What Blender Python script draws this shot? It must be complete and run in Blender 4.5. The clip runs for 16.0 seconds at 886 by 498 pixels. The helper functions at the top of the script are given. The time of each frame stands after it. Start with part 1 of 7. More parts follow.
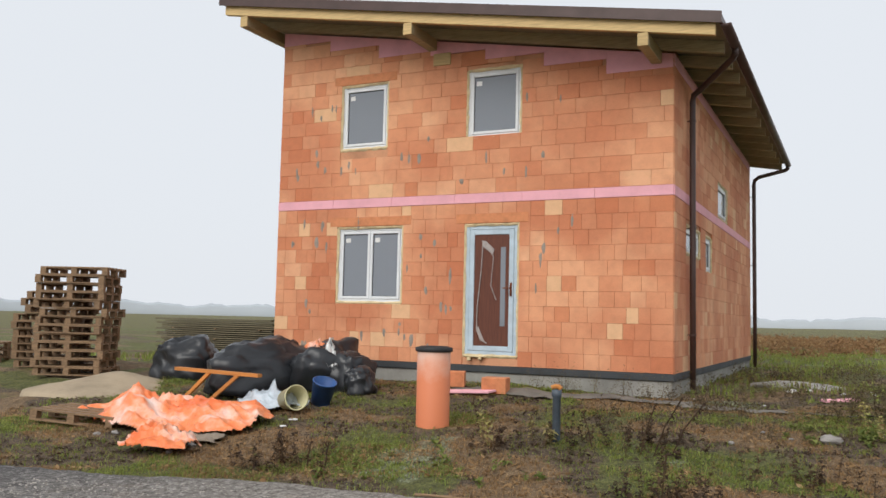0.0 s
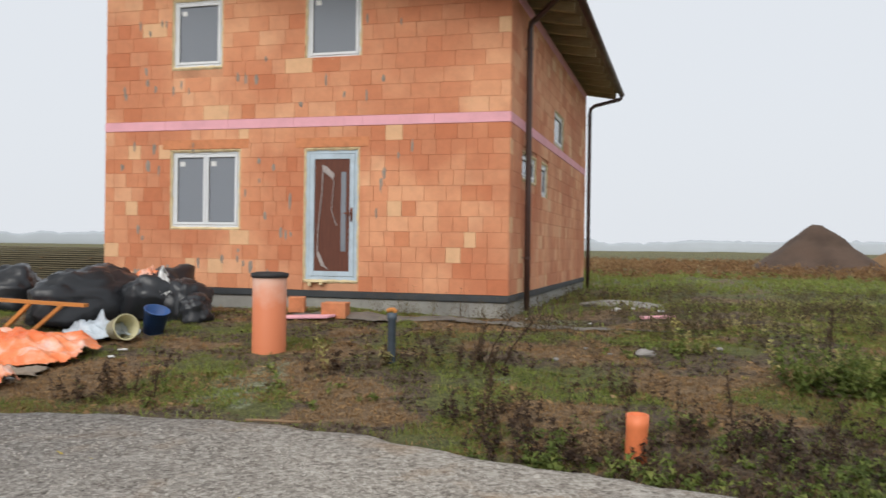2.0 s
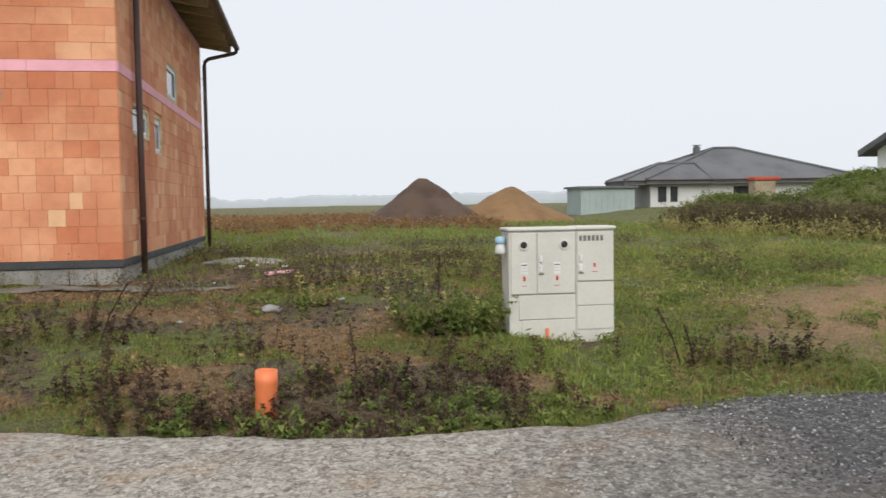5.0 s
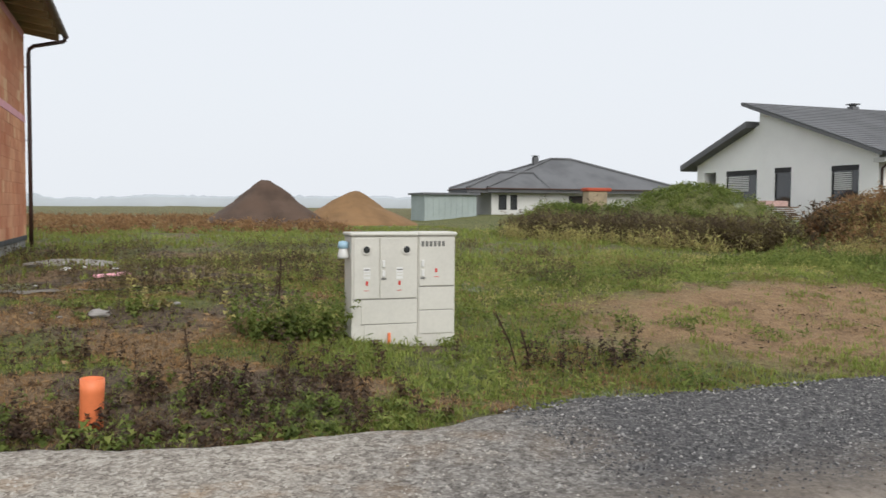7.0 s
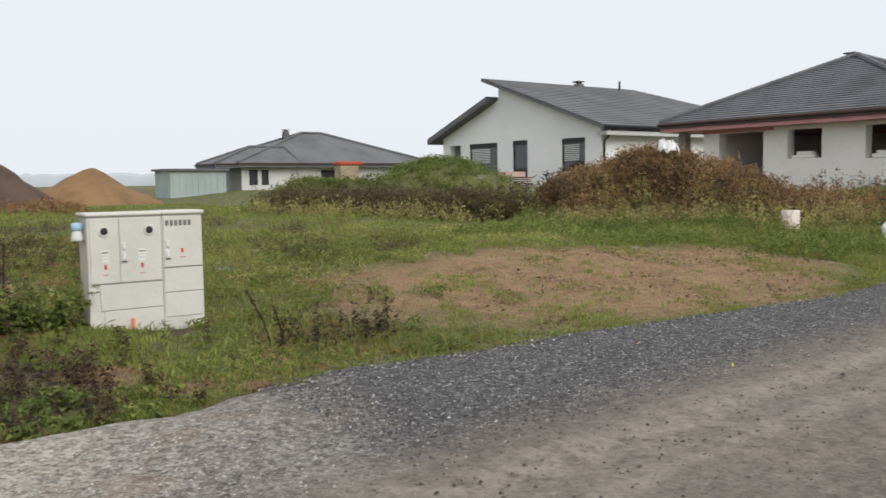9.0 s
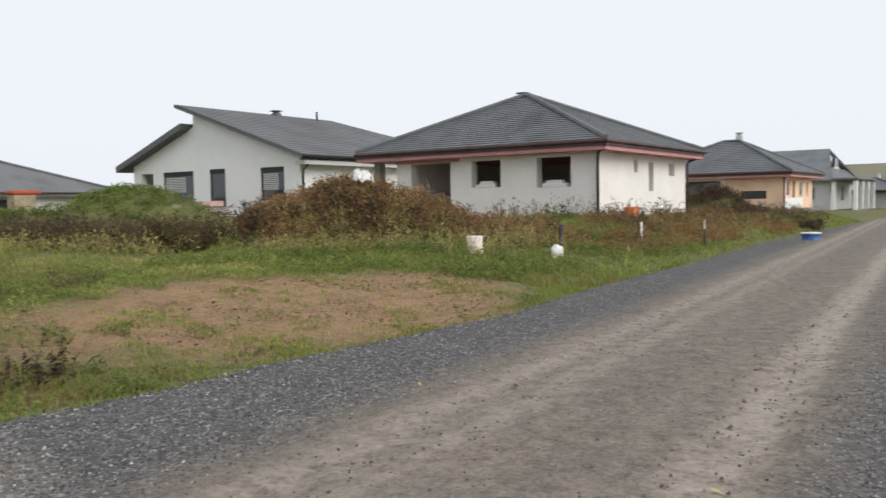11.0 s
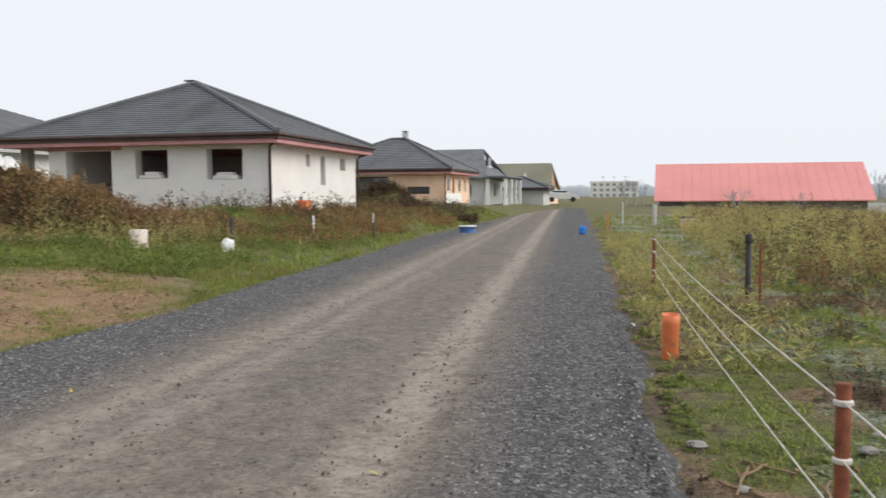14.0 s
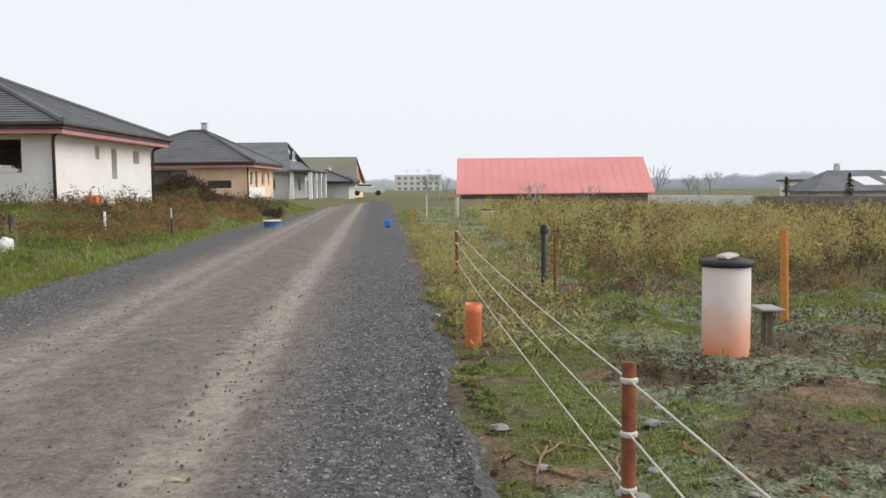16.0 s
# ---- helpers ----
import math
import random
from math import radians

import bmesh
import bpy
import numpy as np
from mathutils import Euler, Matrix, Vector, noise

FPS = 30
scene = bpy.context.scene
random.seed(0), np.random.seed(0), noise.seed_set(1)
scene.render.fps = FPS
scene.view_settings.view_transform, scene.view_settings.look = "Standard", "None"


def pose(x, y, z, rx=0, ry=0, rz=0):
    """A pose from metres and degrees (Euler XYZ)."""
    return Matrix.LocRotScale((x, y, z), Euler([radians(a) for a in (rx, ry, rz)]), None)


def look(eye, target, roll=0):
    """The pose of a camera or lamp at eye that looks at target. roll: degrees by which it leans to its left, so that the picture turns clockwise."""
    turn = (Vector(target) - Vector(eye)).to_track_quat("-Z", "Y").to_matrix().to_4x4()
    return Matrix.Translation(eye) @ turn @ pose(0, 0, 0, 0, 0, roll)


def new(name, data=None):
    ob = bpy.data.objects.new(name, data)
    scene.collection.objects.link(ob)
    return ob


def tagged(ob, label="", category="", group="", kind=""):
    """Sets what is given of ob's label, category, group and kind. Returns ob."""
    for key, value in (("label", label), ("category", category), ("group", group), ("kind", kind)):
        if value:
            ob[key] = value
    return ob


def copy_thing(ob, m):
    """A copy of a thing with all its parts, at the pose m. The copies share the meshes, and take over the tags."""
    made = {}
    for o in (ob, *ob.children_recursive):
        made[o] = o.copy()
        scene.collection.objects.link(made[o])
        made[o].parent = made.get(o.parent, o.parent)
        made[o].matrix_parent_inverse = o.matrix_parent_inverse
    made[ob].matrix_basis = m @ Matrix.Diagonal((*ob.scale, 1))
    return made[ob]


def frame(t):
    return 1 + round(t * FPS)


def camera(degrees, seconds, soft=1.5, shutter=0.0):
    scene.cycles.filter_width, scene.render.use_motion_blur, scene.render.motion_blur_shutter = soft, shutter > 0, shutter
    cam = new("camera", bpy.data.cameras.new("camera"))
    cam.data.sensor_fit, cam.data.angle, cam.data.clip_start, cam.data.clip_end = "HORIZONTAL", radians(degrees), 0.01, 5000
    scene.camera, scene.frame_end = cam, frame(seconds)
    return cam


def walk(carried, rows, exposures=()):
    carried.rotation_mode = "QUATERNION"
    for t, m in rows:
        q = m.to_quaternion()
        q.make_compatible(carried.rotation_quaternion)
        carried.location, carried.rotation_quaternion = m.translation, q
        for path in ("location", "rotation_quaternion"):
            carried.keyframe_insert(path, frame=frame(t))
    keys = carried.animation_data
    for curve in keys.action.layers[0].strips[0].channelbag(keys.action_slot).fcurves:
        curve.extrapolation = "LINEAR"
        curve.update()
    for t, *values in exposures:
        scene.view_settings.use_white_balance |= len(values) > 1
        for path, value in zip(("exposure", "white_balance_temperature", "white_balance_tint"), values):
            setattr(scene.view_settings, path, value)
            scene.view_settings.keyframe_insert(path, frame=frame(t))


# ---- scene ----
cam = camera(54.6, 16.0, soft=1.5, shutter=0.35)
PATH = [
    (0, (0.572, 0.167, 1.516), (-0.3, 1.96, 1.679), 1.3),
    (0.5, (0.63, 0.185, 1.514), (-0.189, 2.002, 1.681), 0.8),
    (1, (0.683, 0.202, 1.511), (-0.04, 2.063, 1.626), 0.9),
    (1.5, (0.716, 0.218, 1.511), (0.032, 2.097, 1.549), 1.1),
    (2, (0.726, 0.227, 1.513), (0.178, 2.151, 1.509), 0.8),
    (2.5, (0.717, 0.228, 1.516), (0.395, 2.202, 1.495), -0.2),
    (3, (0.703, 0.228, 1.517), (0.587, 2.224, 1.471), -0.2),
    (3.5, (0.7, 0.237, 1.516), (0.694, 2.236, 1.434), -0.5),
    (4, (0.706, 0.255, 1.515), (0.817, 2.249, 1.409), -0.5),
    (4.5, (0.713, 0.274, 1.514), (0.906, 2.262, 1.408), -1.0),
    (5, (0.721, 0.285, 1.514), (1.03, 2.258, 1.408), -0.9),
    (7.5, (0.733, 0.282, 1.516), (1.515, 2.12, 1.405), 0.15),
    (8, (0.737, 0.273, 1.517), (1.667, 2.037, 1.375), -0.35),
    (10.5, (0.795, 0.172, 1.526), (2.301, 1.483, 1.417), -0.85),
    (11, (0.809, 0.143, 1.527), (2.449, 1.283, 1.425), -1.05),
    (11.5, (0.821, 0.111, 1.528), (2.54, 1.128, 1.428), -0.95),
    (12, (0.828, 0.083, 1.528), (2.626, 0.953, 1.429), -0.85),
    (12.5, (0.83, 0.068, 1.528), (2.668, 0.848, 1.423), -0.65),
    (13, (0.83, 0.069, 1.528), (2.692, 0.791, 1.425), -0.25),
    (13.5, (0.831, 0.069, 1.528), (2.729, 0.69, 1.419), -0.35),
    (14, (0.833, 0.069, 1.529), (2.775, 0.53, 1.402), -0.35),
    (14.5, (0.836, 0.068, 1.529), (2.812, 0.343, 1.392), -0.55),
    (15, (0.839, 0.065, 1.528), (2.83, 0.181, 1.38), -0.65),
    (15.5, (0.84, 0.064, 1.528), (2.835, 0.074, 1.377), -0.25),
    (16, (0.841, 0.064, 1.528), (2.835, 0.08, 1.383), -0.55),
]
walk(cam, [(t, look(eye, target, roll)) for t, eye, target, roll in PATH], [(0, -0.08), (2, -0.12), (4, 0.0), (8, 0.0), (11, 0.06), (16, 0.07)])


# ---- light: a closed, bright overcast sky ----
world = bpy.data.worlds.new("overcast_sky")
scene.world = world
world.use_nodes = True
wt = world.node_tree
sky = wt.nodes.new("ShaderNodeTexSky")
sky.sky_type, sky.sun_disc = "NISHITA", False
sky.sun_elevation, sky.sun_rotation = radians(38), radians(181)
sky.air_density, sky.dust_density, sky.ozone_density = 1.0, 6.0, 1.0
cloud = wt.nodes.new("ShaderNodeMixRGB")
cloud.inputs["Fac"].default_value = 0.93
cloud.inputs["Color2"].default_value = (8.75, 9.15, 9.7, 1)
wt.links.new(sky.outputs["Color"], cloud.inputs["Color1"])
wt.links.new(cloud.outputs["Color"], wt.nodes["Background"].inputs["Color"])
wt.nodes["Background"].inputs["Strength"].default_value = 0.10
sun_data = bpy.data.lights.new("sun", "SUN")
sun_data.energy, sun_data.angle, sun_data.color = 2.1, radians(45), (1.0, 0.97, 0.92)
sun = new("sun", sun_data)
sun.matrix_basis = look((0, 0, 60), (0.5, 22, 42), 0)


# ---- small builders ----
def mesh_of(name, bm):
    me = bpy.data.meshes.new(name)
    bm.to_mesh(me)
    bm.free()
    return me


def part(name, bm, material, parent=None, label="", smooth=False):
    """Links a bmesh (or a mesh) as one object under a thing or a part."""
    me = mesh_of(name, bm) if isinstance(bm, bmesh.types.BMesh) else bm
    if material is not None and not me.materials:
        for m in material if isinstance(material, (list, tuple)) else [material]:
            me.materials.append(m)
    if smooth:
        me.polygons.foreach_set("use_smooth", [True] * len(me.polygons))
    ob = new(name, me)
    if parent is not None:
        ob.parent = parent
    if label:
        ob["label"] = label
    return ob


def thing(name, at, label, category, group="", kind="", turn=0.0):
    ob = new(name)
    ob.empty_display_size = 0.1
    ob.matrix_basis = pose(at[0], at[1], at[2], 0, 0, turn)
    return tagged(ob, label, category, group, kind)


def box(bm, a, b, bevel=0.0):
    """An axis-aligned box from corner a to corner b, its edges bevelled."""
    m = Matrix.LocRotScale([(p + q) / 2 for p, q in zip(a, b)], None, [max(abs(q - p), 1e-4) for p, q in zip(a, b)])
    got = bmesh.ops.create_cube(bm, size=1.0, matrix=m)
    if bevel:
        edges = list({e for v in got["verts"] for e in v.link_edges})
        bmesh.ops.bevel(bm, geom=edges, offset=bevel, segments=1, affect="EDGES", profile=0.5)
    return bm


def boxes(*pairs, bevel=0.0):
    bm = bmesh.new()
    for a, b in pairs:
        box(bm, a, b, bevel)
    return bm


def beam(bm, a, b, w, h, up=(0, 0, 1)):
    """A square timber from a to b."""
    a, b, up = Vector(a), Vector(b), Vector(up)
    d = (b - a).normalized()
    s = d.cross(up).normalized()
    u = s.cross(d)
    v = [bm.verts.new(p + s * i * w / 2 + u * j * h / 2) for p in (a, b) for i, j in ((-1, -1), (1, -1), (1, 1), (-1, 1))]
    for f in ((3, 2, 1, 0), (4, 5, 6, 7), (0, 1, 5, 4), (1, 2, 6, 5), (2, 3, 7, 6), (3, 0, 4, 7)):
        bm.faces.new([v[i] for i in f])
    return bm


def lathe(bm, profile, n=24, m=Matrix()):
    """Turns a profile of (radius, z) round the z axis."""
    rings = []
    for r, z in profile:
        if r < 1e-5:
            rings.append([bm.verts.new(m @ Vector((0, 0, z)))])
        else:
            rings.append([bm.verts.new(m @ Vector((r * math.cos(2 * math.pi * k / n), r * math.sin(2 * math.pi * k / n), z))) for k in range(n)])
    for p, q in zip(rings, rings[1:]):
        for k in range(n):
            f = [p[k % len(p)], p[(k + 1) % len(p)], q[(k + 1) % len(q)], q[k % len(q)]]
            f = list(dict.fromkeys(f))
            if len(f) > 2:
                bm.faces.new(f)
    return bm


def tube(bm, points, r, n=8):
    """A round bar along points."""
    pts = [Vector(p) for p in points]
    rings = []
    for i, p in enumerate(pts):
        d = (pts[min(i + 1, len(pts) - 1)] - pts[max(i - 1, 0)]).normalized()
        s = d.cross(Vector((0.13, 0.31, 0.94))).normalized()
        u = s.cross(d)
        rings.append([bm.verts.new(p + r * (math.cos(2 * math.pi * k / n) * s + math.sin(2 * math.pi * k / n) * u)) for k in range(n)])
    for p, q in zip(rings, rings[1:]):
        for k in range(n):
            bm.faces.new((p[k], p[(k + 1) % n], q[(k + 1) % n], q[k]))
    bm.faces.new(rings[0][::-1])
    bm.faces.new(rings[-1])
    return bm


def holed(length, height, thick, holes, top=None):
    """An upright wall in the xz plane, y from 0 to thick, with rectangular holes (x0, x1, z0, z1) through it; top(x) cuts it off aslant."""
    xs = sorted({0.0, length, *[v for h in holes for v in h[:2]]})
    zs = sorted({0.0, height, *[v for h in holes for v in h[2:]]})
    solid = {(i, j): not any(h[0] - 1e-6 < (xs[i] + xs[i + 1]) / 2 < h[1] + 1e-6 and h[2] - 1e-6 < (zs[j] + zs[j + 1]) / 2 < h[3] + 1e-6 for h in holes) for i in range(len(xs) - 1) for j in range(len(zs) - 1)}
    bm, at = bmesh.new(), {}

    def v(i, j, k):
        if (i, j, k) not in at:
            z = zs[j]
            if top and j == len(zs) - 1:
                z = top(xs[i])
            at[i, j, k] = bm.verts.new((xs[i], thick * k, z))
        return at[i, j, k]

    for (i, j), s in solid.items():
        if not s:
            continue
        bm.faces.new((v(i, j, 0), v(i + 1, j, 0), v(i + 1, j + 1, 0), v(i, j + 1, 0)))
        bm.faces.new((v(i, j + 1, 1), v(i + 1, j + 1, 1), v(i + 1, j, 1), v(i, j, 1)))
        if not solid.get((i - 1, j)):
            bm.faces.new((v(i, j, 1), v(i, j, 0), v(i, j + 1, 0), v(i, j + 1, 1)))
        if not solid.get((i + 1, j)):
            bm.faces.new((v(i + 1, j, 0), v(i + 1, j, 1), v(i + 1, j + 1, 1), v(i + 1, j + 1, 0)))
        if not solid.get((i, j - 1)):
            bm.faces.new((v(i, j, 1), v(i + 1, j, 1), v(i + 1, j, 0), v(i, j, 0)))
        if not solid.get((i, j + 1)):
            bm.faces.new((v(i, j + 1, 0), v(i + 1, j + 1, 0), v(i + 1, j + 1, 1), v(i, j + 1, 1)))
    return bm


# ---- materials ----
class Nodes:
    """Short spelling for a node tree."""

    def __init__(self, name):
        self.mat = bpy.data.materials.new(name)
        self.mat.use_nodes = True
        self.t = self.mat.node_tree
        self.bsdf = self.t.nodes["Principled BSDF"]

    def node(self, kind, operation="", blend_type=""):
        n = self.t.nodes.new("ShaderNode" + kind)
        if operation:
            n.operation = operation
        if blend_type:
            n.blend_type = blend_type
        return n

    def link(self, a, b):
        self.t.links.new(a, b)

    def where(self):
        return self.node("NewGeometry").outputs["Position"]

    def noise(self, scale, detail=4.0, rough=0.55, at=None, stretch=None):
        n = self.node("TexNoise")
        n.inputs["Scale"].default_value, n.inputs["Detail"].default_value, n.inputs["Roughness"].default_value = scale, detail, rough
        src = at or self.where()
        if stretch:
            m = self.node("Mapping")
            m.inputs["Scale"].default_value = stretch
            self.link(src, m.inputs["Vector"])
            src = m.outputs["Vector"]
        self.link(src, n.inputs["Vector"])
        return n.outputs["Fac"]

    def ramp(self, fac, stops, step="LINEAR"):
        n = self.node("ValToRGB")
        n.color_ramp.interpolation = step
        while len(n.color_ramp.elements) < len(stops):
            n.color_ramp.elements.new(0.5)
        for e, (p, c) in zip(n.color_ramp.elements, stops):
            e.position, e.color = p, ((*c, 1) if len(c) == 3 else (c[0],) * 3 + (1,))
        self.link(fac, n.inputs["Fac"])
        return n.outputs["Color"]

    def mix(self, fac, a, b, blend="MIX"):
        n = self.node("MixRGB", blend_type=blend)
        for k, v in (("Fac", fac), ("Color1", a), ("Color2", b)):
            if isinstance(v, (int, float)):
                n.inputs[k].default_value = v
            elif isinstance(v, tuple):
                n.inputs[k].default_value = (*v, 1)
            else:
                self.link(v, n.inputs[k])
        return n.outputs["Color"]

    def done(self, colour, rough=0.8, bump=None, depth=0.01, metal=0.0):
        if isinstance(colour, tuple):
            self.bsdf.inputs["Base Color"].default_value = (*colour, 1)
        else:
            self.link(colour, self.bsdf.inputs["Base Color"])
        if isinstance(rough, (int, float)):
            self.bsdf.inputs["Roughness"].default_value = rough
        else:
            self.link(rough, self.bsdf.inputs["Roughness"])
        self.bsdf.inputs["Metallic"].default_value = metal
        if bump is not None:
            b = self.node("Bump")
            b.inputs["Distance"].default_value = depth
            b.inputs["Strength"].default_value = 0.8
            self.link(bump, b.inputs["Height"])
            self.link(b.outputs["Normal"], self.bsdf.inputs["Normal"])
        return self.mat


def worn(name, colour, rough=0.7, vary=0.25, grain=40.0, stain=1.5, depth=0.002, dirt=None, metal=0.0):
    """Paint, plaster, plastic: a base colour with stains at a large scale and grain at a small one."""
    n = Nodes(name)
    big, small = n.noise(stain, 5, 0.6), n.noise(grain, 3)
    dark = dirt or tuple(c * (1 - vary) for c in colour)
    light = tuple(min(1.0, c * (1 + 0.35 * vary)) for c in colour)
    c = n.ramp(big, [(0.3, dark), (0.55, colour), (0.75, light)])
    c = n.mix(0.25 * vary + 0.05, c, n.ramp(small, [(0.3, (0.25,)), (0.7, (1.0,))]), "MULTIPLY")
    return n.done(c, n.ramp(big, [(0.3, (min(1, rough + 0.12),)), (0.7, (rough,))]), small, depth, metal)


def timber(name, colour, along="x", vary=0.35):
    n = Nodes(name)
    s = {"x": (0.6, 9, 9), "y": (9, 0.6, 9), "z": (9, 9, 0.6)}[along]
    g = n.noise(6.0, 6, 0.65, stretch=s)
    r = n.node("ObjectInfo").outputs["Random"]
    c = n.ramp(g, [(0.25, tuple(v * (1 - vary) for v in colour)), (0.55, colour), (0.8, tuple(min(1, v * 1.2) for v in colour))])
    c = n.mix(0.5, c, n.ramp(r, [(0.0, (0.55,)), (1.0, (1.0,))]), "MULTIPLY")
    return n.done(c, 0.75, g, 0.003)


def brickish(name, island, soaked=(0.43, 0.60, 0.85)):
    """Fired clay blocks, each with its own shade."""
    n = Nodes(name)
    r = n.node("NewGeometry").outputs["Random Per Island"] if island else n.node("ObjectInfo").outputs["Random"]
    shade = n.ramp(r, [(0.0, (0.68, 0.265, 0.130)), (0.10, (0.75, 0.325, 0.170)), (0.32, (0.785, 0.37, 0.200)), (0.62, (0.81, 0.405, 0.225)), (0.86, (0.83, 0.445, 0.255)), (0.95, (0.80, 0.48, 0.27))], "CONSTANT")
    wet = n.noise(0.55, 3, 0.5)
    grain, streak = n.noise(55, 4), n.noise(7, 4, 0.6)
    c = n.mix(n.ramp(wet, [(soaked[0], (0.0,)), (soaked[1], (soaked[2],))]), shade, n.mix(0.35, (0.52, 0.155, 0.070), shade))
    c = n.mix(n.ramp(r, [(0.0, (0.0,)), (0.95, (1.0,))], "CONSTANT"), c, shade)
    c = n.mix(0.3, c, n.ramp(streak, [(0.25, (0.6,)), (0.6, (1.0,))]), "MULTIPLY")
    c = n.mix(0.2, c, n.ramp(grain, [(0.3, (0.5,)), (0.7, (1.0,))]), "MULTIPLY")
    return n.done(c, 0.88, n.mix(0.5, grain, streak), 0.004)


def leafy(name, stops, rough=0.75):
    """Leaves and blades: every island takes its own colour, drifting over the ground in patches."""
    n = Nodes(name)
    r = n.node("NewGeometry").outputs["Random Per Island"]
    patch = n.noise(0.45, 4, 0.6)
    mixed = n.mix(0.45, n.mix(1.0, (0, 0, 0), r, "ADD"), n.ramp(patch, [(0.3, (0.0,)), (0.7, (1.0,))]))
    c = n.ramp(mixed, stops)
    out = n.t.nodes["Material Output"]
    through_light, both = n.node("BsdfTranslucent"), n.node("MixShader")
    both.inputs["Fac"].default_value = 0.45
    n.link(c, through_light.inputs["Color"])
    n.link(n.bsdf.outputs["BSDF"], both.inputs[1])
    n.link(through_light.outputs["BSDF"], both.inputs[2])
    n.link(both.outputs["Shader"], out.inputs["Surface"])
    n.bsdf.inputs["Specular IOR Level"].default_value = 0.25
    return n.done(c, rough)


BRICK, BRICKS = brickish("fired_clay_block", False, (0.38, 0.54, 0.95)), brickish("fired_clay_blocks", True)
MORTAR = worn("mortar", (0.62, 0.31, 0.175), 0.95, 0.3, 30, 2)
GREY_MORTAR = worn("grey_mortar", (0.33, 0.28, 0.235), 0.95, 0.3, 30, 6)
PINK_FOAM = worn("pink_foam_board", (0.86, 0.44, 0.50), 0.85, 0.15, 60, 2)
CONCRETE = worn("concrete", (0.33, 0.32, 0.29), 0.95, 0.35, 25, 1.2, 0.004)
BITUMEN = worn("bitumen_sheet", (0.045, 0.05, 0.055), 0.6, 0.3, 30, 3)
WHITE_FRAME = worn("white_plastic_frame", (0.78, 0.80, 0.82), 0.35, 0.08, 10, 1)
BLUE_FILM = worn("pale_blue_film", (0.50, 0.60, 0.68), 0.35, 0.15, 12, 3)
FOAM = worn("yellow_foam", (0.74, 0.60, 0.36), 0.9, 0.3, 40, 8, 0.01)
DOOR_BROWN = timber("dark_brown_door", (0.13, 0.042, 0.024), "z", 0.35)
BROWN_METAL = worn("brown_painted_metal", (0.075, 0.040, 0.034), 0.42, 0.25, 20, 2)
RAFTER = timber("weathered_rafter", (0.46, 0.38, 0.23), "x", 0.4)
PALE_WOOD = timber("pale_spruce", (0.66, 0.47, 0.22), "x", 0.3)
SOFFIT = timber("soffit_boards", (0.30, 0.26, 0.18), "y", 0.4)
ROOF_GREY = worn("dark_grey_roof_tiles", (0.125, 0.131, 0.139), 0.6, 0.3, 9, 0.8, 0.01)
ROOF_TAUPE = worn("grey_brown_roof_tiles", (0.135, 0.138, 0.145), 0.7, 0.25, 9, 0.5, 0.01)
WHITE_BLOCK = worn("white_aerated_block", (0.84, 0.81, 0.77), 0.95, 0.07, 8, 0.9, 0.004)
PLASTER = worn("pale_grey_plaster", (0.60, 0.60, 0.58), 0.95, 0.12, 20, 0.7)
WHITE_PLASTER = worn("white_plaster", (0.86, 0.86, 0.84), 0.95, 0.05, 20, 0.7)
PINK_PRIMER = worn("pink_primed_soffit", (0.55, 0.27, 0.27), 0.8, 0.15, 20, 2)
ORANGE_WALL = worn("orange_clay_wall", (0.91, 0.63, 0.44), 0.9, 0.2, 6, 0.8, 0.004)
ORANGE_PIPE = worn("orange_plastic_pipe", (0.80, 0.215, 0.080), 0.45, 0.2, 15, 5)
# red turned pinkish: fog over the far barn is mixed into the base colour
RED_ROOF = worn("faded_red_sheet_roof", (0.70, 0.285, 0.265), 0.8, 0.10, 3, 0.15, 0.01)
DARK = worn("dark_rubber", (0.02, 0.02, 0.022), 0.6, 0.3, 30, 5)
GREY_PIPE = worn("blue_grey_pipe", (0.075, 0.095, 0.12), 0.45, 0.25, 20, 5)
RUST = worn("rusty_steel", (0.21, 0.062, 0.026), 0.85, 0.4, 60, 12, 0.002, (0.10, 0.03, 0.015))
ROPE = worn("pale_cord", (0.62, 0.58, 0.52), 0.9, 0.25, 150, 10)
CABINET = worn("pale_grey_cabinet_plastic", (0.60, 0.585, 0.53), 0.65, 0.12, 30, 1.5, 0.001)
SEAM_LINE = worn("dusty_cabinet_joint", (0.34, 0.33, 0.30), 0.9, 0.3)
SEAM = worn("cabinet_seam", (0.16, 0.16, 0.15), 0.8, 0.2)
BLACK_BAG = worn("black_plastic_bag", (0.022, 0.024, 0.028), 0.27, 0.25, 9, 3, 0.008)
BLUE_PLASTIC = worn("blue_plastic", (0.03, 0.10, 0.30), 0.4, 0.3, 15, 5)
BRIGHT_BLUE = worn("bright_blue_plastic", (0.02, 0.22, 0.70), 0.4, 0.2, 15, 5)
WHITE_PLASTIC = worn("white_plastic", (0.72, 0.72, 0.70), 0.4, 0.15, 15, 4)
STONE = worn("field_stone", (0.30, 0.28, 0.26), 0.9, 0.35, 20, 6, 0.01)
SAND = worn("sand", (0.40, 0.32, 0.22), 0.95, 0.3, 40, 1.5, 0.01)
BROWN_SOIL = worn("dark_brown_soil", (0.10, 0.063, 0.044), 0.95, 0.35, 12, 0.7, 0.03)
YELLOW_SOIL = worn("yellow_brown_soil", (0.245, 0.14, 0.062), 0.95, 0.3, 12, 0.7, 0.03)
OLD_WOOD = timber("weathered_pallet_wood", (0.28, 0.175, 0.095), "x", 0.6)
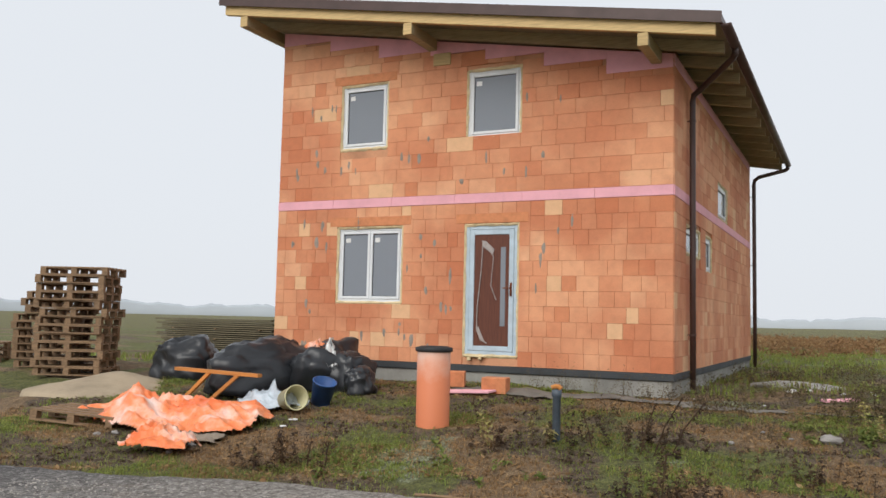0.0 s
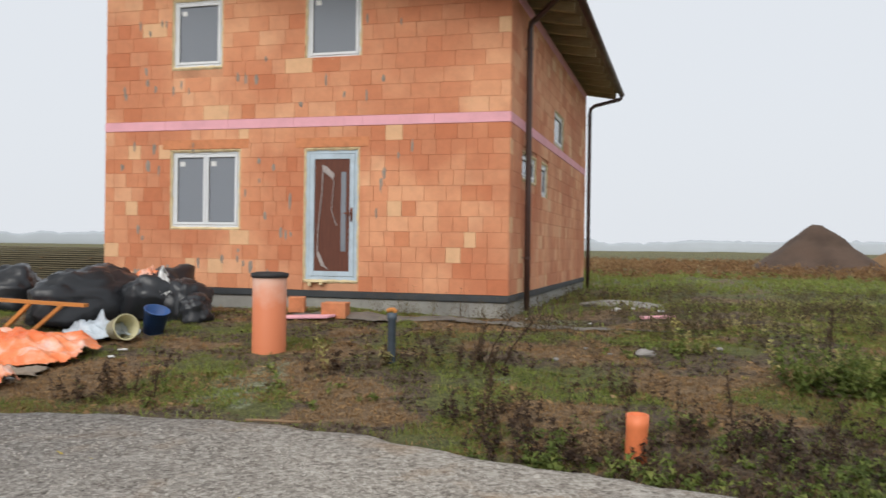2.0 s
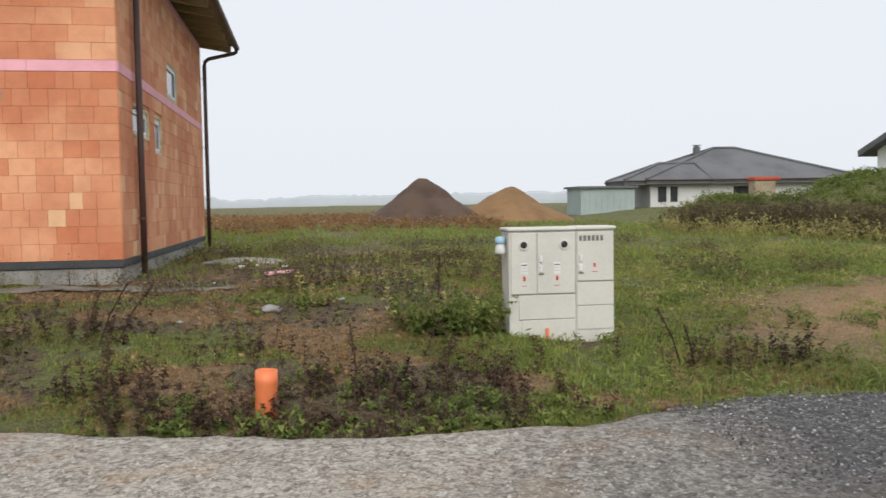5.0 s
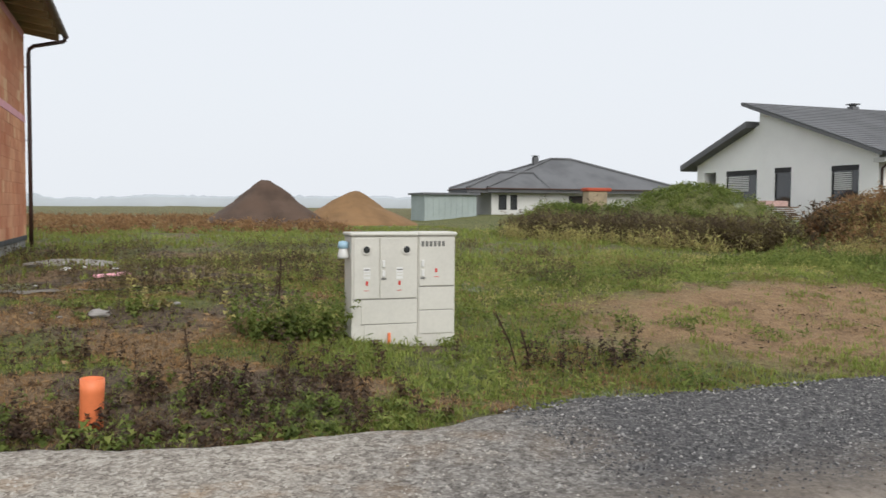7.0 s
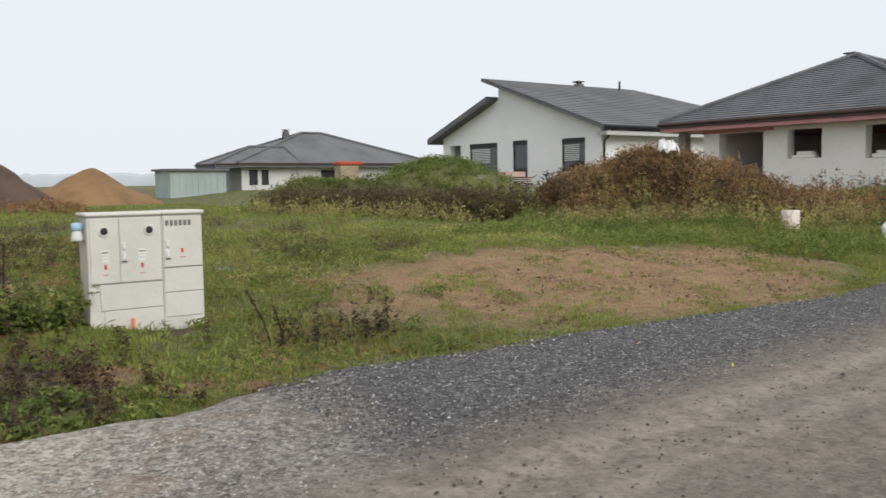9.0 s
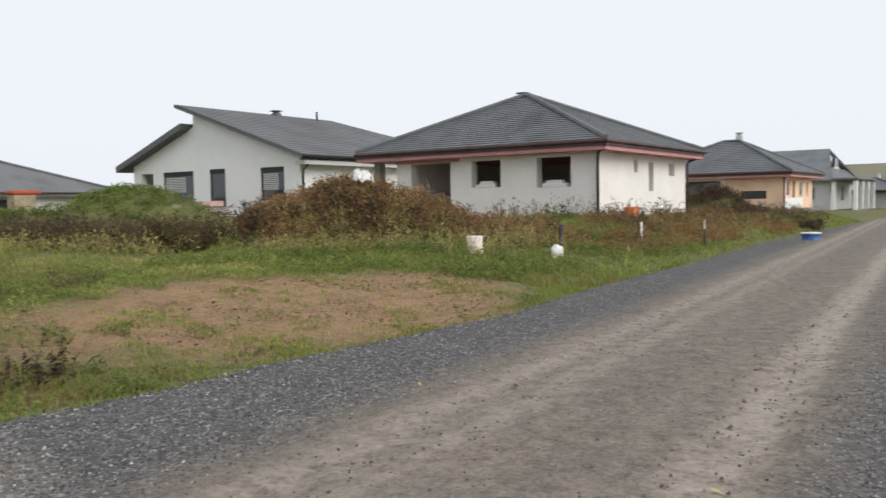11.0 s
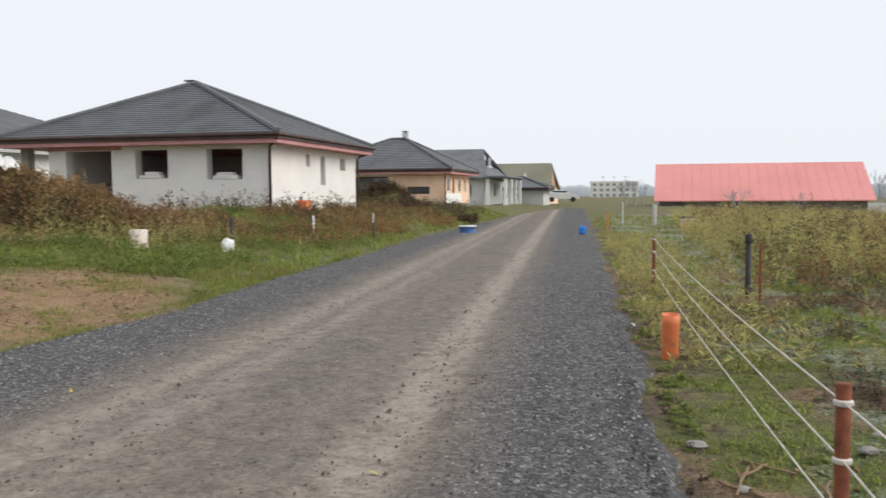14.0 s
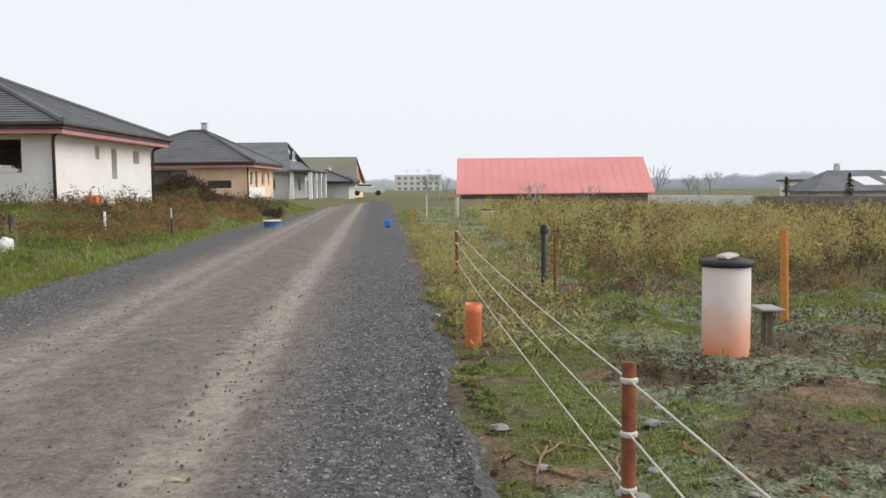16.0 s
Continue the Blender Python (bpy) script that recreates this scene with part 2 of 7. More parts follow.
DARK_WOOD = timber("old_dark_boards", (0.15, 0.125, 0.075), "x", 0.45)
LATH = timber("orange_stained_lath", (0.66, 0.26, 0.06), "x", 0.3)
FADED_FENCE = worn("grey_brown_fence", (0.20, 0.17, 0.155), 0.9, 0.2, 4, 0.4)
PALE_GREEN = worn("pale_green_sheet", (0.36, 0.42, 0.41), 0.6, 0.12, 4, 0.6)
FAR_PANE = worn("far_dim_glass", (0.26, 0.27, 0.28), 0.3, 0.1)
CLAY_NEW = worn("new_clay_block", (0.66, 0.26, 0.12), 0.9, 0.25, 25, 6, 0.003)


def glass_like(name, tint, rough=0.04):
    """A dark pane: what lies behind shows dimly under the sky's mirror image."""
    n = Nodes(name)
    n.bsdf.inputs["Specular IOR Level"].default_value = 0.9
    n.bsdf.inputs["Transmission Weight"].default_value = 0.25
    n.bsdf.inputs["IOR"].default_value = 1.5
    return n.done(tint, rough)


# grey-blue tint carries part of the sky's reflection as base colour
PANE = glass_like("window_glass", (0.27, 0.295, 0.335))
DARK_PANE = glass_like("dark_window_glass", (0.035, 0.038, 0.042))


def orange_sheet():
    n = Nodes("orange_plastic_sheet")
    big, fold = n.noise(1.7, 5, 0.6), n.noise(9, 4, 0.6)
    c = n.ramp(big, [(0.34, (0.80, 0.15, 0.035)), (0.50, (0.86, 0.25, 0.09)), (0.57, (0.86, 0.42, 0.28)), (0.68, (0.82, 0.66, 0.60))])
    return n.done(c, 0.3, fold, 0.03)


def pipe_faded(name, lo, hi):
    """A shaft of orange plastic, bleached towards its top in patches."""
    n = Nodes(name)
    z = n.node("SeparateXYZ")
    n.link(n.node("TexCoord").outputs["Object"], z.inputs["Vector"])
    f = n.mix(0.35, n.mix(1.0, (0, 0, 0), z.outputs["Z"], "ADD"), n.noise(5, 5, 0.6))
    c = n.ramp(f, [(max(lo, 0), (0.70, 0.22, 0.10) if lo >= 0 else (0.72, 0.46, 0.37)), ((lo + hi) / 2, (0.72, 0.40, 0.29) if lo >= 0 else (0.72, 0.56, 0.50)), (hi, (0.70, 0.62, 0.58))])
    return n.done(c, 0.5, n.noise(30), 0.001)


ORANGE_SHEET, FADED_PIPE, ORANGE_SHAFT = orange_sheet(), pipe_faded("bleached_orange_plastic", 0.14, 0.52), pipe_faded("dull_orange_plastic", 0.55, 0.98)
PINK_SHAFT = pipe_faded("bleached_pink_plastic", -0.1, 0.5)


def soil():
    """Rough ground: dark wet soil, mats of rusty dead grass, moss and frosty lichen, laid by the ground's own cover map with ragged rims."""
    n = Nodes("grassy_soil")
    mid, fine, grit = n.noise(2.3, 6, 0.7), n.noise(9, 6, 0.75), n.noise(42, 5, 0.72)
    att = n.node("Attribute")
    att.attribute_name = "cover"
    rgb = n.node("SeparateColor")
    n.link(att.outputs["Color"], rgb.inputs["Color"])
    rag = n.mix(0.6, mid, fine)

    def patch(channel, a, b, top=1.0):
        return n.ramp(n.mix(0.5, n.mix(1.0, (0, 0, 0), rgb.outputs[channel], "ADD"), rag), [(a, (0.0,)), (b, (top,))])

    earth = n.ramp(n.mix(0.5, fine, grit), [(0.36, (0.036, 0.026, 0.018)), (0.47, (0.105, 0.074, 0.047)), (0.60, (0.21, 0.150, 0.092))])
    rust = n.ramp(n.mix(0.5, fine, grit), [(0.36, (0.080, 0.048, 0.027)), (0.48, (0.225, 0.145, 0.075)), (0.62, (0.39, 0.265, 0.145))])
    moss = n.ramp(n.mix(0.5, fine, grit), [(0.36, (0.030, 0.034, 0.012)), (0.48, (0.105, 0.115, 0.028)), (0.62, (0.215, 0.235, 0.060))])
    lichen = n.ramp(n.mix(0.5, fine, grit), [(0.40, (0.055, 0.060, 0.034)), (0.50, (0.20, 0.225, 0.13)), (0.60, (0.40, 0.43, 0.30))])
    c = n.mix(patch("Red", 0.42, 0.58, 0.88), earth, rust)
    c = n.mix(patch("Green", 0.43, 0.57, 0.9), c, moss)
    c = n.mix(patch("Blue", 0.46, 0.58, 0.85), c, lichen)
    c = n.mix(0.55, c, n.ramp(grit, [(0.32, (0.25,)), (0.58, (1.0,))]), "MULTIPLY")
    xyz = n.node("SeparateXYZ")
    n.link(n.where(), xyz.inputs["Vector"])

    def scaled(axis, k, c0):
        m = n.node("Math", operation="MULTIPLY_ADD")
        n.link(xyz.outputs[axis], m.inputs[0])
        m.inputs[1].default_value, m.inputs[2].default_value = k, -c0 * k
        sq = n.node("Math", operation="MULTIPLY")
        n.link(m.outputs[0], sq.inputs[0])
        n.link(m.outputs[0], sq.inputs[1])
        return sq.outputs[0]

    # a worn, sandy pull-in beside the track
    rr2 = n.node("Math", operation="ADD")
    n.link(scaled("X", 1 / 5.4, 9.9), rr2.inputs[0])
    n.link(scaled("Y", 1 / 3.0, 8.8), rr2.inputs[1])
    sand = n.ramp(n.mix(0.5, n.mix(0.5, mid, fine), grit), [(0.38, (0.085, 0.052, 0.028)), (0.47, (0.24, 0.145, 0.072)), (0.58, (0.40, 0.26, 0.135))])
    worn_off = n.ramp(n.mix(0.62, n.mix(1.0, (0, 0, 0), rr2.outputs[0], "ADD"), n.mix(0.5, mid, n.noise(0.9, 5, 0.65))), [(0.47, (1.0,)), (0.66, (0.0,))])
    c = n.mix(worn_off, c, sand)
    return n.done(c, 0.95, n.mix(0.5, fine, grit), 0.10)


def gravel():
    """A track of crushed stone: dark loose stone at the sides, a trodden brown middle with two pale ruts, a pale spread at the near end."""
    n = Nodes("crushed_stone")
    xyz = n.node("SeparateXYZ")
    n.link(n.where(), xyz.inputs["Vector"])
    tone = []
    for size in (26.0, 60.0):
        v = n.node("TexVoronoi")
        v.inputs["Scale"].default_value = size
        n.link(n.where(), v.inputs["Vector"])
        grey = n.node("RGBToBW")
        n.link(v.outputs["Color"], grey.inputs["Color"])
        tone.append(grey.outputs["Val"])
    stones_tone = n.mix(0.5, tone[0], tone[1])
    blotch, clod, fine = n.noise(0.8, 5, 0.65), n.noise(5.5, 6, 0.72), n.noise(24, 5, 0.75)
    dark = n.ramp(stones_tone, [(0.18, (0.020, 0.019, 0.020)), (0.48, (0.068, 0.065, 0.066)), (0.70, (0.135, 0.130, 0.128)), (0.84, (0.28, 0.27, 0.26))])
    mud = n.ramp(n.mix(0.5, clod, fine), [(0.34, (0.062, 0.049, 0.039)), (0.43, (0.130, 0.106, 0.085)), (0.53, (0.195, 0.162, 0.131)), (0.66, (0.29, 0.245, 0.20))])
    mud = n.mix(n.ramp(blotch, [(0.46, (0.0,)), (0.64, (0.6,))]), mud, n.mix(0.5, mud, dark))
    mud = n.mix(0.4, mud, n.ramp(stones_tone, [(0.2, (0.45,)), (0.6, (1.0,))]), "MULTIPLY")
    pale = n.ramp(n.mix(0.5, n.mix(0.5, clod, fine), stones_tone), [(0.30, (0.095, 0.080, 0.066)), (0.43, (0.235, 0.205, 0.172)), (0.54, (0.375, 0.340, 0.292)), (0.72, (0.58, 0.54, 0.48))])
    pale = n.mix(n.ramp(n.noise(0.9, 5, 0.6), [(0.53, (0.0,)), (0.63, (0.7,))]), pale, n.mix(0.45, (0.36, 0.215, 0.095), pale))
    # how far across the track a place lies, with a wavering line
    across = n.node("Math", operation="MULTIPLY_ADD")
    n.link(xyz.outputs["X"], across.inputs[0])
    across.inputs[1].default_value = -TRACK_SLANT
    n.link(xyz.outputs["Y"], across.inputs[2])

    def profile(stops, waver, sharp):
        w = n.node("Math", operation="MULTIPLY_ADD")
        n.link(n.mix(sharp, n.noise(0.5, 4, 0.6), n.noise(3.0, 5, 0.7)), w.inputs[0])
        w.inputs[1].default_value = waver
        n.link(across.outputs[0], w.inputs[2])
        k = n.node("MapRange")
        k.inputs["From Min"].default_value, k.inputs["From Max"].default_value = -1 + waver / 2, 5 + waver / 2
        n.link(w.outputs[0], k.inputs["Value"])
        return n.ramp(k.outputs[0], [((v + 1) / 6, (a,)) for v, a in stops])

    trodden = profile([(0.25, 0.0), (0.85, 1.0), (3.55, 1.0), (4.15, 0.0)], 0.9, 0.5)
    c = n.mix(trodden, dark, mud)
    rut = profile([(RUT_S - 0.30, 0.0), (RUT_S - 0.10, 0.95), (RUT_S + 0.08, 0.95), (RUT_S + 0.32, 0.10), (2.1, 0.0), (RUT_N - 0.55, 0.1), (RUT_N - 0.30, 0.6), (RUT_N - 0.05, 0.25), (RUT_N + 0.18, 0.7), (RUT_N + 0.5, 0.0)], 0.30, 0.35)
    rut = n.mix(1.0, rut, n.ramp(n.mix(0.5, blotch, clod), [(0.36, (0.35,)), (0.50, (1.0,))]), "MULTIPLY")
    c = n.mix(rut, c, n.ramp(n.mix(0.5, clod, fine), [(0.36, (0.165, 0.136, 0.110)), (0.50, (0.30, 0.258, 0.212)), (0.66, (0.39, 0.345, 0.295))]))
    # the pale spread lies west of a slanting, ragged line
    lin = n.node("Math", operation="MULTIPLY_ADD")
    n.link(xyz.outputs["Y"], lin.inputs[0])
    lin.inputs[1].default_value = PALE_SLOPE
    n.link(xyz.outputs["X"], lin.inputs[2])
    lin2 = n.node("Math", operation="MULTIPLY_ADD")
    n.link(n.mix(0.4, n.noise(0.8, 5, 0.6), n.noise(6, 5, 0.75)), lin2.inputs[0])
    lin2.inputs[1].default_value = 3.6
    n.link(lin.outputs[0], lin2.inputs[2])
    edge = n.node("MapRange")
    edge.inputs["From Min"].default_value, edge.inputs["From Max"].default_value = PALE_EDGE - 0.4, PALE_EDGE + 1.8
    edge.inputs["To Min"].default_value, edge.inputs["To Max"].default_value = 1.0, 0.0
    n.link(lin2.outputs[0], edge.inputs["Value"])
    west = n.node("MapRange")
    west.inputs["From Min"].default_value, west.inputs["From Max"].default_value = -7.0, -1.0
    n.link(xyz.outputs["X"], west.inputs["Value"])
    c = n.mix(n.mix(1.0, edge.outputs[0], west.outputs[0], "MULTIPLY"), c, pale)
    return n.done(c, 0.92, n.mix(0.5, stones_tone, n.mix(0.5, clod, fine)), 0.07)


TRACK_SLANT, RUT_S, RUT_N, PALE_SLOPE, PALE_EDGE = 0.088, 1.12, 3.05, -0.6, 0.75
SOIL, GRAVEL = soil(), gravel()
GRASS = leafy("grass_blades", [(0.10, (0.30, 0.20, 0.085)), (0.26, (0.26, 0.235, 0.075)), (0.52, (0.185, 0.250, 0.055)), (0.85, (0.37, 0.41, 0.11))])
LICHEN = leafy("frosted_leaves", [(0.2, (0.075, 0.090, 0.045)), (0.55, (0.20, 0.245, 0.13)), (0.9, (0.42, 0.46, 0.33))])
RUSTY = leafy("rusty_dead_grass", [(0.15, (0.135, 0.085, 0.044)), (0.5, (0.33, 0.20, 0.092)), (0.85, (0.50, 0.335, 0.17))])
PURPLE = leafy("purple_brown_weeds", [(0.2, (0.040, 0.028, 0.022)), (0.5, (0.095, 0.060, 0.042)), (0.85, (0.17, 0.115, 0.062))])
DRY = leafy("dry_weeds", [(0.15, (0.14, 0.080, 0.046)), (0.45, (0.28, 0.155, 0.072)), (0.7, (0.34, 0.205, 0.10)), (0.9, (0.46, 0.35, 0.18))])
DARK_WEED = leafy("withered_dark_weeds", [(0.2, (0.060, 0.045, 0.032)), (0.5, (0.125, 0.092, 0.058)), (0.85, (0.20, 0.17, 0.07))])
AUTUMN = leafy("autumn_weeds", [(0.15, (0.21, 0.155, 0.08)), (0.38, (0.38, 0.31, 0.135)), (0.62, (0.42, 0.41, 0.15)), (0.9, (0.63, 0.53, 0.20))])
FRESH = leafy("fresh_leaves", [(0.2, (0.095, 0.125, 0.036)), (0.55, (0.175, 0.225, 0.055)), (0.9, (0.34, 0.36, 0.105))])
# the haze of distance is put into this pale grey-blue base colour
HAZE_PAINT = worn("woods_in_painted_haze", (0.43, 0.465, 0.495), 1.0, 0.06, 0.05, 0.01, 0.0)


# ---- ground ----
NORTH_RIM = ((-60, 5.8), (-7, 5.95), (-5.7, 6.2), (-4.5, 6.75), (-2.0, 6.75), (0, 6.1), (1.2, 5.8), (2.0, 5.85), (4.0, 6.3), (10.8, 6.25), (16, 6.8), (36, 8.3), (160, 14.9))


def road_s(x):
    return -0.55 + 0.075 * x if x > -4 else -0.85


def road_n(x):
    for (a, p), (b, q) in zip(NORTH_RIM, NORTH_RIM[1:]):
        if x < b:
            u = smooth01(a, b, x)
            return p + (q - p) * (0.5 * u + 0.5 * (x - a) / (b - a))
    return NORTH_RIM[-1][1]


def smooth01(a, b, v):
    u = min(1.0, max(0.0, (v - a) / (b - a)))
    return u * u * (3 - 2 * u)


MOUNDS = ((17.3, 16.0, 2.8, 2.4, 0.95), (19.0, 14.4, 2.8, 2.6, 1.0), (21.5, 29.8, 4.6, 4.2, 1.75), (17.0, 32.0, 3.0, 2.8, 1.15), (45.5, 14.0, 2.6, 2.2, 1.15))


def height(x, y):
    """The lie of the land: flat along the track, rising gently to the north."""
    z = 0.42 * smooth01(6.6, 12.5, y) * smooth01(60, 30, abs(x))
    z += 0.55 * smooth01(18, 27, x) * smooth01(8.5, 12.0, y) * smooth01(140, 60, x) + 0.1 * smooth01(60, 100, x)
    z -= 1.1 * smooth01(-4, -24, y) * smooth01(20, 60, x)
    for cx, cy, rx, ry, h in MOUNDS:
        d = ((x - cx) / rx) ** 2 + ((y - cy) / ry) ** 2
        if d < 1:
            z += h * (1 - d) ** 1.5
    near = smooth01(120, 60, abs(x)) * smooth01(120, 60, abs(y))
    off = smooth01(0.0, 1.6, max(road_s(x) - y, y - road_n(x)))
    z += near * off * (0.10 * noise.noise(Vector((x * 0.35, y * 0.35, 0))) + 0.05 * noise.noise(Vector((x * 1.3, y * 1.3, 4))) + 0.035 * noise.noise(Vector((x * 3.7, y * 3.7, 9))) + 0.018 * noise.noise(Vector((x * 8.5, y * 8.5, 12))))
    z -= 0.05 * (1 - off)
    return z


def fbm(x, y, s, k):
    return noise.noise(Vector((x * s, y * s, k))) + 0.5 * noise.noise(Vector((x * s * 2.1, y * s * 2.1, k + 3))) + 0.25 * noise.noise(Vector((x * s * 4.3, y * s * 4.3, k + 7)))


RUST_SPOTS = ((2.4, 7.2, 0.5), (2.9, 6.6, 0.35), (3.4, 6.55, 0.4), (3.9, 6.75, 0.35), (1.95, 8.95, 0.6), (5.4, 6.5, 0.3), (-1.6, 12.6, 1.0), (-2.2, 7.4, 0.7), (-0.5, 7.6, 0.6), (-0.2, 10.4, 0.8), (0.7, 8.95, 0.6), (-5.4, 7.6, 0.8), (5.4, -0.7, 0.5), (4.9, -1.6, 0.6))
MOSS_SPOTS = ((2.5, 10.0, 0.6), (-2.7, 9.0, 0.7), (0.3, 11.4, 0.8), (-4.3, 8.2, 0.8), (-3.2, 7.8, 0.6), (7.2, -0.5, 0.6), (9.6, -1.3, 1.2), (6.4, -0.75, 0.5), (4.8, -2.9, 0.6))


def cover(x, y):
    """What grows on the soil here: rusty dead grass, moss and green, frosty lichen, each 0 to 1; dark soil where none does."""
    if y > 3:
        green = 0.50 * smooth01(1.6, 4.2, x) - 0.10 + 0.25 * smooth01(13, 20, y)
        rust, lichen = -0.02, -0.6
    else:
        green, rust, lichen = -0.07, -0.10, 0.04 + 0.16 * smooth01(5.5, 9, x) - 0.6 * smooth01(1.3, 0.3, road_s(x) - y)
    green += sum(0.5 * max(0, 1 - math.hypot(x - a, y - b) / r) for a, b, r in MOSS_SPOTS)
    rust += sum(0.9 * max(0, 1 - math.hypot(x - a, y - b) / r) for a, b, r in RUST_SPOTS)
    g = smooth01(-0.45, 0.50, fbm(x, y, 0.62, 31) + green - max(0, rust) * 0.8)
    r = smooth01(-0.45, 0.50, fbm(x, y, 0.8, 57) + rust)
    return r, g, smooth01(-0.45, 0.55, fbm(x, y, 0.7, 83) + lichen)


def steps(spans):
    out = []
    for a, b, d in spans:
        n = max(1, round((b - a) / d))
        out += [a + (b - a) * i / n for i in range(n)]
    return out + [spans[-1][1]]


def sheet(name, xs, ys, z, material, label, category, lift=0.0):
    verts = [(x, y, z(x, y) + lift) for y in ys for x in xs]
    w = len(xs)
    faces = [(j * w + i, j * w + i + 1, (j + 1) * w + i + 1, (j + 1) * w + i) for j in range(len(ys) - 1) for i in range(w - 1)]
    me = bpy.data.meshes.new(name)
    me.from_pydata(verts, [], faces)
    me.polygons.foreach_set("use_smooth", [True] * len(faces))
    me.materials.append(material)
    tint = me.attributes.new("cover", "FLOAT_COLOR", "POINT")
    tint.data.foreach_set("color", [v for p in verts for v in ((*cover(p[0], p[1]), 1.0) if abs(p[0]) < 61 and abs(p[1]) < 61 else (0.45, 0.55, 0.2, 1.0))])
    return tagged(new(name, me), label, category, kind="structure")


ground = sheet("ground", steps([(-3000, -200, 400), (-200, -30, 8), (-30, -14, 1), (-14, 18, 0.11), (18, 60, 0.6), (60, 220, 8), (220, 3000, 400)]),
               steps([(-3000, -200, 400), (-200, -30, 8), (-30, -8, 0.8), (-8, -6, 0.3), (-6, 15, 0.11), (15, 22, 0.25), (22, 50, 0.7), (50, 220, 8), (220, 3000, 400)]),
               height, SOIL, "rough ground of soil, moss and thin autumn grass", "ground")


def track(name, x0, x1):
    """The gravel track, with ragged rims that run out on to the soil."""
    xs = steps([(x0, -12, 1.0), (-12, 20, 0.12), (20, 60, 0.5), (60, x1, 4)])
    rows = 60
    verts, faces = [], []
    for x in xs:
        rag = 0.16 * noise.noise(Vector((x * 0.5, 3, 0))) + 0.11 * noise.noise(Vector((x * 2.1, 7, 0))) + 0.06 * noise.noise(Vector((x * 7, 1, 0)))
        rag2 = 0.25 * noise.noise(Vector((x * 0.5, 13, 0))) + 0.14 * noise.noise(Vector((x * 2.1, 17, 0))) + 0.06 * noise.noise(Vector((x * 7, 11, 0)))
        a, b = road_s(x) + rag2, road_n(x) + rag
        for j in range(rows + 1):
            u = j / rows
            y = a + (b - a) * u
            edge = min(u, 1 - u) * (b - a)
            z = 0.02 * smooth01(0.0, 0.35, edge) - 0.07 * (1 - smooth01(0.0, 0.12, edge))
            z += 0.018 * noise.noise(Vector((x * 0.9, y * 2.2, 2))) + 0.008 * noise.noise(Vector((x * 6, y * 6, 5)))
            for rut in (TRACK_SLANT * x + RUT_S, TRACK_SLANT * x + RUT_N):
                z -= 0.025 * math.exp(-((y - rut) / 0.22) ** 2)
            verts.append((x, y, z + 0.012))
    for i in range(len(xs) - 1):
        for j in range(rows):
            k = i * (rows + 1) + j
            faces.append((k, k + rows + 1, k + rows + 2, k + 1))
    me = bpy.data.meshes.new(name)
    me.from_pydata(verts, [], faces)
    me.polygons.foreach_set("use_smooth", [True] * len(faces))
    me.materials.append(GRAVEL)
    return tagged(new(name, me), "unpaved track of crushed stone with sandy wheel ruts", "road", kind="structure")


road = track("road", -60, 150)

# ---- the brick house ----
HX0, HX1, HY0, HY1 = -9.46, -1.99, 13.54, 23.75      # outer wall faces
PLINTH, COURSE = 0.76, 0.25                            # top of the plinth, height of a course
BAND0, BAND1 = PLINTH + 11 * COURSE, PLINTH + 11 * COURSE + 0.17
WALL_T = 0.38
EAVE_R, EAVE_L = 5.73, 7.00                            # wall top at its low and its high side
ROOF_S, ROOF_E, ROOF_W = 1.0, 0.82, 0.72               # overhangs


def wall_top(x):
    return EAVE_R + (EAVE_L - EAVE_R) * (HX1 - x) / (HX1 - HX0)


def rough_rim(x0, x1, z0, z1, y):
    """Foam that has swollen out of the joint round a frame, with the opening in its middle left free."""
    bm = bmesh.new()
    rnd = random.Random(int(x0 * 100 + z0 * 10))
    loop = [(x0 + (x1 - x0) * i / 14, z0) for i in range(14)] + [(x1, z0 + (z1 - z0) * i / 14) for i in range(14)] + [(x1 - (x1 - x0) * i / 14, z1) for i in range(14)] + [(x0, z1 - (z1 - z0) * i / 14) for i in range(14)]
    rings = []
    for x, z in loop:
        r = 0.022 + 0.018 * rnd.random()
        rings.append([bm.verts.new((x + r * a + rnd.uniform(-0.006, 0.006), y + b, z + r * a2)) for a, a2, b in ((1, 1, 0), (0, 0, -0.012 - 0.012 * rnd.random()), (-1, -1, 0), (0, 0, 0.05))])
    for p, q in zip(rings, rings[1:] + rings[:1]):
        for k in range(4):
            bm.faces.new((p[k], p[(k + 1) % 4], q[(k + 1) % 4], q[k]))
    bmesh.ops.recalc_face_normals(bm, faces=bm.faces)
    return bm


def rim_frame(x0, x1, z0, z1, w, y0, y1, bevel=0.006):
    return boxes(((x0, y0, z0), (x0 + w, y1, z1)), ((x1 - w, y0, z0), (x1, y1, z1)), ((x0 + w, y0, z0), (x1 - w, y1, z0 + w)), ((x0 + w, y0, z1 - w), (x1 - w, y1, z1)), bevel=bevel)


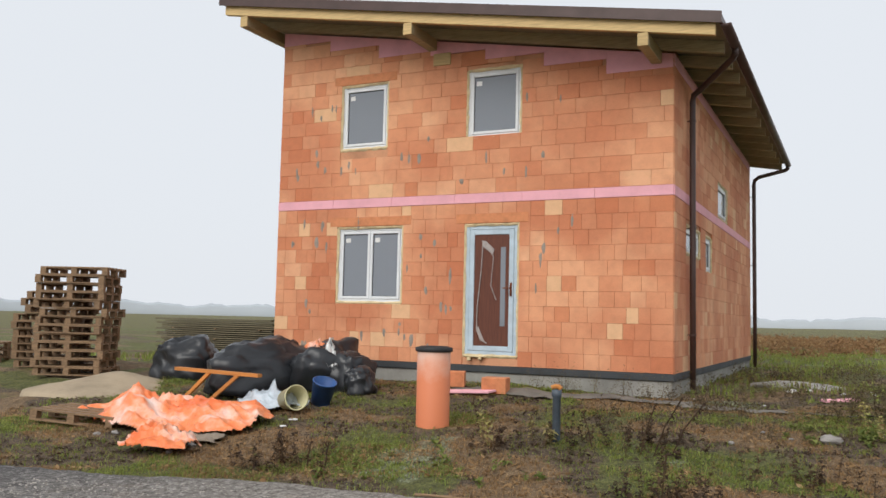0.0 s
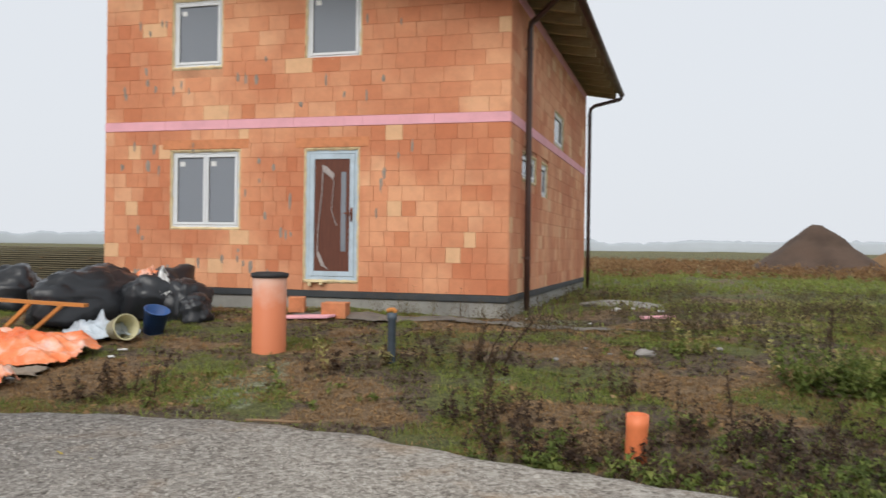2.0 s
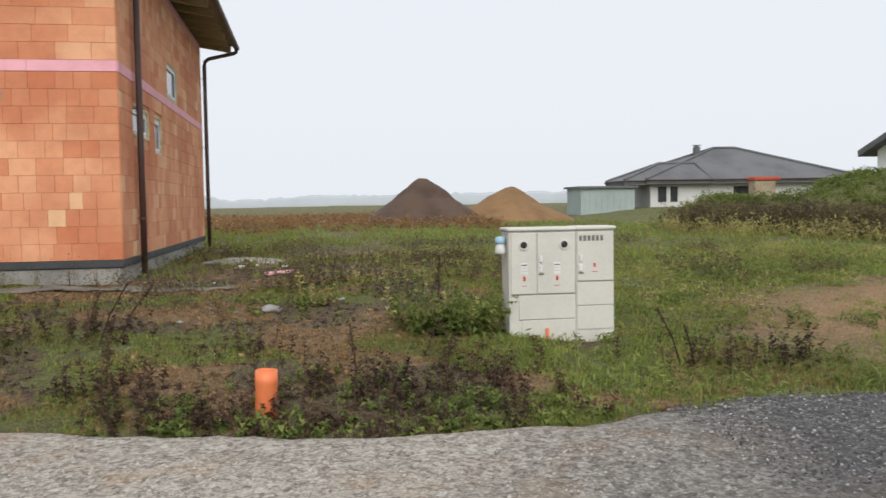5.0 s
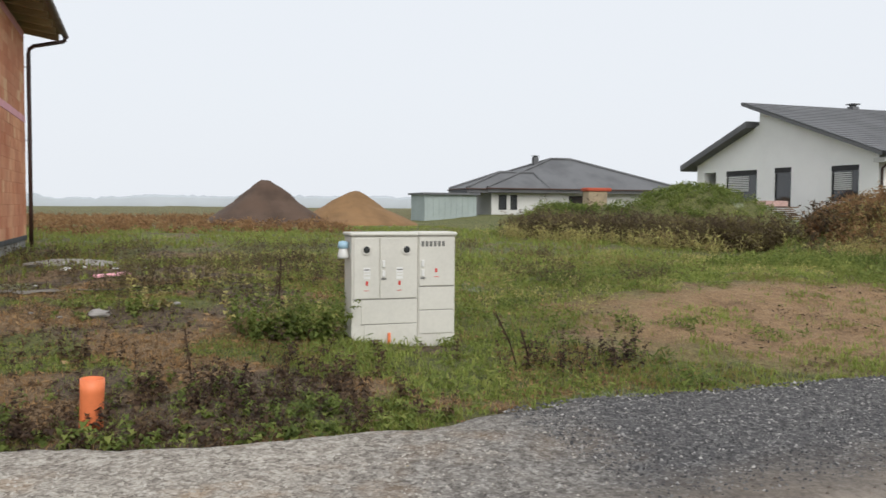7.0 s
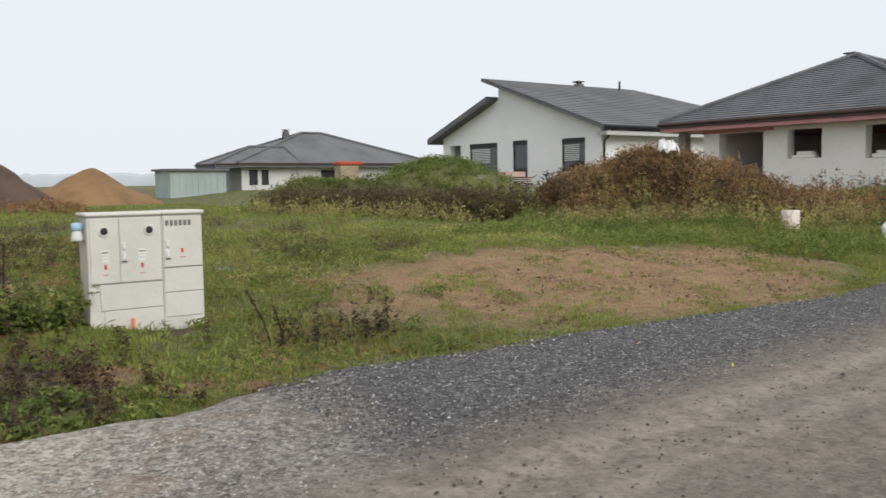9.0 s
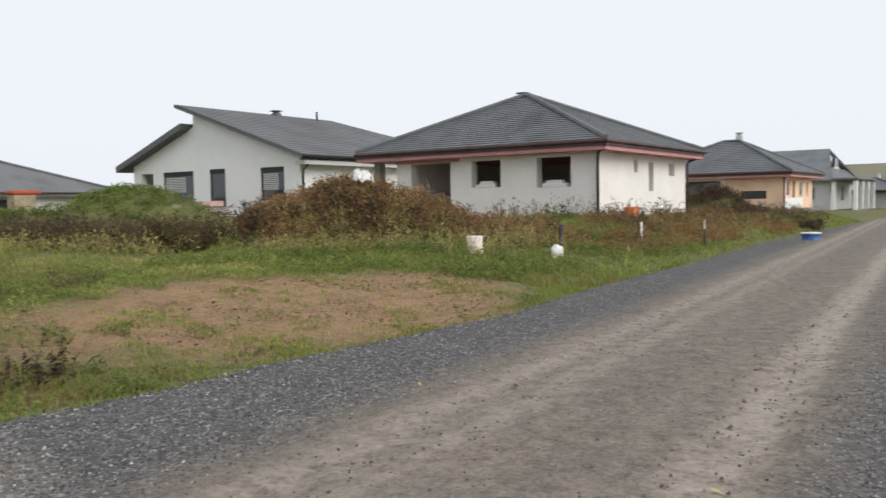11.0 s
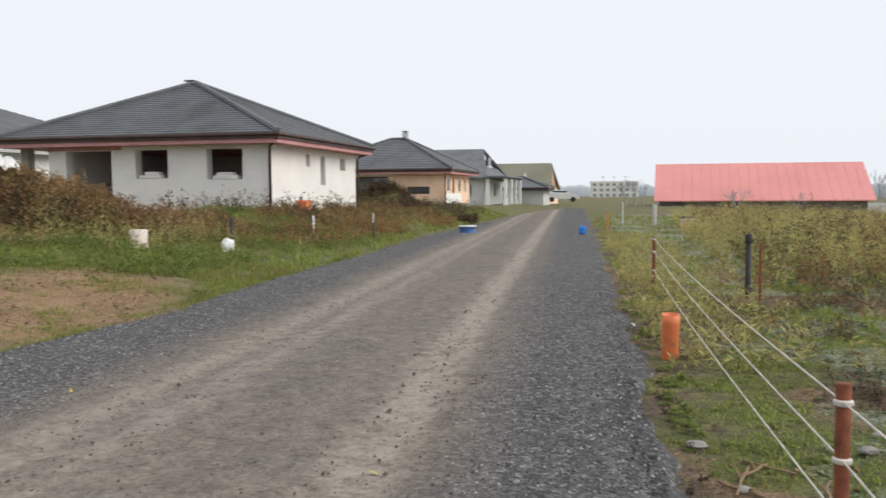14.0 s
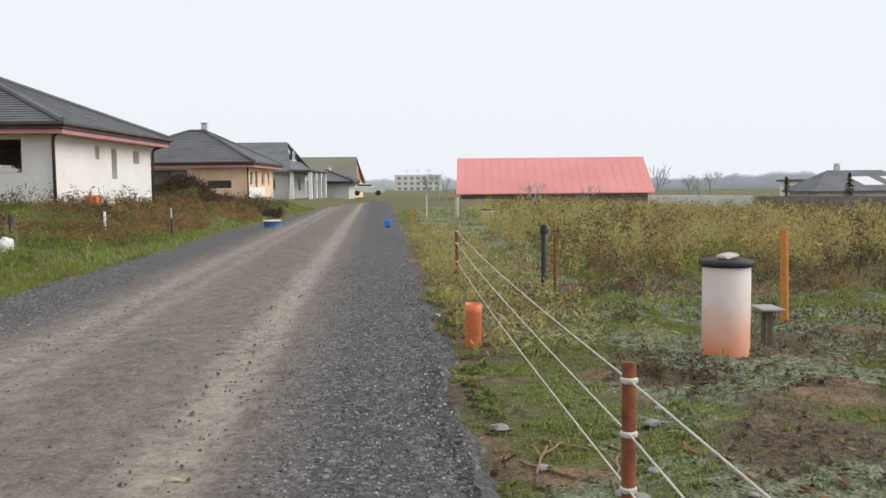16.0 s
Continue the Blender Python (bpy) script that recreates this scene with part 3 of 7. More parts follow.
def window(parent, x0, x1, z0, z1, m, sashes=1, pane=None, sticker=True, film=True):
    """A plastic window in the xz plane, its outer face towards -y, laid at the pose m under parent."""
    w = part("window", rim_frame(x0, x1, z0, z1, 0.055, 0.03, 0.11), WHITE_FRAME, parent, "white plastic window frame")
    w.matrix_local = m
    part("foam_seal", rough_rim(x0 - 0.01, x1 + 0.01, z0 - 0.01, z1 + 0.01, 0.01), FOAM, w, "lumpy yellow mounting foam")
    n = (x1 - x0 - 0.11) / sashes
    for k in range(sashes):
        a, b = x0 + 0.055 + n * k, x0 + 0.055 + n * (k + 1)
        s = part("sash", rim_frame(a + 0.004, b - 0.004, z0 + 0.059, z1 - 0.059, 0.05, 0.02, 0.085), WHITE_FRAME, w)
        p = part("pane", boxes(((a + 0.05, 0.05, z0 + 0.10), (b - 0.05, 0.062, z1 - 0.10))), pane or PANE, w, "grey glass pane")
        part("gasket", rim_frame(a + 0.052, b - 0.052, z0 + 0.107, z1 - 0.107, 0.012, 0.044, 0.052, 0), DARK, w)
        if sticker:
            sx = a + 0.09
            part("sticker", boxes(((sx, 0.046, z1 - 0.26), (sx + 0.10, 0.0495, z1 - 0.18))), WHITE_PLASTIC, w, "small white paper sticker")
    part("sill_rail", boxes(((x0 + 0.01, 0.015, z0 - 0.045), (x1 - 0.01, 0.09, z0 - 0.004)), bevel=0.005), WHITE_FRAME, w)
    return w


def lay_bricks(length, z0, top, holes, seed):
    """Rows of (x0, x1, z0, z1) for a bonded wall of clay blocks."""
    rnd = random.Random(seed)
    out, row = [], 0
    z = z0
    while z < top(0) or z < top(length):
        cuts = sorted([h for h in holes if h[2] < z + 0.2 and h[3] > z + 0.05])
        spans, a = [], 0.0
        for h in cuts:
            spans.append((a, h[0] - 0.02))
            a = h[1] + 0.02
        spans.append((a, length))
        for s0, s1 in spans:
            x = s0
            first = True
            while x < s1 - 0.02:
                w = rnd.choice((0.25, 0.375, 0.375, 0.5, 0.5, 0.5, 0.25) if z > BAND0 else (0.25, 0.25, 0.25, 0.25, 0.375, 0.19, 0.30))
                if first and row % 2:
                    w = 0.19
                first = False
                if s1 - x - w < 0.1:
                    w = s1 - x
                t = min(top(x), top(x + w))
                if t - z > 0.2:
                    out.append((x, x + w, z, z + COURSE))
                x += w
        z += COURSE
        row += 1
    return out


def block(w, h, d):
    """One clay block, its front arrises worn, standing on the xz plane from the origin."""
    j = 0.0007
    v = [(j, 0.006, j), (w - j, 0.006, j), (w - j, 0.006, h - j), (j, 0.006, h - j), (j + 0.0028, 0, j + 0.0028), (w - j - 0.0028, 0, j + 0.0028), (w - j - 0.0028, 0, h - j - 0.0028), (j + 0.0028, 0, h - j - 0.0028), (j, d, j), (w - j, d, j), (w - j, d, h - j), (j, d, h - j)]
    f = [(4, 5, 6, 7), (0, 1, 5, 4), (1, 2, 6, 5), (2, 3, 7, 6), (3, 0, 4, 7), (8, 9, 1, 0), (9, 10, 2, 1), (10, 11, 3, 2), (11, 8, 0, 3)]
    return v, f


def brick_wall(parent, rows, m, chosen):
    """Lays rows under a wall at pose m: those that chosen() picks as blocks of their own, the rest joined."""
    rnd = random.Random(5)
    shared, verts, faces = {}, [], []
    for x0, x1, z0, z1 in rows:
        w = round(x1 - x0, 3)
        push = rnd.uniform(-0.002, 0.003)
        if chosen(x0, z0):
            if w not in shared:
                me = bpy.data.meshes.new("brick")
                v, f = block(w, COURSE, 0.06)
                me.from_pydata(v, [], f)
                me.materials.append(BRICK)
                shared[w] = me
            ob = new("brick", shared[w])
            ob.parent = parent
            ob.matrix_local = m @ Matrix.Translation((x0, push - 0.012, z0))
        else:
            v, f = block(w, COURSE, 0.06)
            k = len(verts)
            verts += [m @ Vector((p[0] + x0, p[1] + push - 0.012, p[2] + z0)) for p in v]
            faces += [tuple(i + k for i in q) for q in f]
    if verts:
        me = bpy.data.meshes.new("bricks")
        me.from_pydata(verts, [], faces)
        me.materials.append(BRICKS)
        ob = part("bricks", me, None, parent)
        tagged(ob, "further courses of bonded clay blocks", kind="stuff")


def front_door(parent, x0, x1, z0, z1):
    d = part("front_door", rim_frame(x0, x1, z0, z1, 0.075, 0.02, 0.11), BLUE_FILM, parent, "dark brown front door with pale film on its frame")
    d.matrix_local = pose(HX0, HY0, 0)
    part("foam_seal", rough_rim(x0 - 0.012, x1 + 0.012, z0 - 0.005, z1 + 0.012, 0.008), FOAM, d, "lumpy yellow mounting foam")
    a, b, c, e = x0 + 0.079, x1 - 0.079, z0 + 0.079, z1 - 0.079
    part("leaf_frame", rim_frame(a, b, c, e, 0.085, 0.015, 0.085), BLUE_FILM, d, "door leaf frame under pale blue film")
    leaf = part("leaf", boxes(((a + 0.085, 0.03, c + 0.085), (b - 0.085, 0.075, e - 0.085)), bevel=0.004), DOOR_BROWN, d, "dark brown wood-grained panel")
    part("glazing", boxes(((b - 0.24, 0.024, c + 0.42), (b - 0.15, 0.04, e - 0.30)), bevel=0.003), PANE, leaf, "narrow glass strip")
    # torn protective film hangs across the panel
    bm = bmesh.new()
    tube(bm, [(a + 0.24, 0.02, e - 0.22), (a + 0.22, 0.012, e - 0.7), (a + 0.16, 0.01, c + 0.75), (a + 0.15, 0.014, c + 0.36), (a + 0.21, 0.012, c + 0.22), (a + 0.34, 0.018, c + 0.13)], 0.009, 5)
    tube(bm, [(a + 0.24, 0.02, e - 0.22), (a + 0.37, 0.01, e - 0.36), (a + 0.44, 0.015, e - 0.46), (a + 0.40, 0.012, e - 0.95), (a + 0.46, 0.014, e - 1.1), (a + 0.50, 0.014, e - 1.2)], 0.008, 5)
    for pts in (((0.22, -0.18), (0.30, -0.20), (0.46, -0.34), (0.42, -0.42), (0.26, -0.30)),):
        f = [bm.verts.new((a + p, 0.006 + 0.01 * (i % 2), e + q)) for i, (p, q) in enumerate(pts)]
        g = [bm.verts.new((v.co.x, v.co.y + 0.004, v.co.z)) for v in f]
        bm.faces.new(f)
        bm.faces.new(g[::-1])
    f = [bm.verts.new((a + p, 0.010, c + q)) for p, q in ((0.15, 0.36), (0.18, 0.42), (0.30, 0.16), (0.36, 0.11), (0.22, 0.18))]
    bm.faces.new(f)
    part("torn_film", bm, worn("thin_clear_film", (0.42, 0.37, 0.35), 0.25, 0.3, 25, 9), d, "torn clear film hanging in strips")
    h = part("handle", boxes(((b - 0.06, -0.012, c + 0.92), (b - 0.025, 0.015, c + 1.15)), bevel=0.006), RUST, d, "brass-brown door handle")
    bm = bmesh.new()
    tube(bm, [(b - 0.04, -0.01, c + 1.06), (b - 0.045, -0.05, c + 1.06), (b - 0.16, -0.055, c + 1.055)], 0.011, 8)
    part("lever", bm, RUST, h)
    part("foam_drips", boxes(((x0 + 0.05, -0.06, z0 - 0.03), (x0 + 0.42, 0.02, z0 - 0.004)), ((x0 + 0.10, -0.09, z0 - 0.09), (x0 + 0.16, -0.02, z0 - 0.03)), ((x0 + 0.30, -0.08, z0 - 0.07), (x0 + 0.36, -0.02, z0 - 0.03)), bevel=0.012), FOAM, d, "dribbled yellow foam")


def brick_house():
    house = thing("unfinished_house", (0, 0, 0), "unfinished two-storey house of bare orange clay blocks", "house")
    W, D = HX1 - HX0, HY1 - HY0
    part("plinth", boxes(((HX0 + 0.02, HY0 + 0.02, -0.2), (HX1 - 0.02, HY1, PLINTH - 0.12)), bevel=0.01), CONCRETE, house, "grey concrete plinth")
    part("damp_proof_strip", boxes(((HX0 - 0.012, HY0 - 0.016, PLINTH - 0.115), (HX1 + 0.016, HY1 + 0.012, PLINTH - 0.003)), bevel=0.01), BITUMEN, house, "black bitumen strip")
    # front: openings as (x0, x1, z0, z1) from the west corner
    fr = FRONT
    front_holes = [fr["window"], fr["door"], fr["upper_left"], fr["upper_right"]]
    top_f = lambda x: wall_top(HX0 + x)
    wf = part("wall_front", holed(W, EAVE_L, WALL_T, [(a, b, c - PLINTH, d - PLINTH) for a, b, c, d in front_holes], lambda x: top_f(x) - PLINTH), MORTAR, house, "front wall of orange clay blocks")
    wf.matrix_local = pose(HX0, HY0 + 0.014, PLINTH)
    sh = SIDE
    side_holes = list(sh.values())
    ws = part("wall_side", holed(D - 0.03, EAVE_R - PLINTH, WALL_T, [(a, b, c - PLINTH, d - PLINTH) for a, b, c, d in side_holes]), MORTAR, house, "side wall of orange clay blocks")
    side_m = Matrix.Translation((HX1 - 0.014, HY0 + 0.015, PLINTH)) @ Matrix.Rotation(radians(90), 4, "Z")
    ws.matrix_local = side_m
    part("wall_back", boxes(((HX0 + 0.4, HY1 - 0.38, PLINTH), (HX1 - 0.4, HY1, EAVE_R - 0.02))), BRICKS, house)
    part("wall_far_side", boxes(((HX0, HY0 + 0.4, PLINTH), (HX0 + 0.38, HY1, EAVE_L - 0.12))), BRICKS, house)
    part("upper_floor", boxes(((HX0 + 0.385, HY0 + 0.40, BAND0), (HX1 - 0.405, HY1 - 0.385, BAND1))), CONCRETE, house)
    # foam band round the floor slab, in boards
    for k in range(6):
        a, b = HX0 - 0.004 + (W + 0.008) * k / 6, HX0 - 0.004 + (W + 0.008) * (k + 1) / 6
        part("foam_board", boxes(((a, HY0 - 0.018, BAND0 + 0.004), (b - 0.003, HY0 + 0.012, BAND1 - 0.004)), bevel=0.003), PINK_FOAM, house, "pink foam board" if k == 0 else "")
    for k in range(8):
        a, b = HY0 + 0.016 + (D - 0.02) * k / 8, HY0 + 0.016 + (D - 0.02) * (k + 1) / 8
        part("foam_board", boxes(((HX1 - 0.012, a, BAND0 + 0.004), (HX1 + 0.018, b - 0.003, BAND1 - 0.004)), bevel=0.003), PINK_FOAM, house)
        part("foam_board", boxes(((HX1 - 0.012, a, EAVE_R - 0.17), (HX1 + 0.016, b - 0.003, EAVE_R + 0.02)), bevel=0.003), PINK_FOAM, house)
    # stepped foam filling under the slanting roof
    n = 7
    for k in range(n):
        a, b = W * k / n, W * (k + 1) / n - 0.003
        zb = PLINTH + 0.17 + 0.25 * math.floor((top_f(b) - 0.07 - PLINTH - 0.17) / 0.25)
        zb = min(zb + 0.10, top_f(b) - 0.08)
        bm = bmesh.new()
        f = [bm.verts.new((HX0 + x, HY0 - 0.02, z)) for x, z in ((a, zb), (b, zb), (b, top_f(b) + 0.01), (a, top_f(a) + 0.01))]
        g = [bm.verts.new((v.co.x, HY0 + 0.05, v.co.z)) for v in f]
        bm.faces.new(f)
        bm.faces.new(g[::-1])
        for i in range(4):
            bm.faces.new((f[i], g[i], g[(i + 1) % 4], f[(i + 1) % 4]))
        bmesh.ops.recalc_face_normals(bm, faces=bm.faces)
        part("foam_wedge", bm, PINK_FOAM, house, "stepped pink foam under the roof" if k == 0 else "")
    # bricks: below the band, then above it
    low = lay_bricks(W, PLINTH, lambda x: BAND0 + 0.02, front_holes, 3)
    low = [r for r in low if r[3] < BAND0 + 0.05]
    up = lay_bricks(W, BAND1, top_f, front_holes, 8)
    mf = Matrix.Translation((0, -0.014, -PLINTH))
    brick_wall(wf, low + up, mf, lambda x, z: z < BAND0 and x > 0.4)
    slow = [r for r in lay_bricks(D - 0.03, PLINTH, lambda x: BAND0 + 0.02, side_holes, 13) if r[3] < BAND0 + 0.05]
    sup = lay_bricks(D - 0.03, BAND1, lambda x: EAVE_R - 0.1, side_holes, 18)
    brick_wall(ws, slow + sup, mf, lambda x, z: x < 2.6 and z < BAND0)
    # grey mortar smears over some joints
    rnd = random.Random(4)
    for k in range(90):
        x, z = rnd.uniform(0.15, W - 3.3) if k % 4 else rnd.uniform(W - 3.2, W - 1.6), rnd.uniform(PLINTH + 0.1, BAND0 - 0.2) if k % 3 else rnd.uniform(BAND1 + 0.2, EAVE_R - 0.3)
        if any(h[0] - 0.1 < x < h[1] + 0.1 and h[2] - 0.25 < z < h[3] + 0.1 for h in front_holes):
            continue
        w, h = rnd.uniform(0.02, 0.045), rnd.uniform(0.07, 0.17)
        bm = bmesh.new()
        c = bm.verts.new((HX0 + x, HY0 - 0.022, z))
        ring = [bm.verts.new((HX0 + x + w * math.cos(t) * rnd.uniform(0.7, 1.2), HY0 - 0.009, z + h * math.sin(t) * rnd.uniform(0.6, 1.1))) for t in [2 * math.pi * i / 9 for i in range(9)]]
        for i in range(9):
            bm.faces.new((c, ring[i], ring[(i + 1) % 9]))
        part("mortar_smear", bm, GREY_MORTAR, house, "grey mortar smeared over a joint" if k == 1 else "")
    # clay lintels over the openings
    for key in ("window", "door", "upper_left"):
        a, b, c, d = fr[key]
        part("lintel", boxes(((HX0 + a - 0.18, HY0 - 0.017, d + 0.03), (HX0 + b + 0.18, HY0 + 0.05, d + 0.20)), bevel=0.008), CLAY_NEW, house, "reddish clay lintel")
    mw = pose(HX0, HY0, 0)
    for key, sash in (("window", 2), ("upper_left", 1), ("upper_right", 1)):
        window(house, *fr[key], mw, sash)
    part("curtain_strip", boxes(((HX0 + fr["window"][1] - 0.42, HY0 + 0.12, fr["window"][2] + 0.12), (HX0 + fr["window"][1] - 0.26, HY0 + 0.16, fr["window"][3] - 0.42))), WHITE_PLASTIC, house)
    front_door(house, *fr["door"])
    ms = Matrix.Translation((HX1, HY0, 0)) @ Matrix.Rotation(radians(90), 4, "Z")
    for key in sh:
        window(house, *sh[key], ms, 1, sticker=False)
    # roof: rafters along the fall, purlins that look out at the front, boards, sheeting
    x0, x1, y0, y1 = HX0 - ROOF_W, HX1 + ROOF_E, HY0 - ROOF_S, HY1 + 0.5
    up = 0.22
    lift = lambda x, d: wall_top(x) + d
    slab = lambda za, zb, xa, xb, ya, yb: [(xa, ya, lift(xa, za)), (xb, ya, lift(xb, za)), (xb, yb, lift(xb, za)), (xa, yb, lift(xa, za)), (xa, ya, lift(xa, zb)), (xb, ya, lift(xb, zb)), (xb, yb, lift(xb, zb)), (xa, yb, lift(xa, zb))]

    def plank(name, za, zb, xa, xb, ya, yb, m, label="", parent=house):
        me = bpy.data.meshes.new(name)
        me.from_pydata(slab(za, zb, xa, xb, ya, yb), [], [(3, 2, 1, 0), (4, 5, 6, 7), (0, 1, 5, 4), (1, 2, 6, 5), (2, 3, 7, 6), (3, 0, 4, 7)])
        return part(name, me, m, parent, label)

    roof = plank("roof", up + 0.03, up + 0.13, x0 - 0.04, x1 + 0.04, y0 - 0.04, y1 + 0.04, BROWN_METAL, "dark brown sheet-metal pent roof")
    plank("soffit", up, up + 0.025, x0, x1, y0, y1, SOFFIT, "roof boarding seen from below", roof)
    plank("verge_trim", up - 0.02, up + 0.15, x0 - 0.06, x1 + 0.05, y0 - 0.065, y0 - 0.042, BROWN_METAL, "", roof)
    for k in range(14):
        y = y0 + 0.05 + (y1 - y0 - 0.1) * k / 13
        r = plank("rafter", up - 0.18, up - 0.002, x0 + 0.05, x1 - 0.05, y - 0.045, y + 0.045, PALE_WOOD if k == 0 else RAFTER, "pale spruce verge rafter" if k == 0 else "", roof)
    for u in (-0.03, 0.435, 0.965):
        x = HX0 + W * u
        z = wall_top(x) + up - 0.19
        part("purlin", boxes(((x - 0.08, y0 + 0.02, z - 0.20), (x + 0.08, HY1 - 0.1, z - 0.002)), bevel=0.006), RAFTER, roof, "timber purlin end")
        part("purlin_end", boxes(((x - 0.078, y0 + 0.004, z - 0.198), (x + 0.078, y0 + 0.018, z - 0.004))), PALE_WOOD, roof)
    xm = HX0 + W * 0.46
    part("bearing_block", boxes(((xm - 0.17, HY0 - 0.035, wall_top(xm) - 0.42), (xm + 0.17, HY0 + 0.2, wall_top(xm) - 0.20)), bevel=0.008), PALE_WOOD, house, "timber block under the purlin")
    # gutter and its two downpipes
    zg = wall_top(x1) + up - 0.03
    bm = bmesh.new()
    ring = [(0.075 * math.cos(t), 0.075 * math.sin(t)) for t in [math.pi + math.pi * i / 8 for i in range(9)]]
    ring += [(0.062 * math.cos(t), 0.062 * math.sin(t)) for t in [2 * math.pi - math.pi * i / 8 for i in range(9)]]
    ends = [[bm.verts.new((x1 + 0.10 + a, y, zg + b)) for a, b in ring] for y in (y0 - 0.02, y1 + 0.02)]
    for i in range(len(ring)):
        j = (i + 1) % len(ring)
        bm.faces.new((ends[0][i], ends[0][j], ends[1][j], ends[1][i]))
    for e, y in zip(ends, (y0 - 0.02, y1 + 0.02)):
        bm.faces.new([*e[:9]])
    bmesh.ops.recalc_face_normals(bm, faces=bm.faces)
    gut = part("gutter", bm, BROWN_METAL, roof, "brown half-round gutter", True)
    for py, gy in ((HY0 + PIPE_IN, HY0 + 0.0), (HY1 + 0.12, HY1 + 0.3)):
        bm = bmesh.new()
        px = HX1 + 0.10
        tube(bm, [(x1 + 0.10, gy, zg - 0.06), (x1 + 0.10, gy, zg - 0.14), (x1 + 0.05, gy + (py - gy) * 0.1, zg - 0.18), (px + 0.12, py, zg - 0.36), (px + 0.02, py, zg - 0.44), (px, py, zg - 0.56), (px, py, 2.5), (px, py, 0.46)], 0.05, 12)
        dp = part("downpipe", bm, BROWN_METAL, house, "brown round downpipe", True)
        for z in (1.35, 3.1, 4.9):
            bm = bmesh.new()
            tube(bm, [(px, py, z - 0.02), (px, py, z + 0.02)], 0.056, 12)
            tube(bm, [(px - 0.12, py, z), (px, py, z)], 0.008, 6)
            part("pipe_clip", bm, BROWN_METAL, dp)
    return house


FRONT = {"window": (1.37, 2.72, 1.79, 3.14), "door": (3.955, 4.92, 0.92, 3.13), "upper_left": (1.375, 2.35, 4.61, 5.80), "upper_right": (3.945, 4.935, 4.655, 5.83)}
SIDE = {"stairs_window": (4.55, 5.95, 3.72, 4.42), "bath_window": (1.0, 2.4, 2.70, 3.15), "hall_window": (3.0, 3.75, 2.50, 3.16)}
PIPE_IN = 1.1
house = brick_house()


# ---- the other houses ----
def roof_face(bm, pts, thick=0.12):
    """One slanting roof plane as a slab."""
    top = [bm.verts.new(p) for p in pts]
    low = [bm.verts.new((p[0], p[1], p[2] - thick)) for p in pts]
    bm.faces.new(top)
    bm.faces.new(low[::-1])
    n = len(pts)
    for i in range(n):
        bm.faces.new((top[i], low[i], low[(i + 1) % n], top[(i + 1) % n]))


def tile_rows(parent, corners, apex, rows, material):
    """Courses of roof tiles on a plane that runs up from its eave to a ridge or a point, each course lapping the one below."""
    (a, b), (c, d) = [[Vector(p) for p in q] for q in (corners, apex)]
    nrm = (b - a).cross(c - a).normalized()
    if nrm.z < 0:
        nrm = -nrm
    for k in range(rows):
        u, v = k / rows, (k + 1.18) / rows
        v = min(v, 1.0)
        p0, p1, p2, p3 = a.lerp(c, u), b.lerp(d, u), b.lerp(d, v), a.lerp(c, v)
        bm = bmesh.new()
        lo, hi = nrm * 0.042, nrm * 0.012
        t = [bm.verts.new(p) for p in (p0 + lo, p1 + lo, p2 + hi, p3 + hi)]
        s = [bm.verts.new(p) for p in (p0, p1)]
        bm.faces.new(t)
        bm.faces.new((s[0], s[1], t[1], t[0]))
        part("tile_course", bm, material, parent)


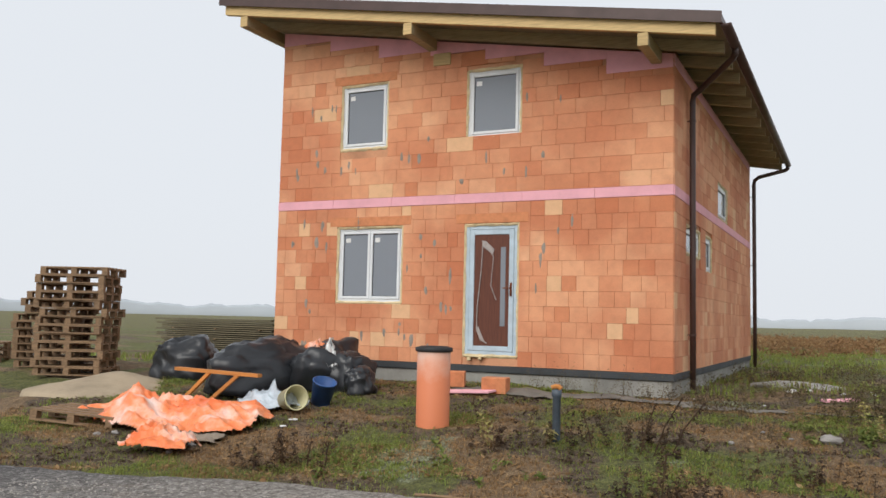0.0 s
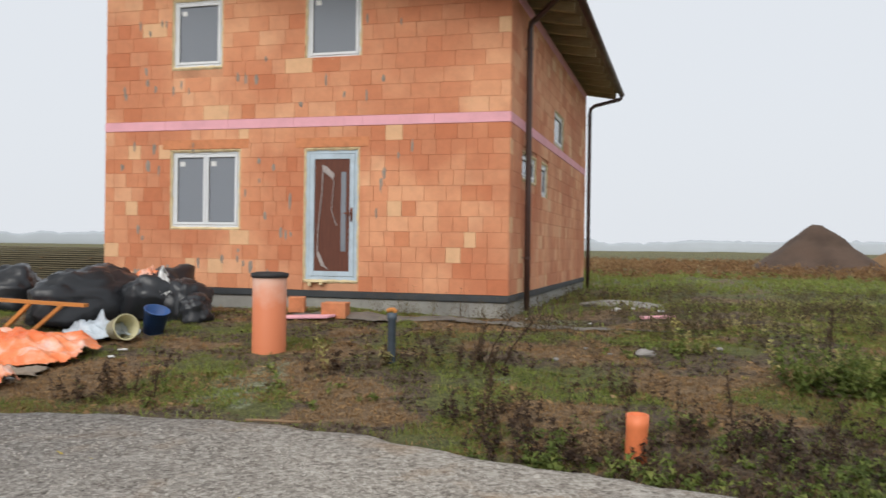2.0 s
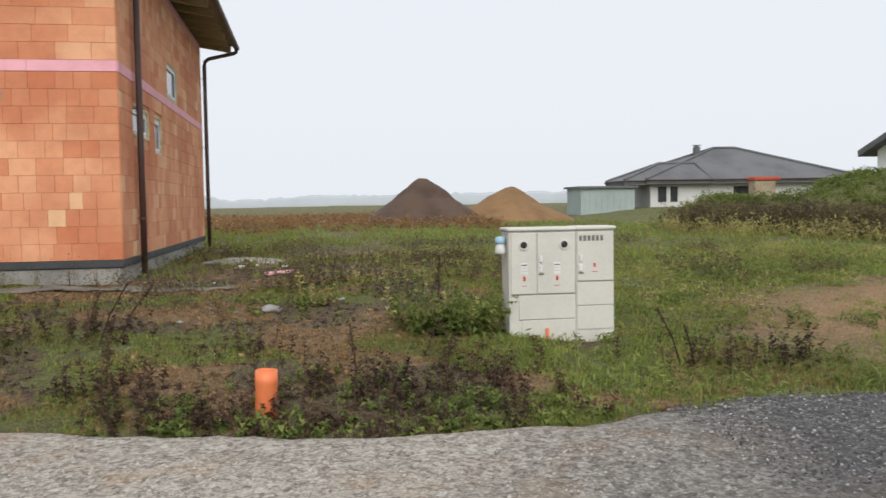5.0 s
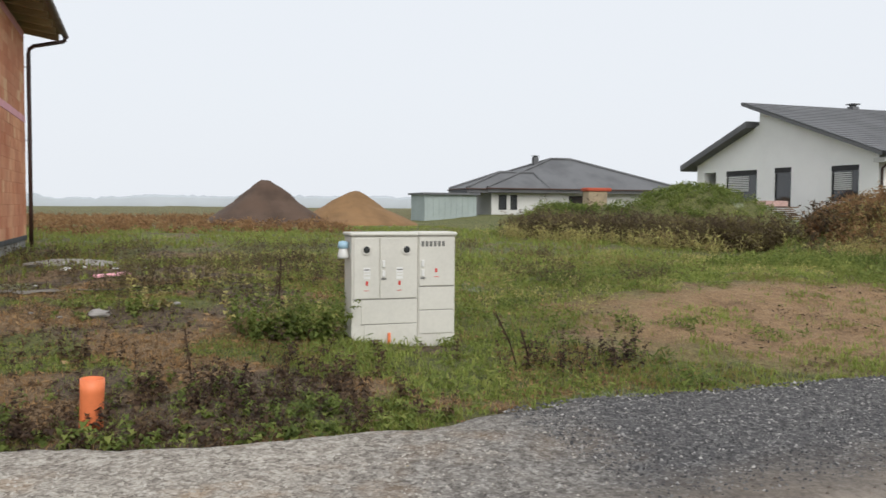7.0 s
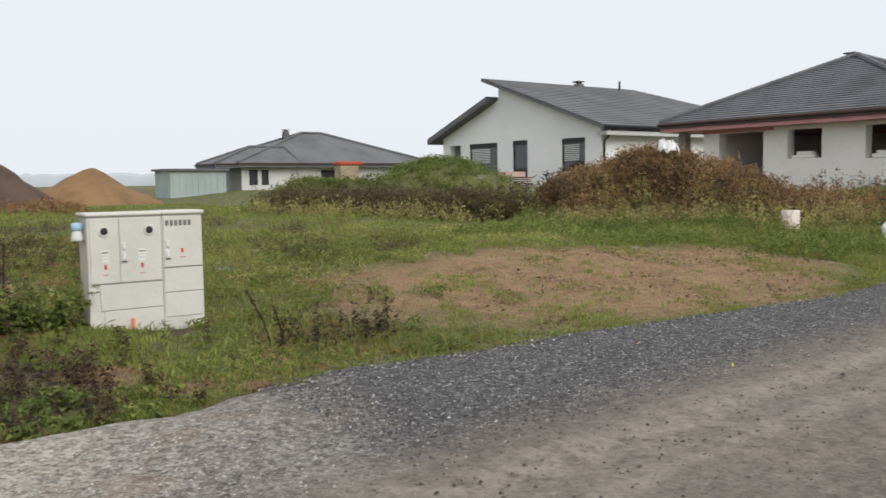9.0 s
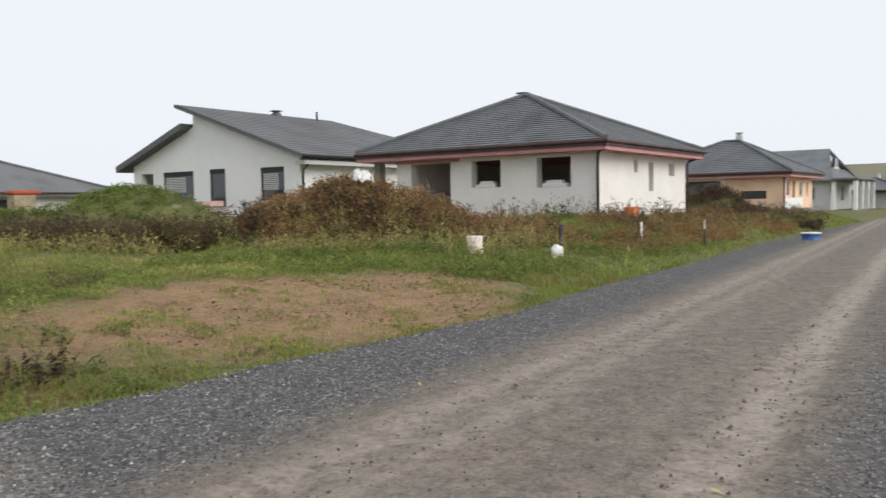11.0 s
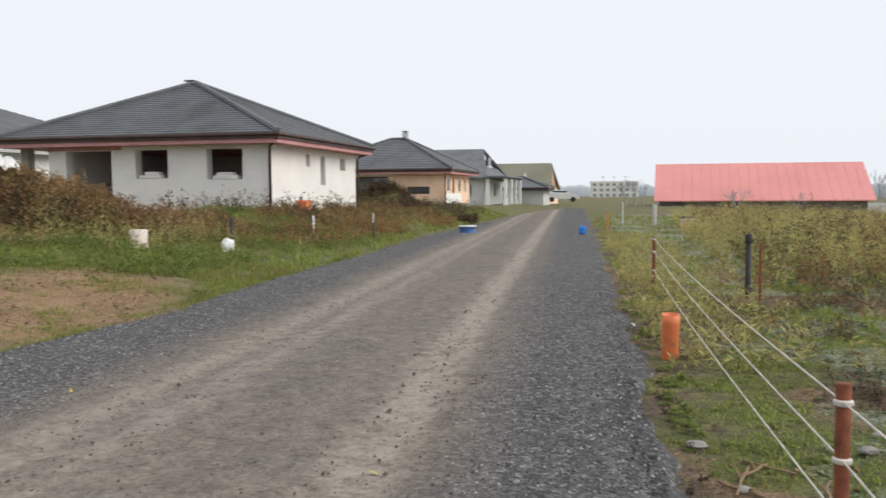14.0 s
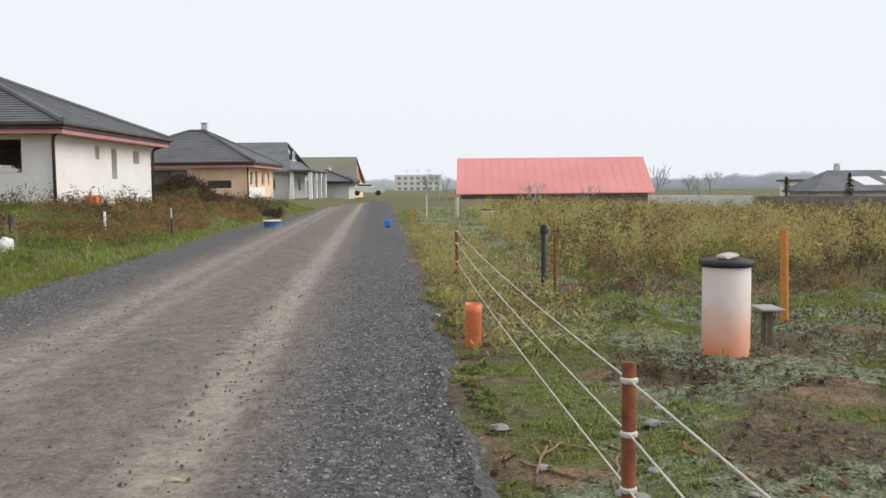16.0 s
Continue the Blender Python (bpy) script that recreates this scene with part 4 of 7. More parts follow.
def hip_roof(parent, x0, x1, y0, y1, z, ridge_a, ridge_b, material, rows=0, fascia=None, label="hipped roof of dark grey tiles"):
    """A hipped roof over the eave rectangle, ridge from ridge_a to ridge_b (the first the western or southern one)."""
    sw, se, ne, nw = (x0, y0, z), (x1, y0, z), (x1, y1, z), (x0, y1, z)
    along_y = abs(ridge_a[1] - ridge_b[1]) >= abs(ridge_a[0] - ridge_b[0])
    bm = bmesh.new()
    if along_y:
        planes = ((sw, se, ridge_a), (se, ne, ridge_b, ridge_a), (ne, nw, ridge_b), (nw, sw, ridge_a, ridge_b))
        tiled = (((sw, se), (ridge_a, ridge_a)), ((nw, sw), (ridge_b, ridge_a)))
    else:
        planes = ((sw, se, ridge_b, ridge_a), (se, ne, ridge_b), (ne, nw, ridge_a, ridge_b), (nw, sw, ridge_a))
        tiled = (((sw, se), (ridge_a, ridge_b)), ((nw, sw), (ridge_a, ridge_a)))
    for p in planes:
        roof_face(bm, p)
    bmesh.ops.recalc_face_normals(bm, faces=bm.faces)
    roof = part("roof", bm, material, parent, label)
    if rows:
        for c, a in tiled:
            tile_rows(roof, c, a, rows, material)
    for p, q in ((sw, ridge_a), (nw, ridge_b if along_y else ridge_a), (se, ridge_a if along_y else ridge_b), (ridge_a, ridge_b)):
        if (Vector(p) - Vector(q)).length > 0.05:
            part("ridge_cap", tube(bmesh.new(), [Vector(p) + Vector((0, 0, 0.06)), Vector(q) + Vector((0, 0, 0.06))], 0.10, 6), material, roof)
    bm = boxes(((x0 - 0.03, y0 - 0.03, z - 0.20), (x1 + 0.03, y0 + 0.02, z - 0.02)), ((x0 - 0.03, y0 + 0.02, z - 0.20), (x0 + 0.02, y1, z - 0.02)), ((x1 - 0.02, y0 + 0.02, z - 0.20), (x1 + 0.03, y1, z - 0.02)))
    part("fascia", bm, fascia or BROWN_METAL, roof)
    part("soffit", boxes(((x0 + 0.02, y0 + 0.02, z - 0.34), (x1 - 0.02, y1 - 0.02, z - 0.205))), PINK_PRIMER if rows else material, roof, "pinkish primed soffit" if rows else "")
    bm = bmesh.new()
    tube(bm, [(x0 - 0.08, y1, z - 0.05), (x0 - 0.08, y0 - 0.08, z - 0.05), (x1 + 0.08, y0 - 0.08, z - 0.05)], 0.06, 8)
    part("gutter", bm, BROWN_METAL, roof, "dark brown gutter")
    return roof


def walls(parent, x0, x1, y0, y1, z0, z1, material, west=(), south=(), t=0.3, label=""):
    """Four walls with openings through the west one, as (y0, y1, z0, z1), and the south one, as (x0, x1, z0, z1)."""
    s = part("wall_south", holed(x1 - x0, z1 - z0, t, [(a - x0, b - x0, c - z0, d - z0) for a, b, c, d in south]), material, parent, label)
    s.matrix_local = pose(x0, y0, z0)
    w = part("wall_west", holed(y1 - y0 - t, z1 - z0, t, [(y1 - b, y1 - a, c - z0, d - z0) for a, b, c, d in west]), material, parent, label)
    w.matrix_local = Matrix.Translation((x0, y1, z0)) @ Matrix.Rotation(radians(-90), 4, "Z")
    part("wall_east", boxes(((x1 - t, y0 + t, z0), (x1, y1, z1))), material, parent)
    part("wall_north", boxes(((x0 + t, y1 - t, z0), (x1 - t, y1, z1))), material, parent)
    part("floor_slab", boxes(((x0 + t, y0 + t, z0 - 0.1), (x1 - t, y1 - t, z0 + 0.02))), CONCRETE, parent)


def glazed(parent, face, at, a, b, c, d, bars=1, frame_mat=None, pane=None):
    """A framed window: on the west face at x = at, from y = a to b, or on the south face at y = at, from x = a to b."""
    m = Matrix.Translation((at, b, 0)) @ Matrix.Rotation(radians(-90), 4, "Z") if face == "west" else pose(a, at, 0)
    w = part("window", rim_frame(0, b - a, c, d, 0.07, 0.04, 0.12, 0), frame_mat or DARK, parent, "dark-framed window")
    w.matrix_local = m
    n = (b - a - 0.14) / bars
    for k in range(bars):
        part("pane", boxes(((0.075 + n * k, 0.07, c + 0.075), (0.065 + n * (k + 1), 0.085, d - 0.075))), pane or DARK_PANE, w)
        if k:
            part("mullion", boxes(((0.045 + n * k, 0.05, c + 0.07), (0.095 + n * k, 0.11, d - 0.07))), frame_mat or DARK, w)
    return w


def chimney(parent, x, y, z0, z1, s, material, cap=None):
    c = part("chimney", boxes(((x - s, y - s, z0), (x + s, y + s, z1)), bevel=0.01), material, parent, "short chimney")
    part("cowl", boxes(((x - s - 0.05, y - s - 0.05, z1 + 0.10), (x + s + 0.05, y + s + 0.05, z1 + 0.15)), ((x - s * 0.6, y - s * 0.6, z1 + 0.001), (x + s * 0.6, y + s * 0.6, z1 + 0.099))), cap or material, c)


def downpipe(parent, pts, r=0.05, material=None):
    part("downpipe", tube(bmesh.new(), pts, r, 8), material or BROWN_METAL, parent, "dark brown downpipe", True)


def white_house():
    h = thing("white_block_house", (0, 0, 0), "unfinished white block bungalow with dark hipped tile roof", "house")
    x0, x1, y0, y1, z0, z1 = 27.6, 36.4, 12.4, 22.0, 0.95, 3.5
    west = [(13.37, 14.70, 2.08, 3.13), (16.17, 17.43, 2.14, 3.13), (18.36, 20.2, 1.2, 3.13)]
    south = [(30.83, 31.2, 2.6, 3.06), (32.28, 32.78, 1.92, 3.04), (34.45, 35.1, 2.54, 3.03)]
    part("plinth", boxes(((x0 + 0.04, y0 + 0.04, 0.2), (x1 - 0.04, y1, z0 + 0.05))), CONCRETE, h, "grey concrete plinth")
    walls(h, x0, x1, y0, 20.9, z0 + 0.05, z1, WHITE_BLOCK, west, south, 0.4, "bare white aerated block wall")
    part("lintel_board", boxes(((x0 - 0.02, 17.95, 3.14), (x0 + 0.3, 20.89, 3.34))), PINK_PRIMER, h, "pinkish lintel over the opening")
    part("corner_pillar", boxes(((x0, 21.75, 0.5), (x0 + 0.35, 22.07, z1)), bevel=0.01), CONCRETE, h, "grey concrete pillar")
    hip_roof(h, x0 - 0.6, x1 + 0.6, y0 - 0.6, 22.5, 3.60, (32.0, 17.4, 5.9), (32.0, 17.7, 5.9), ROOF_GREY, 25)
    chimney(h, 32.4, 17.9, 5.5, 6.0, 0.17, ROOF_GREY)
    downpipe(h, [(27.0, 11.8, 3.5), (27.05, 11.85, 3.38), (27.5, 12.3, 3.2), (27.52, 12.33, 3.0), (27.52, 12.33, 0.95)])
    downpipe(h, [(37.0, 11.8, 3.5), (36.95, 11.85, 3.38), (36.5, 12.3, 3.15), (36.47, 12.33, 3.0), (36.47, 12.33, 0.95)])
    for x, y, z, dx, dy, dz in ((27.62, 13.55, 2.09, 0.3, 0.95, 0.13), (27.66, 13.75, 2.222, 0.25, 0.62, 0.1), (27.62, 16.45, 2.15, 0.3, 0.85, 0.1), (27.64, 16.55, 2.252, 0.28, 0.55, 0.12)):
        b = part("spare_block", boxes(((x, y, z), (x + dx, y + dy, z + dz)), bevel=0.015), WHITE_BLOCK)
        tagged(b, "white aerated block lying on a window ledge", "block", "blocks on the ledges")


def gable_house():
    h = thing("gabled_white_house", (0, 0, 0), "white rendered bungalow with two staggered dark pent roofs", "house")
    x0, x1, y0, y1, z0 = 28.5, 44.0, 27.0, 38.9, 0.6
    yr, ze, zr = 34.1, 3.85, 6.45           # ridge line, eave, ridge
    prof = lambda y: ze + (zr - 0.15 - ze) * (y - y0) / (yr - y0) if y < yr else 5.55 - (5.55 - 3.9) * (y - yr) / (y1 - yr)
    holes = [(28.0, 29.5, 1.9, 3.4), (31.9, 33.0, 1.6, 3.45), (34.2, 36.5, 1.3, 3.42), (37.3, 38.3, 1.3, 3.40)]
    # gable wall, built as a slab with openings up to the eaves and a triangle above
    w = part("wall_west", holed(y1 - y0, 3.7 - z0, 0.35, [(y1 - b, y1 - a, c - z0, d - z0) for a, b, c, d in holes]), WHITE_PLASTER, h, "white rendered gable wall")
    w.matrix_local = Matrix.Translation((x0, y1, z0)) @ Matrix.Rotation(radians(-90), 4, "Z")
    bm = bmesh.new()
    outline = [(y0, 3.7), (y1, 3.7), (y1, prof(y1)), (yr + 0.02, prof(yr + 0.02)), (yr, prof(yr - 0.01)), (y0, prof(y0))]
    f = [bm.verts.new((x0, y, z)) for y, z in outline]
    g = [bm.verts.new((x0 + 0.35, y, z)) for y, z in outline]
    bm.faces.new(f[::-1])
    bm.faces.new(g)
    for i in range(len(f)):
        bm.faces.new((f[i], g[i], g[(i + 1) % len(f)], f[(i + 1) % len(f)]))
    bmesh.ops.recalc_face_normals(bm, faces=bm.faces)
    part("gable", bm, WHITE_PLASTER, h)
    ws = part("wall_south", holed(x1 - x0 - 0.35, ze - z0, 0.3, [(8.2, 8.9, 1.3, 2.3)]), WHITE_PLASTER, h)
    ws.matrix_local = pose(x0 + 0.35, y0, z0)
    part("wall_north", boxes(((x0 + 0.35, y1 - 0.3, z0), (x1, y1, 3.8))), WHITE_PLASTER, h)
    part("wall_east", boxes(((x1, y0, z0), (x1 + 0.3, y1, 3.8))), WHITE_PLASTER, h)
    bm = bmesh.new()
    e0, e1 = x0 - 0.55, x1 + 0.5
    roof_face(bm, [(e0, y0 - 0.65, ze - 0.02), (e1, y0 - 0.65, ze - 0.02), (e1 - 5.5, yr + 0.7, zr + 0.2), (e0, yr + 0.7, zr + 0.2)], 0.16)
    bmesh.ops.recalc_face_normals(bm, faces=bm.faces)
    r = part("roof", bm, ROOF_TAUPE, h, "long dark grey tiled roof slope")
    tile_rows(r, ((e0, y0 - 0.65, ze - 0.02), (e1, y0 - 0.65, ze - 0.02)), ((e0, yr + 0.7, zr + 0.2), (e1 - 5.5, yr + 0.7, zr + 0.2)), 24, ROOF_TAUPE)
    bm = bmesh.new()
    roof_face(bm, [(e0, y1 + 0.75, 3.82), (e0, yr + 0.3, 5.72), (e1, yr + 0.3, 5.72), (e1, y1 + 0.75, 3.82)], 0.3)
    bmesh.ops.recalc_face_normals(bm, faces=bm.faces)
    part("lower_roof", bm, ROOF_TAUPE, h, "lower roof slope with deep grey verge")
    part("eave_return", boxes(((x0 - 0.3, y0 - 0.6, ze - 0.42), (x1, y0 - 0.02, ze - 0.24))), PLASTER, h)
    part("gutter", tube(bmesh.new(), [(e0, y0 - 0.74, ze - 0.06), (e1, y0 - 0.74, ze - 0.06)], 0.07, 8), DARK, h)
    downpipe(h, [(x0 + 0.1, y0 - 0.7, ze - 0.1), (x0 + 0.1, y0 - 0.3, ze - 0.5), (x0 + 0.1, y0 - 0.08, ze - 0.65), (x0 + 0.1, y0 - 0.08, 0.8)])
    for a, b, c, d in holes[:3]:
        g = glazed(h, "west", x0, a, b, c, d, 2 if b - a > 1.5 else 1)
        part("shutter_box", boxes(((0.0, 0.01, d - 0.22), (b - a, 0.06, d - 0.004))), DARK, g, "dark roller shutter box")
        if c > 1.8 or b - a > 1.5:
            for k in range(9):
                part("blind_slat", boxes(((0.12, 0.045, d - 0.34 - 0.085 * k), ((b - a) * 0.72, 0.062, d - 0.29 - 0.085 * k))), PLASTER, g)
    glazed(h, "south", y0, x0 + 0.35 + 8.2, x0 + 0.35 + 8.9, 1.9, 2.9)
    chimney(h, 34.6, 34.6, 6.2, 6.72, 0.2, ROOF_TAUPE, ROOF_TAUPE)
    part("flue", tube(bmesh.new(), [(37.5, 34.3, 6.2), (37.5, 34.3, 7.0)], 0.06, 8), DARK, h)


def orange_house():
    h = thing("orange_block_house", (0, 0, 0), "unfinished bungalow of orange clay blocks with tiled roof", "house")
    x0, x1, y0, y1 = 56.0, 64.2, 13.05, 22.5
    part("plinth", boxes(((x0 + 0.05, y0 + 0.05, 0.1), (x1, y1, 0.92))), CONCRETE, h)
    walls(h, x0, x1, y0, y1, 0.9, 3.1, ORANGE_WALL, [(14.05, 15.55, 1.56, 2.05), (16.9, 19.3, 1.2, 2.73)], [(56.8, 57.7, 1.72, 2.69), (58.4, 59.1, 1.0, 2.69), (60.3, 61.3, 1.66, 2.69), (62.4, 63.0, 1.66, 2.69)], 0.35, "bare orange clay block wall")
    part("pale_render", boxes(((x0 + 0.4, y0 - 0.015, 0.95), (x1 - 2.9, y0 - 0.003, 1.6))), WHITE_PLASTER, h, "patch of pale render")
    glazed(h, "west", x0, 14.05, 15.55, 1.56, 2.05)
    glazed(h, "west", x0, 16.9, 19.3, 1.2, 2.73, 2)
    for a, b in ((56.8, 57.7), (60.3, 61.3), (62.4, 63.0)):
        glazed(h, "south", y0, a, b, 1.7, 2.69, 1, WHITE_FRAME)
    part("lintel_strip", boxes(((x0 - 0.012, 16.6, 2.76), (x0 + 0.02, 21.5, 2.9))), WHITE_PLASTER, h)
    hip_roof(h, x0 - 0.6, x1 + 0.6, y0 - 0.6, y1 + 0.6, 3.22, (60.1, 16.85, 5.45), (60.1, 17.9, 5.45), ROOF_GREY, 18)
    chimney(h, 61.4, 17.2, 4.9, 6.0, 0.2, PLASTER)
    downpipe(h, [(x0 - 0.05, y0 - 0.08, 3.1), (x0 - 0.05, y0 - 0.08, 0.9)])


def porch_house():
    h = thing("grey_gabled_house", (0, 0, 0), "pale grey house with dark roof and columned porch", "house")
    walls(h, 80.5, 92, 15.0, 24, 0.5, 3.1, PLASTER, [(16.2, 17.4, 1.4, 2.4)], [(82, 83.2, 0.5, 2.6), (86, 87.2, 1.3, 2.5)], 0.3)
    bm = bmesh.new()
    roof_face(bm, [(79.8, 14.6, 3.1), (79.8, 24.5, 3.1), (87, 24.5, 6.1), (87, 16.2, 6.1)], 0.15)
    roof_face(bm, [(94, 14.6, 3.1), (87, 16.2, 6.1), (87, 24.5, 6.1), (94, 24.5, 3.1)], 0.15)
    roof_face(bm, [(79.8, 14.6, 3.1), (82.5, 15.5, 4.2), (91.5, 15.5, 4.2), (94, 14.6, 3.1)], 0.15)
    bmesh.ops.recalc_face_normals(bm, faces=bm.faces)
    part("roof", bm, ROOF_GREY, h, "dark grey gabled roof")
    bm = bmesh.new()
    f = [bm.verts.new(p) for p in ((82.5, 15.75, 3.9), (91.5, 15.75, 3.9), (87, 16.4, 6.0))]
    g = [bm.verts.new((v.co.x, v.co.y + 0.3, v.co.z)) for v in f]
    bm.faces.new(f)
    bm.faces.new(g[::-1])
    for i in range(3):
        bm.faces.new((f[i], g[i], g[(i + 1) % 3], f[(i + 1) % 3]))
    part("gable", bm, PLASTER, h)
    part("gable_window", boxes(((86.2, 15.6, 4.4), (87.8, 15.8, 5.2))), DARK_PANE, h)
    part("porch_roof", boxes(((79.9, 12.6, 3.0), (90, 14.95, 3.25)), bevel=0.08), ROOF_GREY, h, "flat dark porch roof")
    for x, y in ((80.3, 12.9), (83.3, 12.9), (86.3, 12.9), (89.4, 12.9), (80.3, 14.6)):
        part("porch_column", boxes(((x - 0.17, y - 0.17, 0.3), (x + 0.17, y + 0.17, 2.998)), bevel=0.02), WHITE_PLASTER, h, "white square porch column")


def garage():
    h = thing("small_grey_garage", (0, 0, 0), "small pale garage with dark pyramid roof", "garage")
    walls(h, 91.8, 97.5, 10.7, 16.2, 0.3, 2.15, PLASTER, [(13.3, 15.0, 1.1, 1.9)], [], 0.25)
    glazed(h, "west", 91.8, 13.3, 15.0, 1.1, 1.9)
    hip_roof(h, 91.3, 98, 10.2, 16.7, 2.2, (94.7, 13.3, 3.35), (94.7, 13.7, 3.35), ROOF_GREY)
    chimney(h, 95.5, 13.2, 3.0, 3.7, 0.12, WHITE_PLASTER)


def olive_barn():
    h = thing("olive_roofed_barn", (0, 0, 0), "large barn with a weathered olive roof", "barn")
    part("wall", boxes(((116, 12.8, 0), (128, 30, 2.4))), ORANGE_WALL, h, "orange barn wall")
    bm = bmesh.new()
    roof_face(bm, [(115, 12.2, 1.6), (115, 30.5, 1.6), (121.3, 30.5, 5.8), (121.3, 13.0, 5.8)], 0.2)
    roof_face(bm, [(128, 12.2, 1.6), (121.3, 13.0, 5.8), (121.3, 30.5, 5.8), (128, 30.5, 1.6)], 0.2)
    bmesh.ops.recalc_face_normals(bm, faces=bm.faces)
    part("roof", bm, worn("olive_sheet_roof", (0.20, 0.19, 0.135), 0.8, 0.2, 4, 0.2), h, "weathered olive-grey roof")
    bm = bmesh.new()
    f = [bm.verts.new(p) for p in ((116, 12.85, 2.4), (127, 12.85, 2.4), (121.3, 13.1, 5.6))]
    bm.faces.new(f)
    part("gable", bmesh.ops.solidify(bm, geom=bm.faces[:], thickness=0.2) and bm, ORANGE_WALL, h)


def red_barn():
    h = thing("red_roofed_barn", (0, 0, 0), "long barn with a faded red sheet roof", "barn")
    part("wall", boxes(((96.6, -22.0, -1.2), (106, -1.3, 0.75))), FADED_FENCE, h, "dark low barn wall")
    for k in range(22):
        a, b = -22.5 + 21.6 * k / 22, -22.5 + 21.6 * (k + 1) / 22
        wid = lambda y, u: -11.7 + (y + 11.7) * (1 + 0.018 * (1 - u))
        bm = bmesh.new()
        roof_face(bm, [(96, wid(a, 0), 0.72), (96, wid(b, 0), 0.72), (101.4, wid(b, 1), 4.78), (101.4, wid(a, 1), 4.78)], 0.12)
        beam(bm, (96, wid(b, 0), 0.73), (101.4, wid(b, 1), 4.79), 0.03, 0.025)
        bmesh.ops.recalc_face_normals(bm, faces=bm.faces)
        part("roof_sheet", bm, RED_ROOF, h, "faded red roofing sheet" if k == 0 else "")
    bm = bmesh.new()
    roof_face(bm, [(101.4, -22.5, 4.78), (101.4, -0.9, 4.78), (107, -0.9, 0.7), (107, -22.5, 0.7)], 0.12)
    part("back_roof", bm, RED_ROOF, h)


def grey_bungalow():
    h = thing("far_grey_bungalow", (0, 0, 0), "grey-walled bungalow with a broad hipped roof", "house")
    walls(h, 26.3, 42, 62, 69.5, 0.2, 2.95, PLASTER, [], [(26.9, 27.6, 1.35, 2.52), (27.9, 28.5, 1.35, 2.52), (33, 34.5, 1.35, 2.5)], 0.3)
    for a, b in ((26.9, 27.6), (27.9, 28.5), (33, 34.5)):
        glazed(h, "south", 62, a, b, 1.35, 2.52)
    hip_roof(h, 25.7, 43.6, 61.3, 70.2, 3.05, (33.2, 65.7, 5.6), (35.0, 65.7, 5.6), ROOF_TAUPE, 0, ROOF_TAUPE, "broad hipped roof of grey tiles")
    hip_roof(h, 24.0, 31.0, 61.4, 65.0, 3.0, (27.6, 63.4, 4.3), (30.5, 63.4, 4.3), ROOF_TAUPE, 0, ROOF_TAUPE, "lower hipped roof over a terrace")
    for x, y in ((24.3, 61.8), (24.3, 64.6)):
        part("terrace_post", boxes(((x - 0.12, y - 0.12, 0.2), (x + 0.12, y + 0.12, 2.66))), PLASTER, h)
    chimney(h, 31.9, 66, 4.6, 5.75, 0.22, ROOF_TAUPE)
    s = thing("garden_shed", (0, 0, 0), "pale green sheet-metal shed with a flat roof", "shed")
    part("body", boxes(((20.4, 60.6, 0), (24.5, 64, 2.45))), PALE_GREEN, s)
    part("roof", boxes(((20.2, 60.35, 2.451), (24.7, 64.2, 2.60))), ROOF_GREY, s)
    for k in range(9):
        part("wall_rib", boxes(((20.6 + 0.46 * k, 60.56, 0.1), (20.66 + 0.46 * k, 60.599, 2.44))), PALE_GREEN, s)
    c = thing("brick_stack", (28.7, 50, 0), "brick stack with a red tile cap", "brick stack")
    part("body", boxes(((-0.75, -0.4, 0.1), (0.6, 0.4, 2.62))), SAND, c)
    part("cap", boxes(((-0.85, -0.5, 2.621), (0.9, 0.5, 2.85)), bevel=0.05), worn("red_clay_cap", (0.45, 0.08, 0.04), 0.8, 0.2), c, "red tile cap")


def flats():
    h = thing("block_of_flats", (330, 0, 0), "pale three-storey block of flats far off", "apartment building")
    part("wall", boxes(((0, 3.2, -1), (12, 21, 6.1))), worn("pale_yellow_render", (0.74, 0.73, 0.68), 0.9, 0.1, 3, 0.2), h)
    for r in range(3):
        for k in range(7):
            part("window", boxes(((-0.03, 4.2 + 2.4 * k, 0.3 + 2.0 * r), (0.02, 5.4 + 2.4 * k, 1.35 + 2.0 * r))), FAR_PANE, h)
    for y in (8.0, 12.2, 16.5):
        part("aerial", boxes(((5, y - 0.1, 6.1), (5.3, y + 0.1, 8.2)), ((5, y - 1.1, 7.7), (5.2, y + 1.1, 7.85))), PLASTER, h)


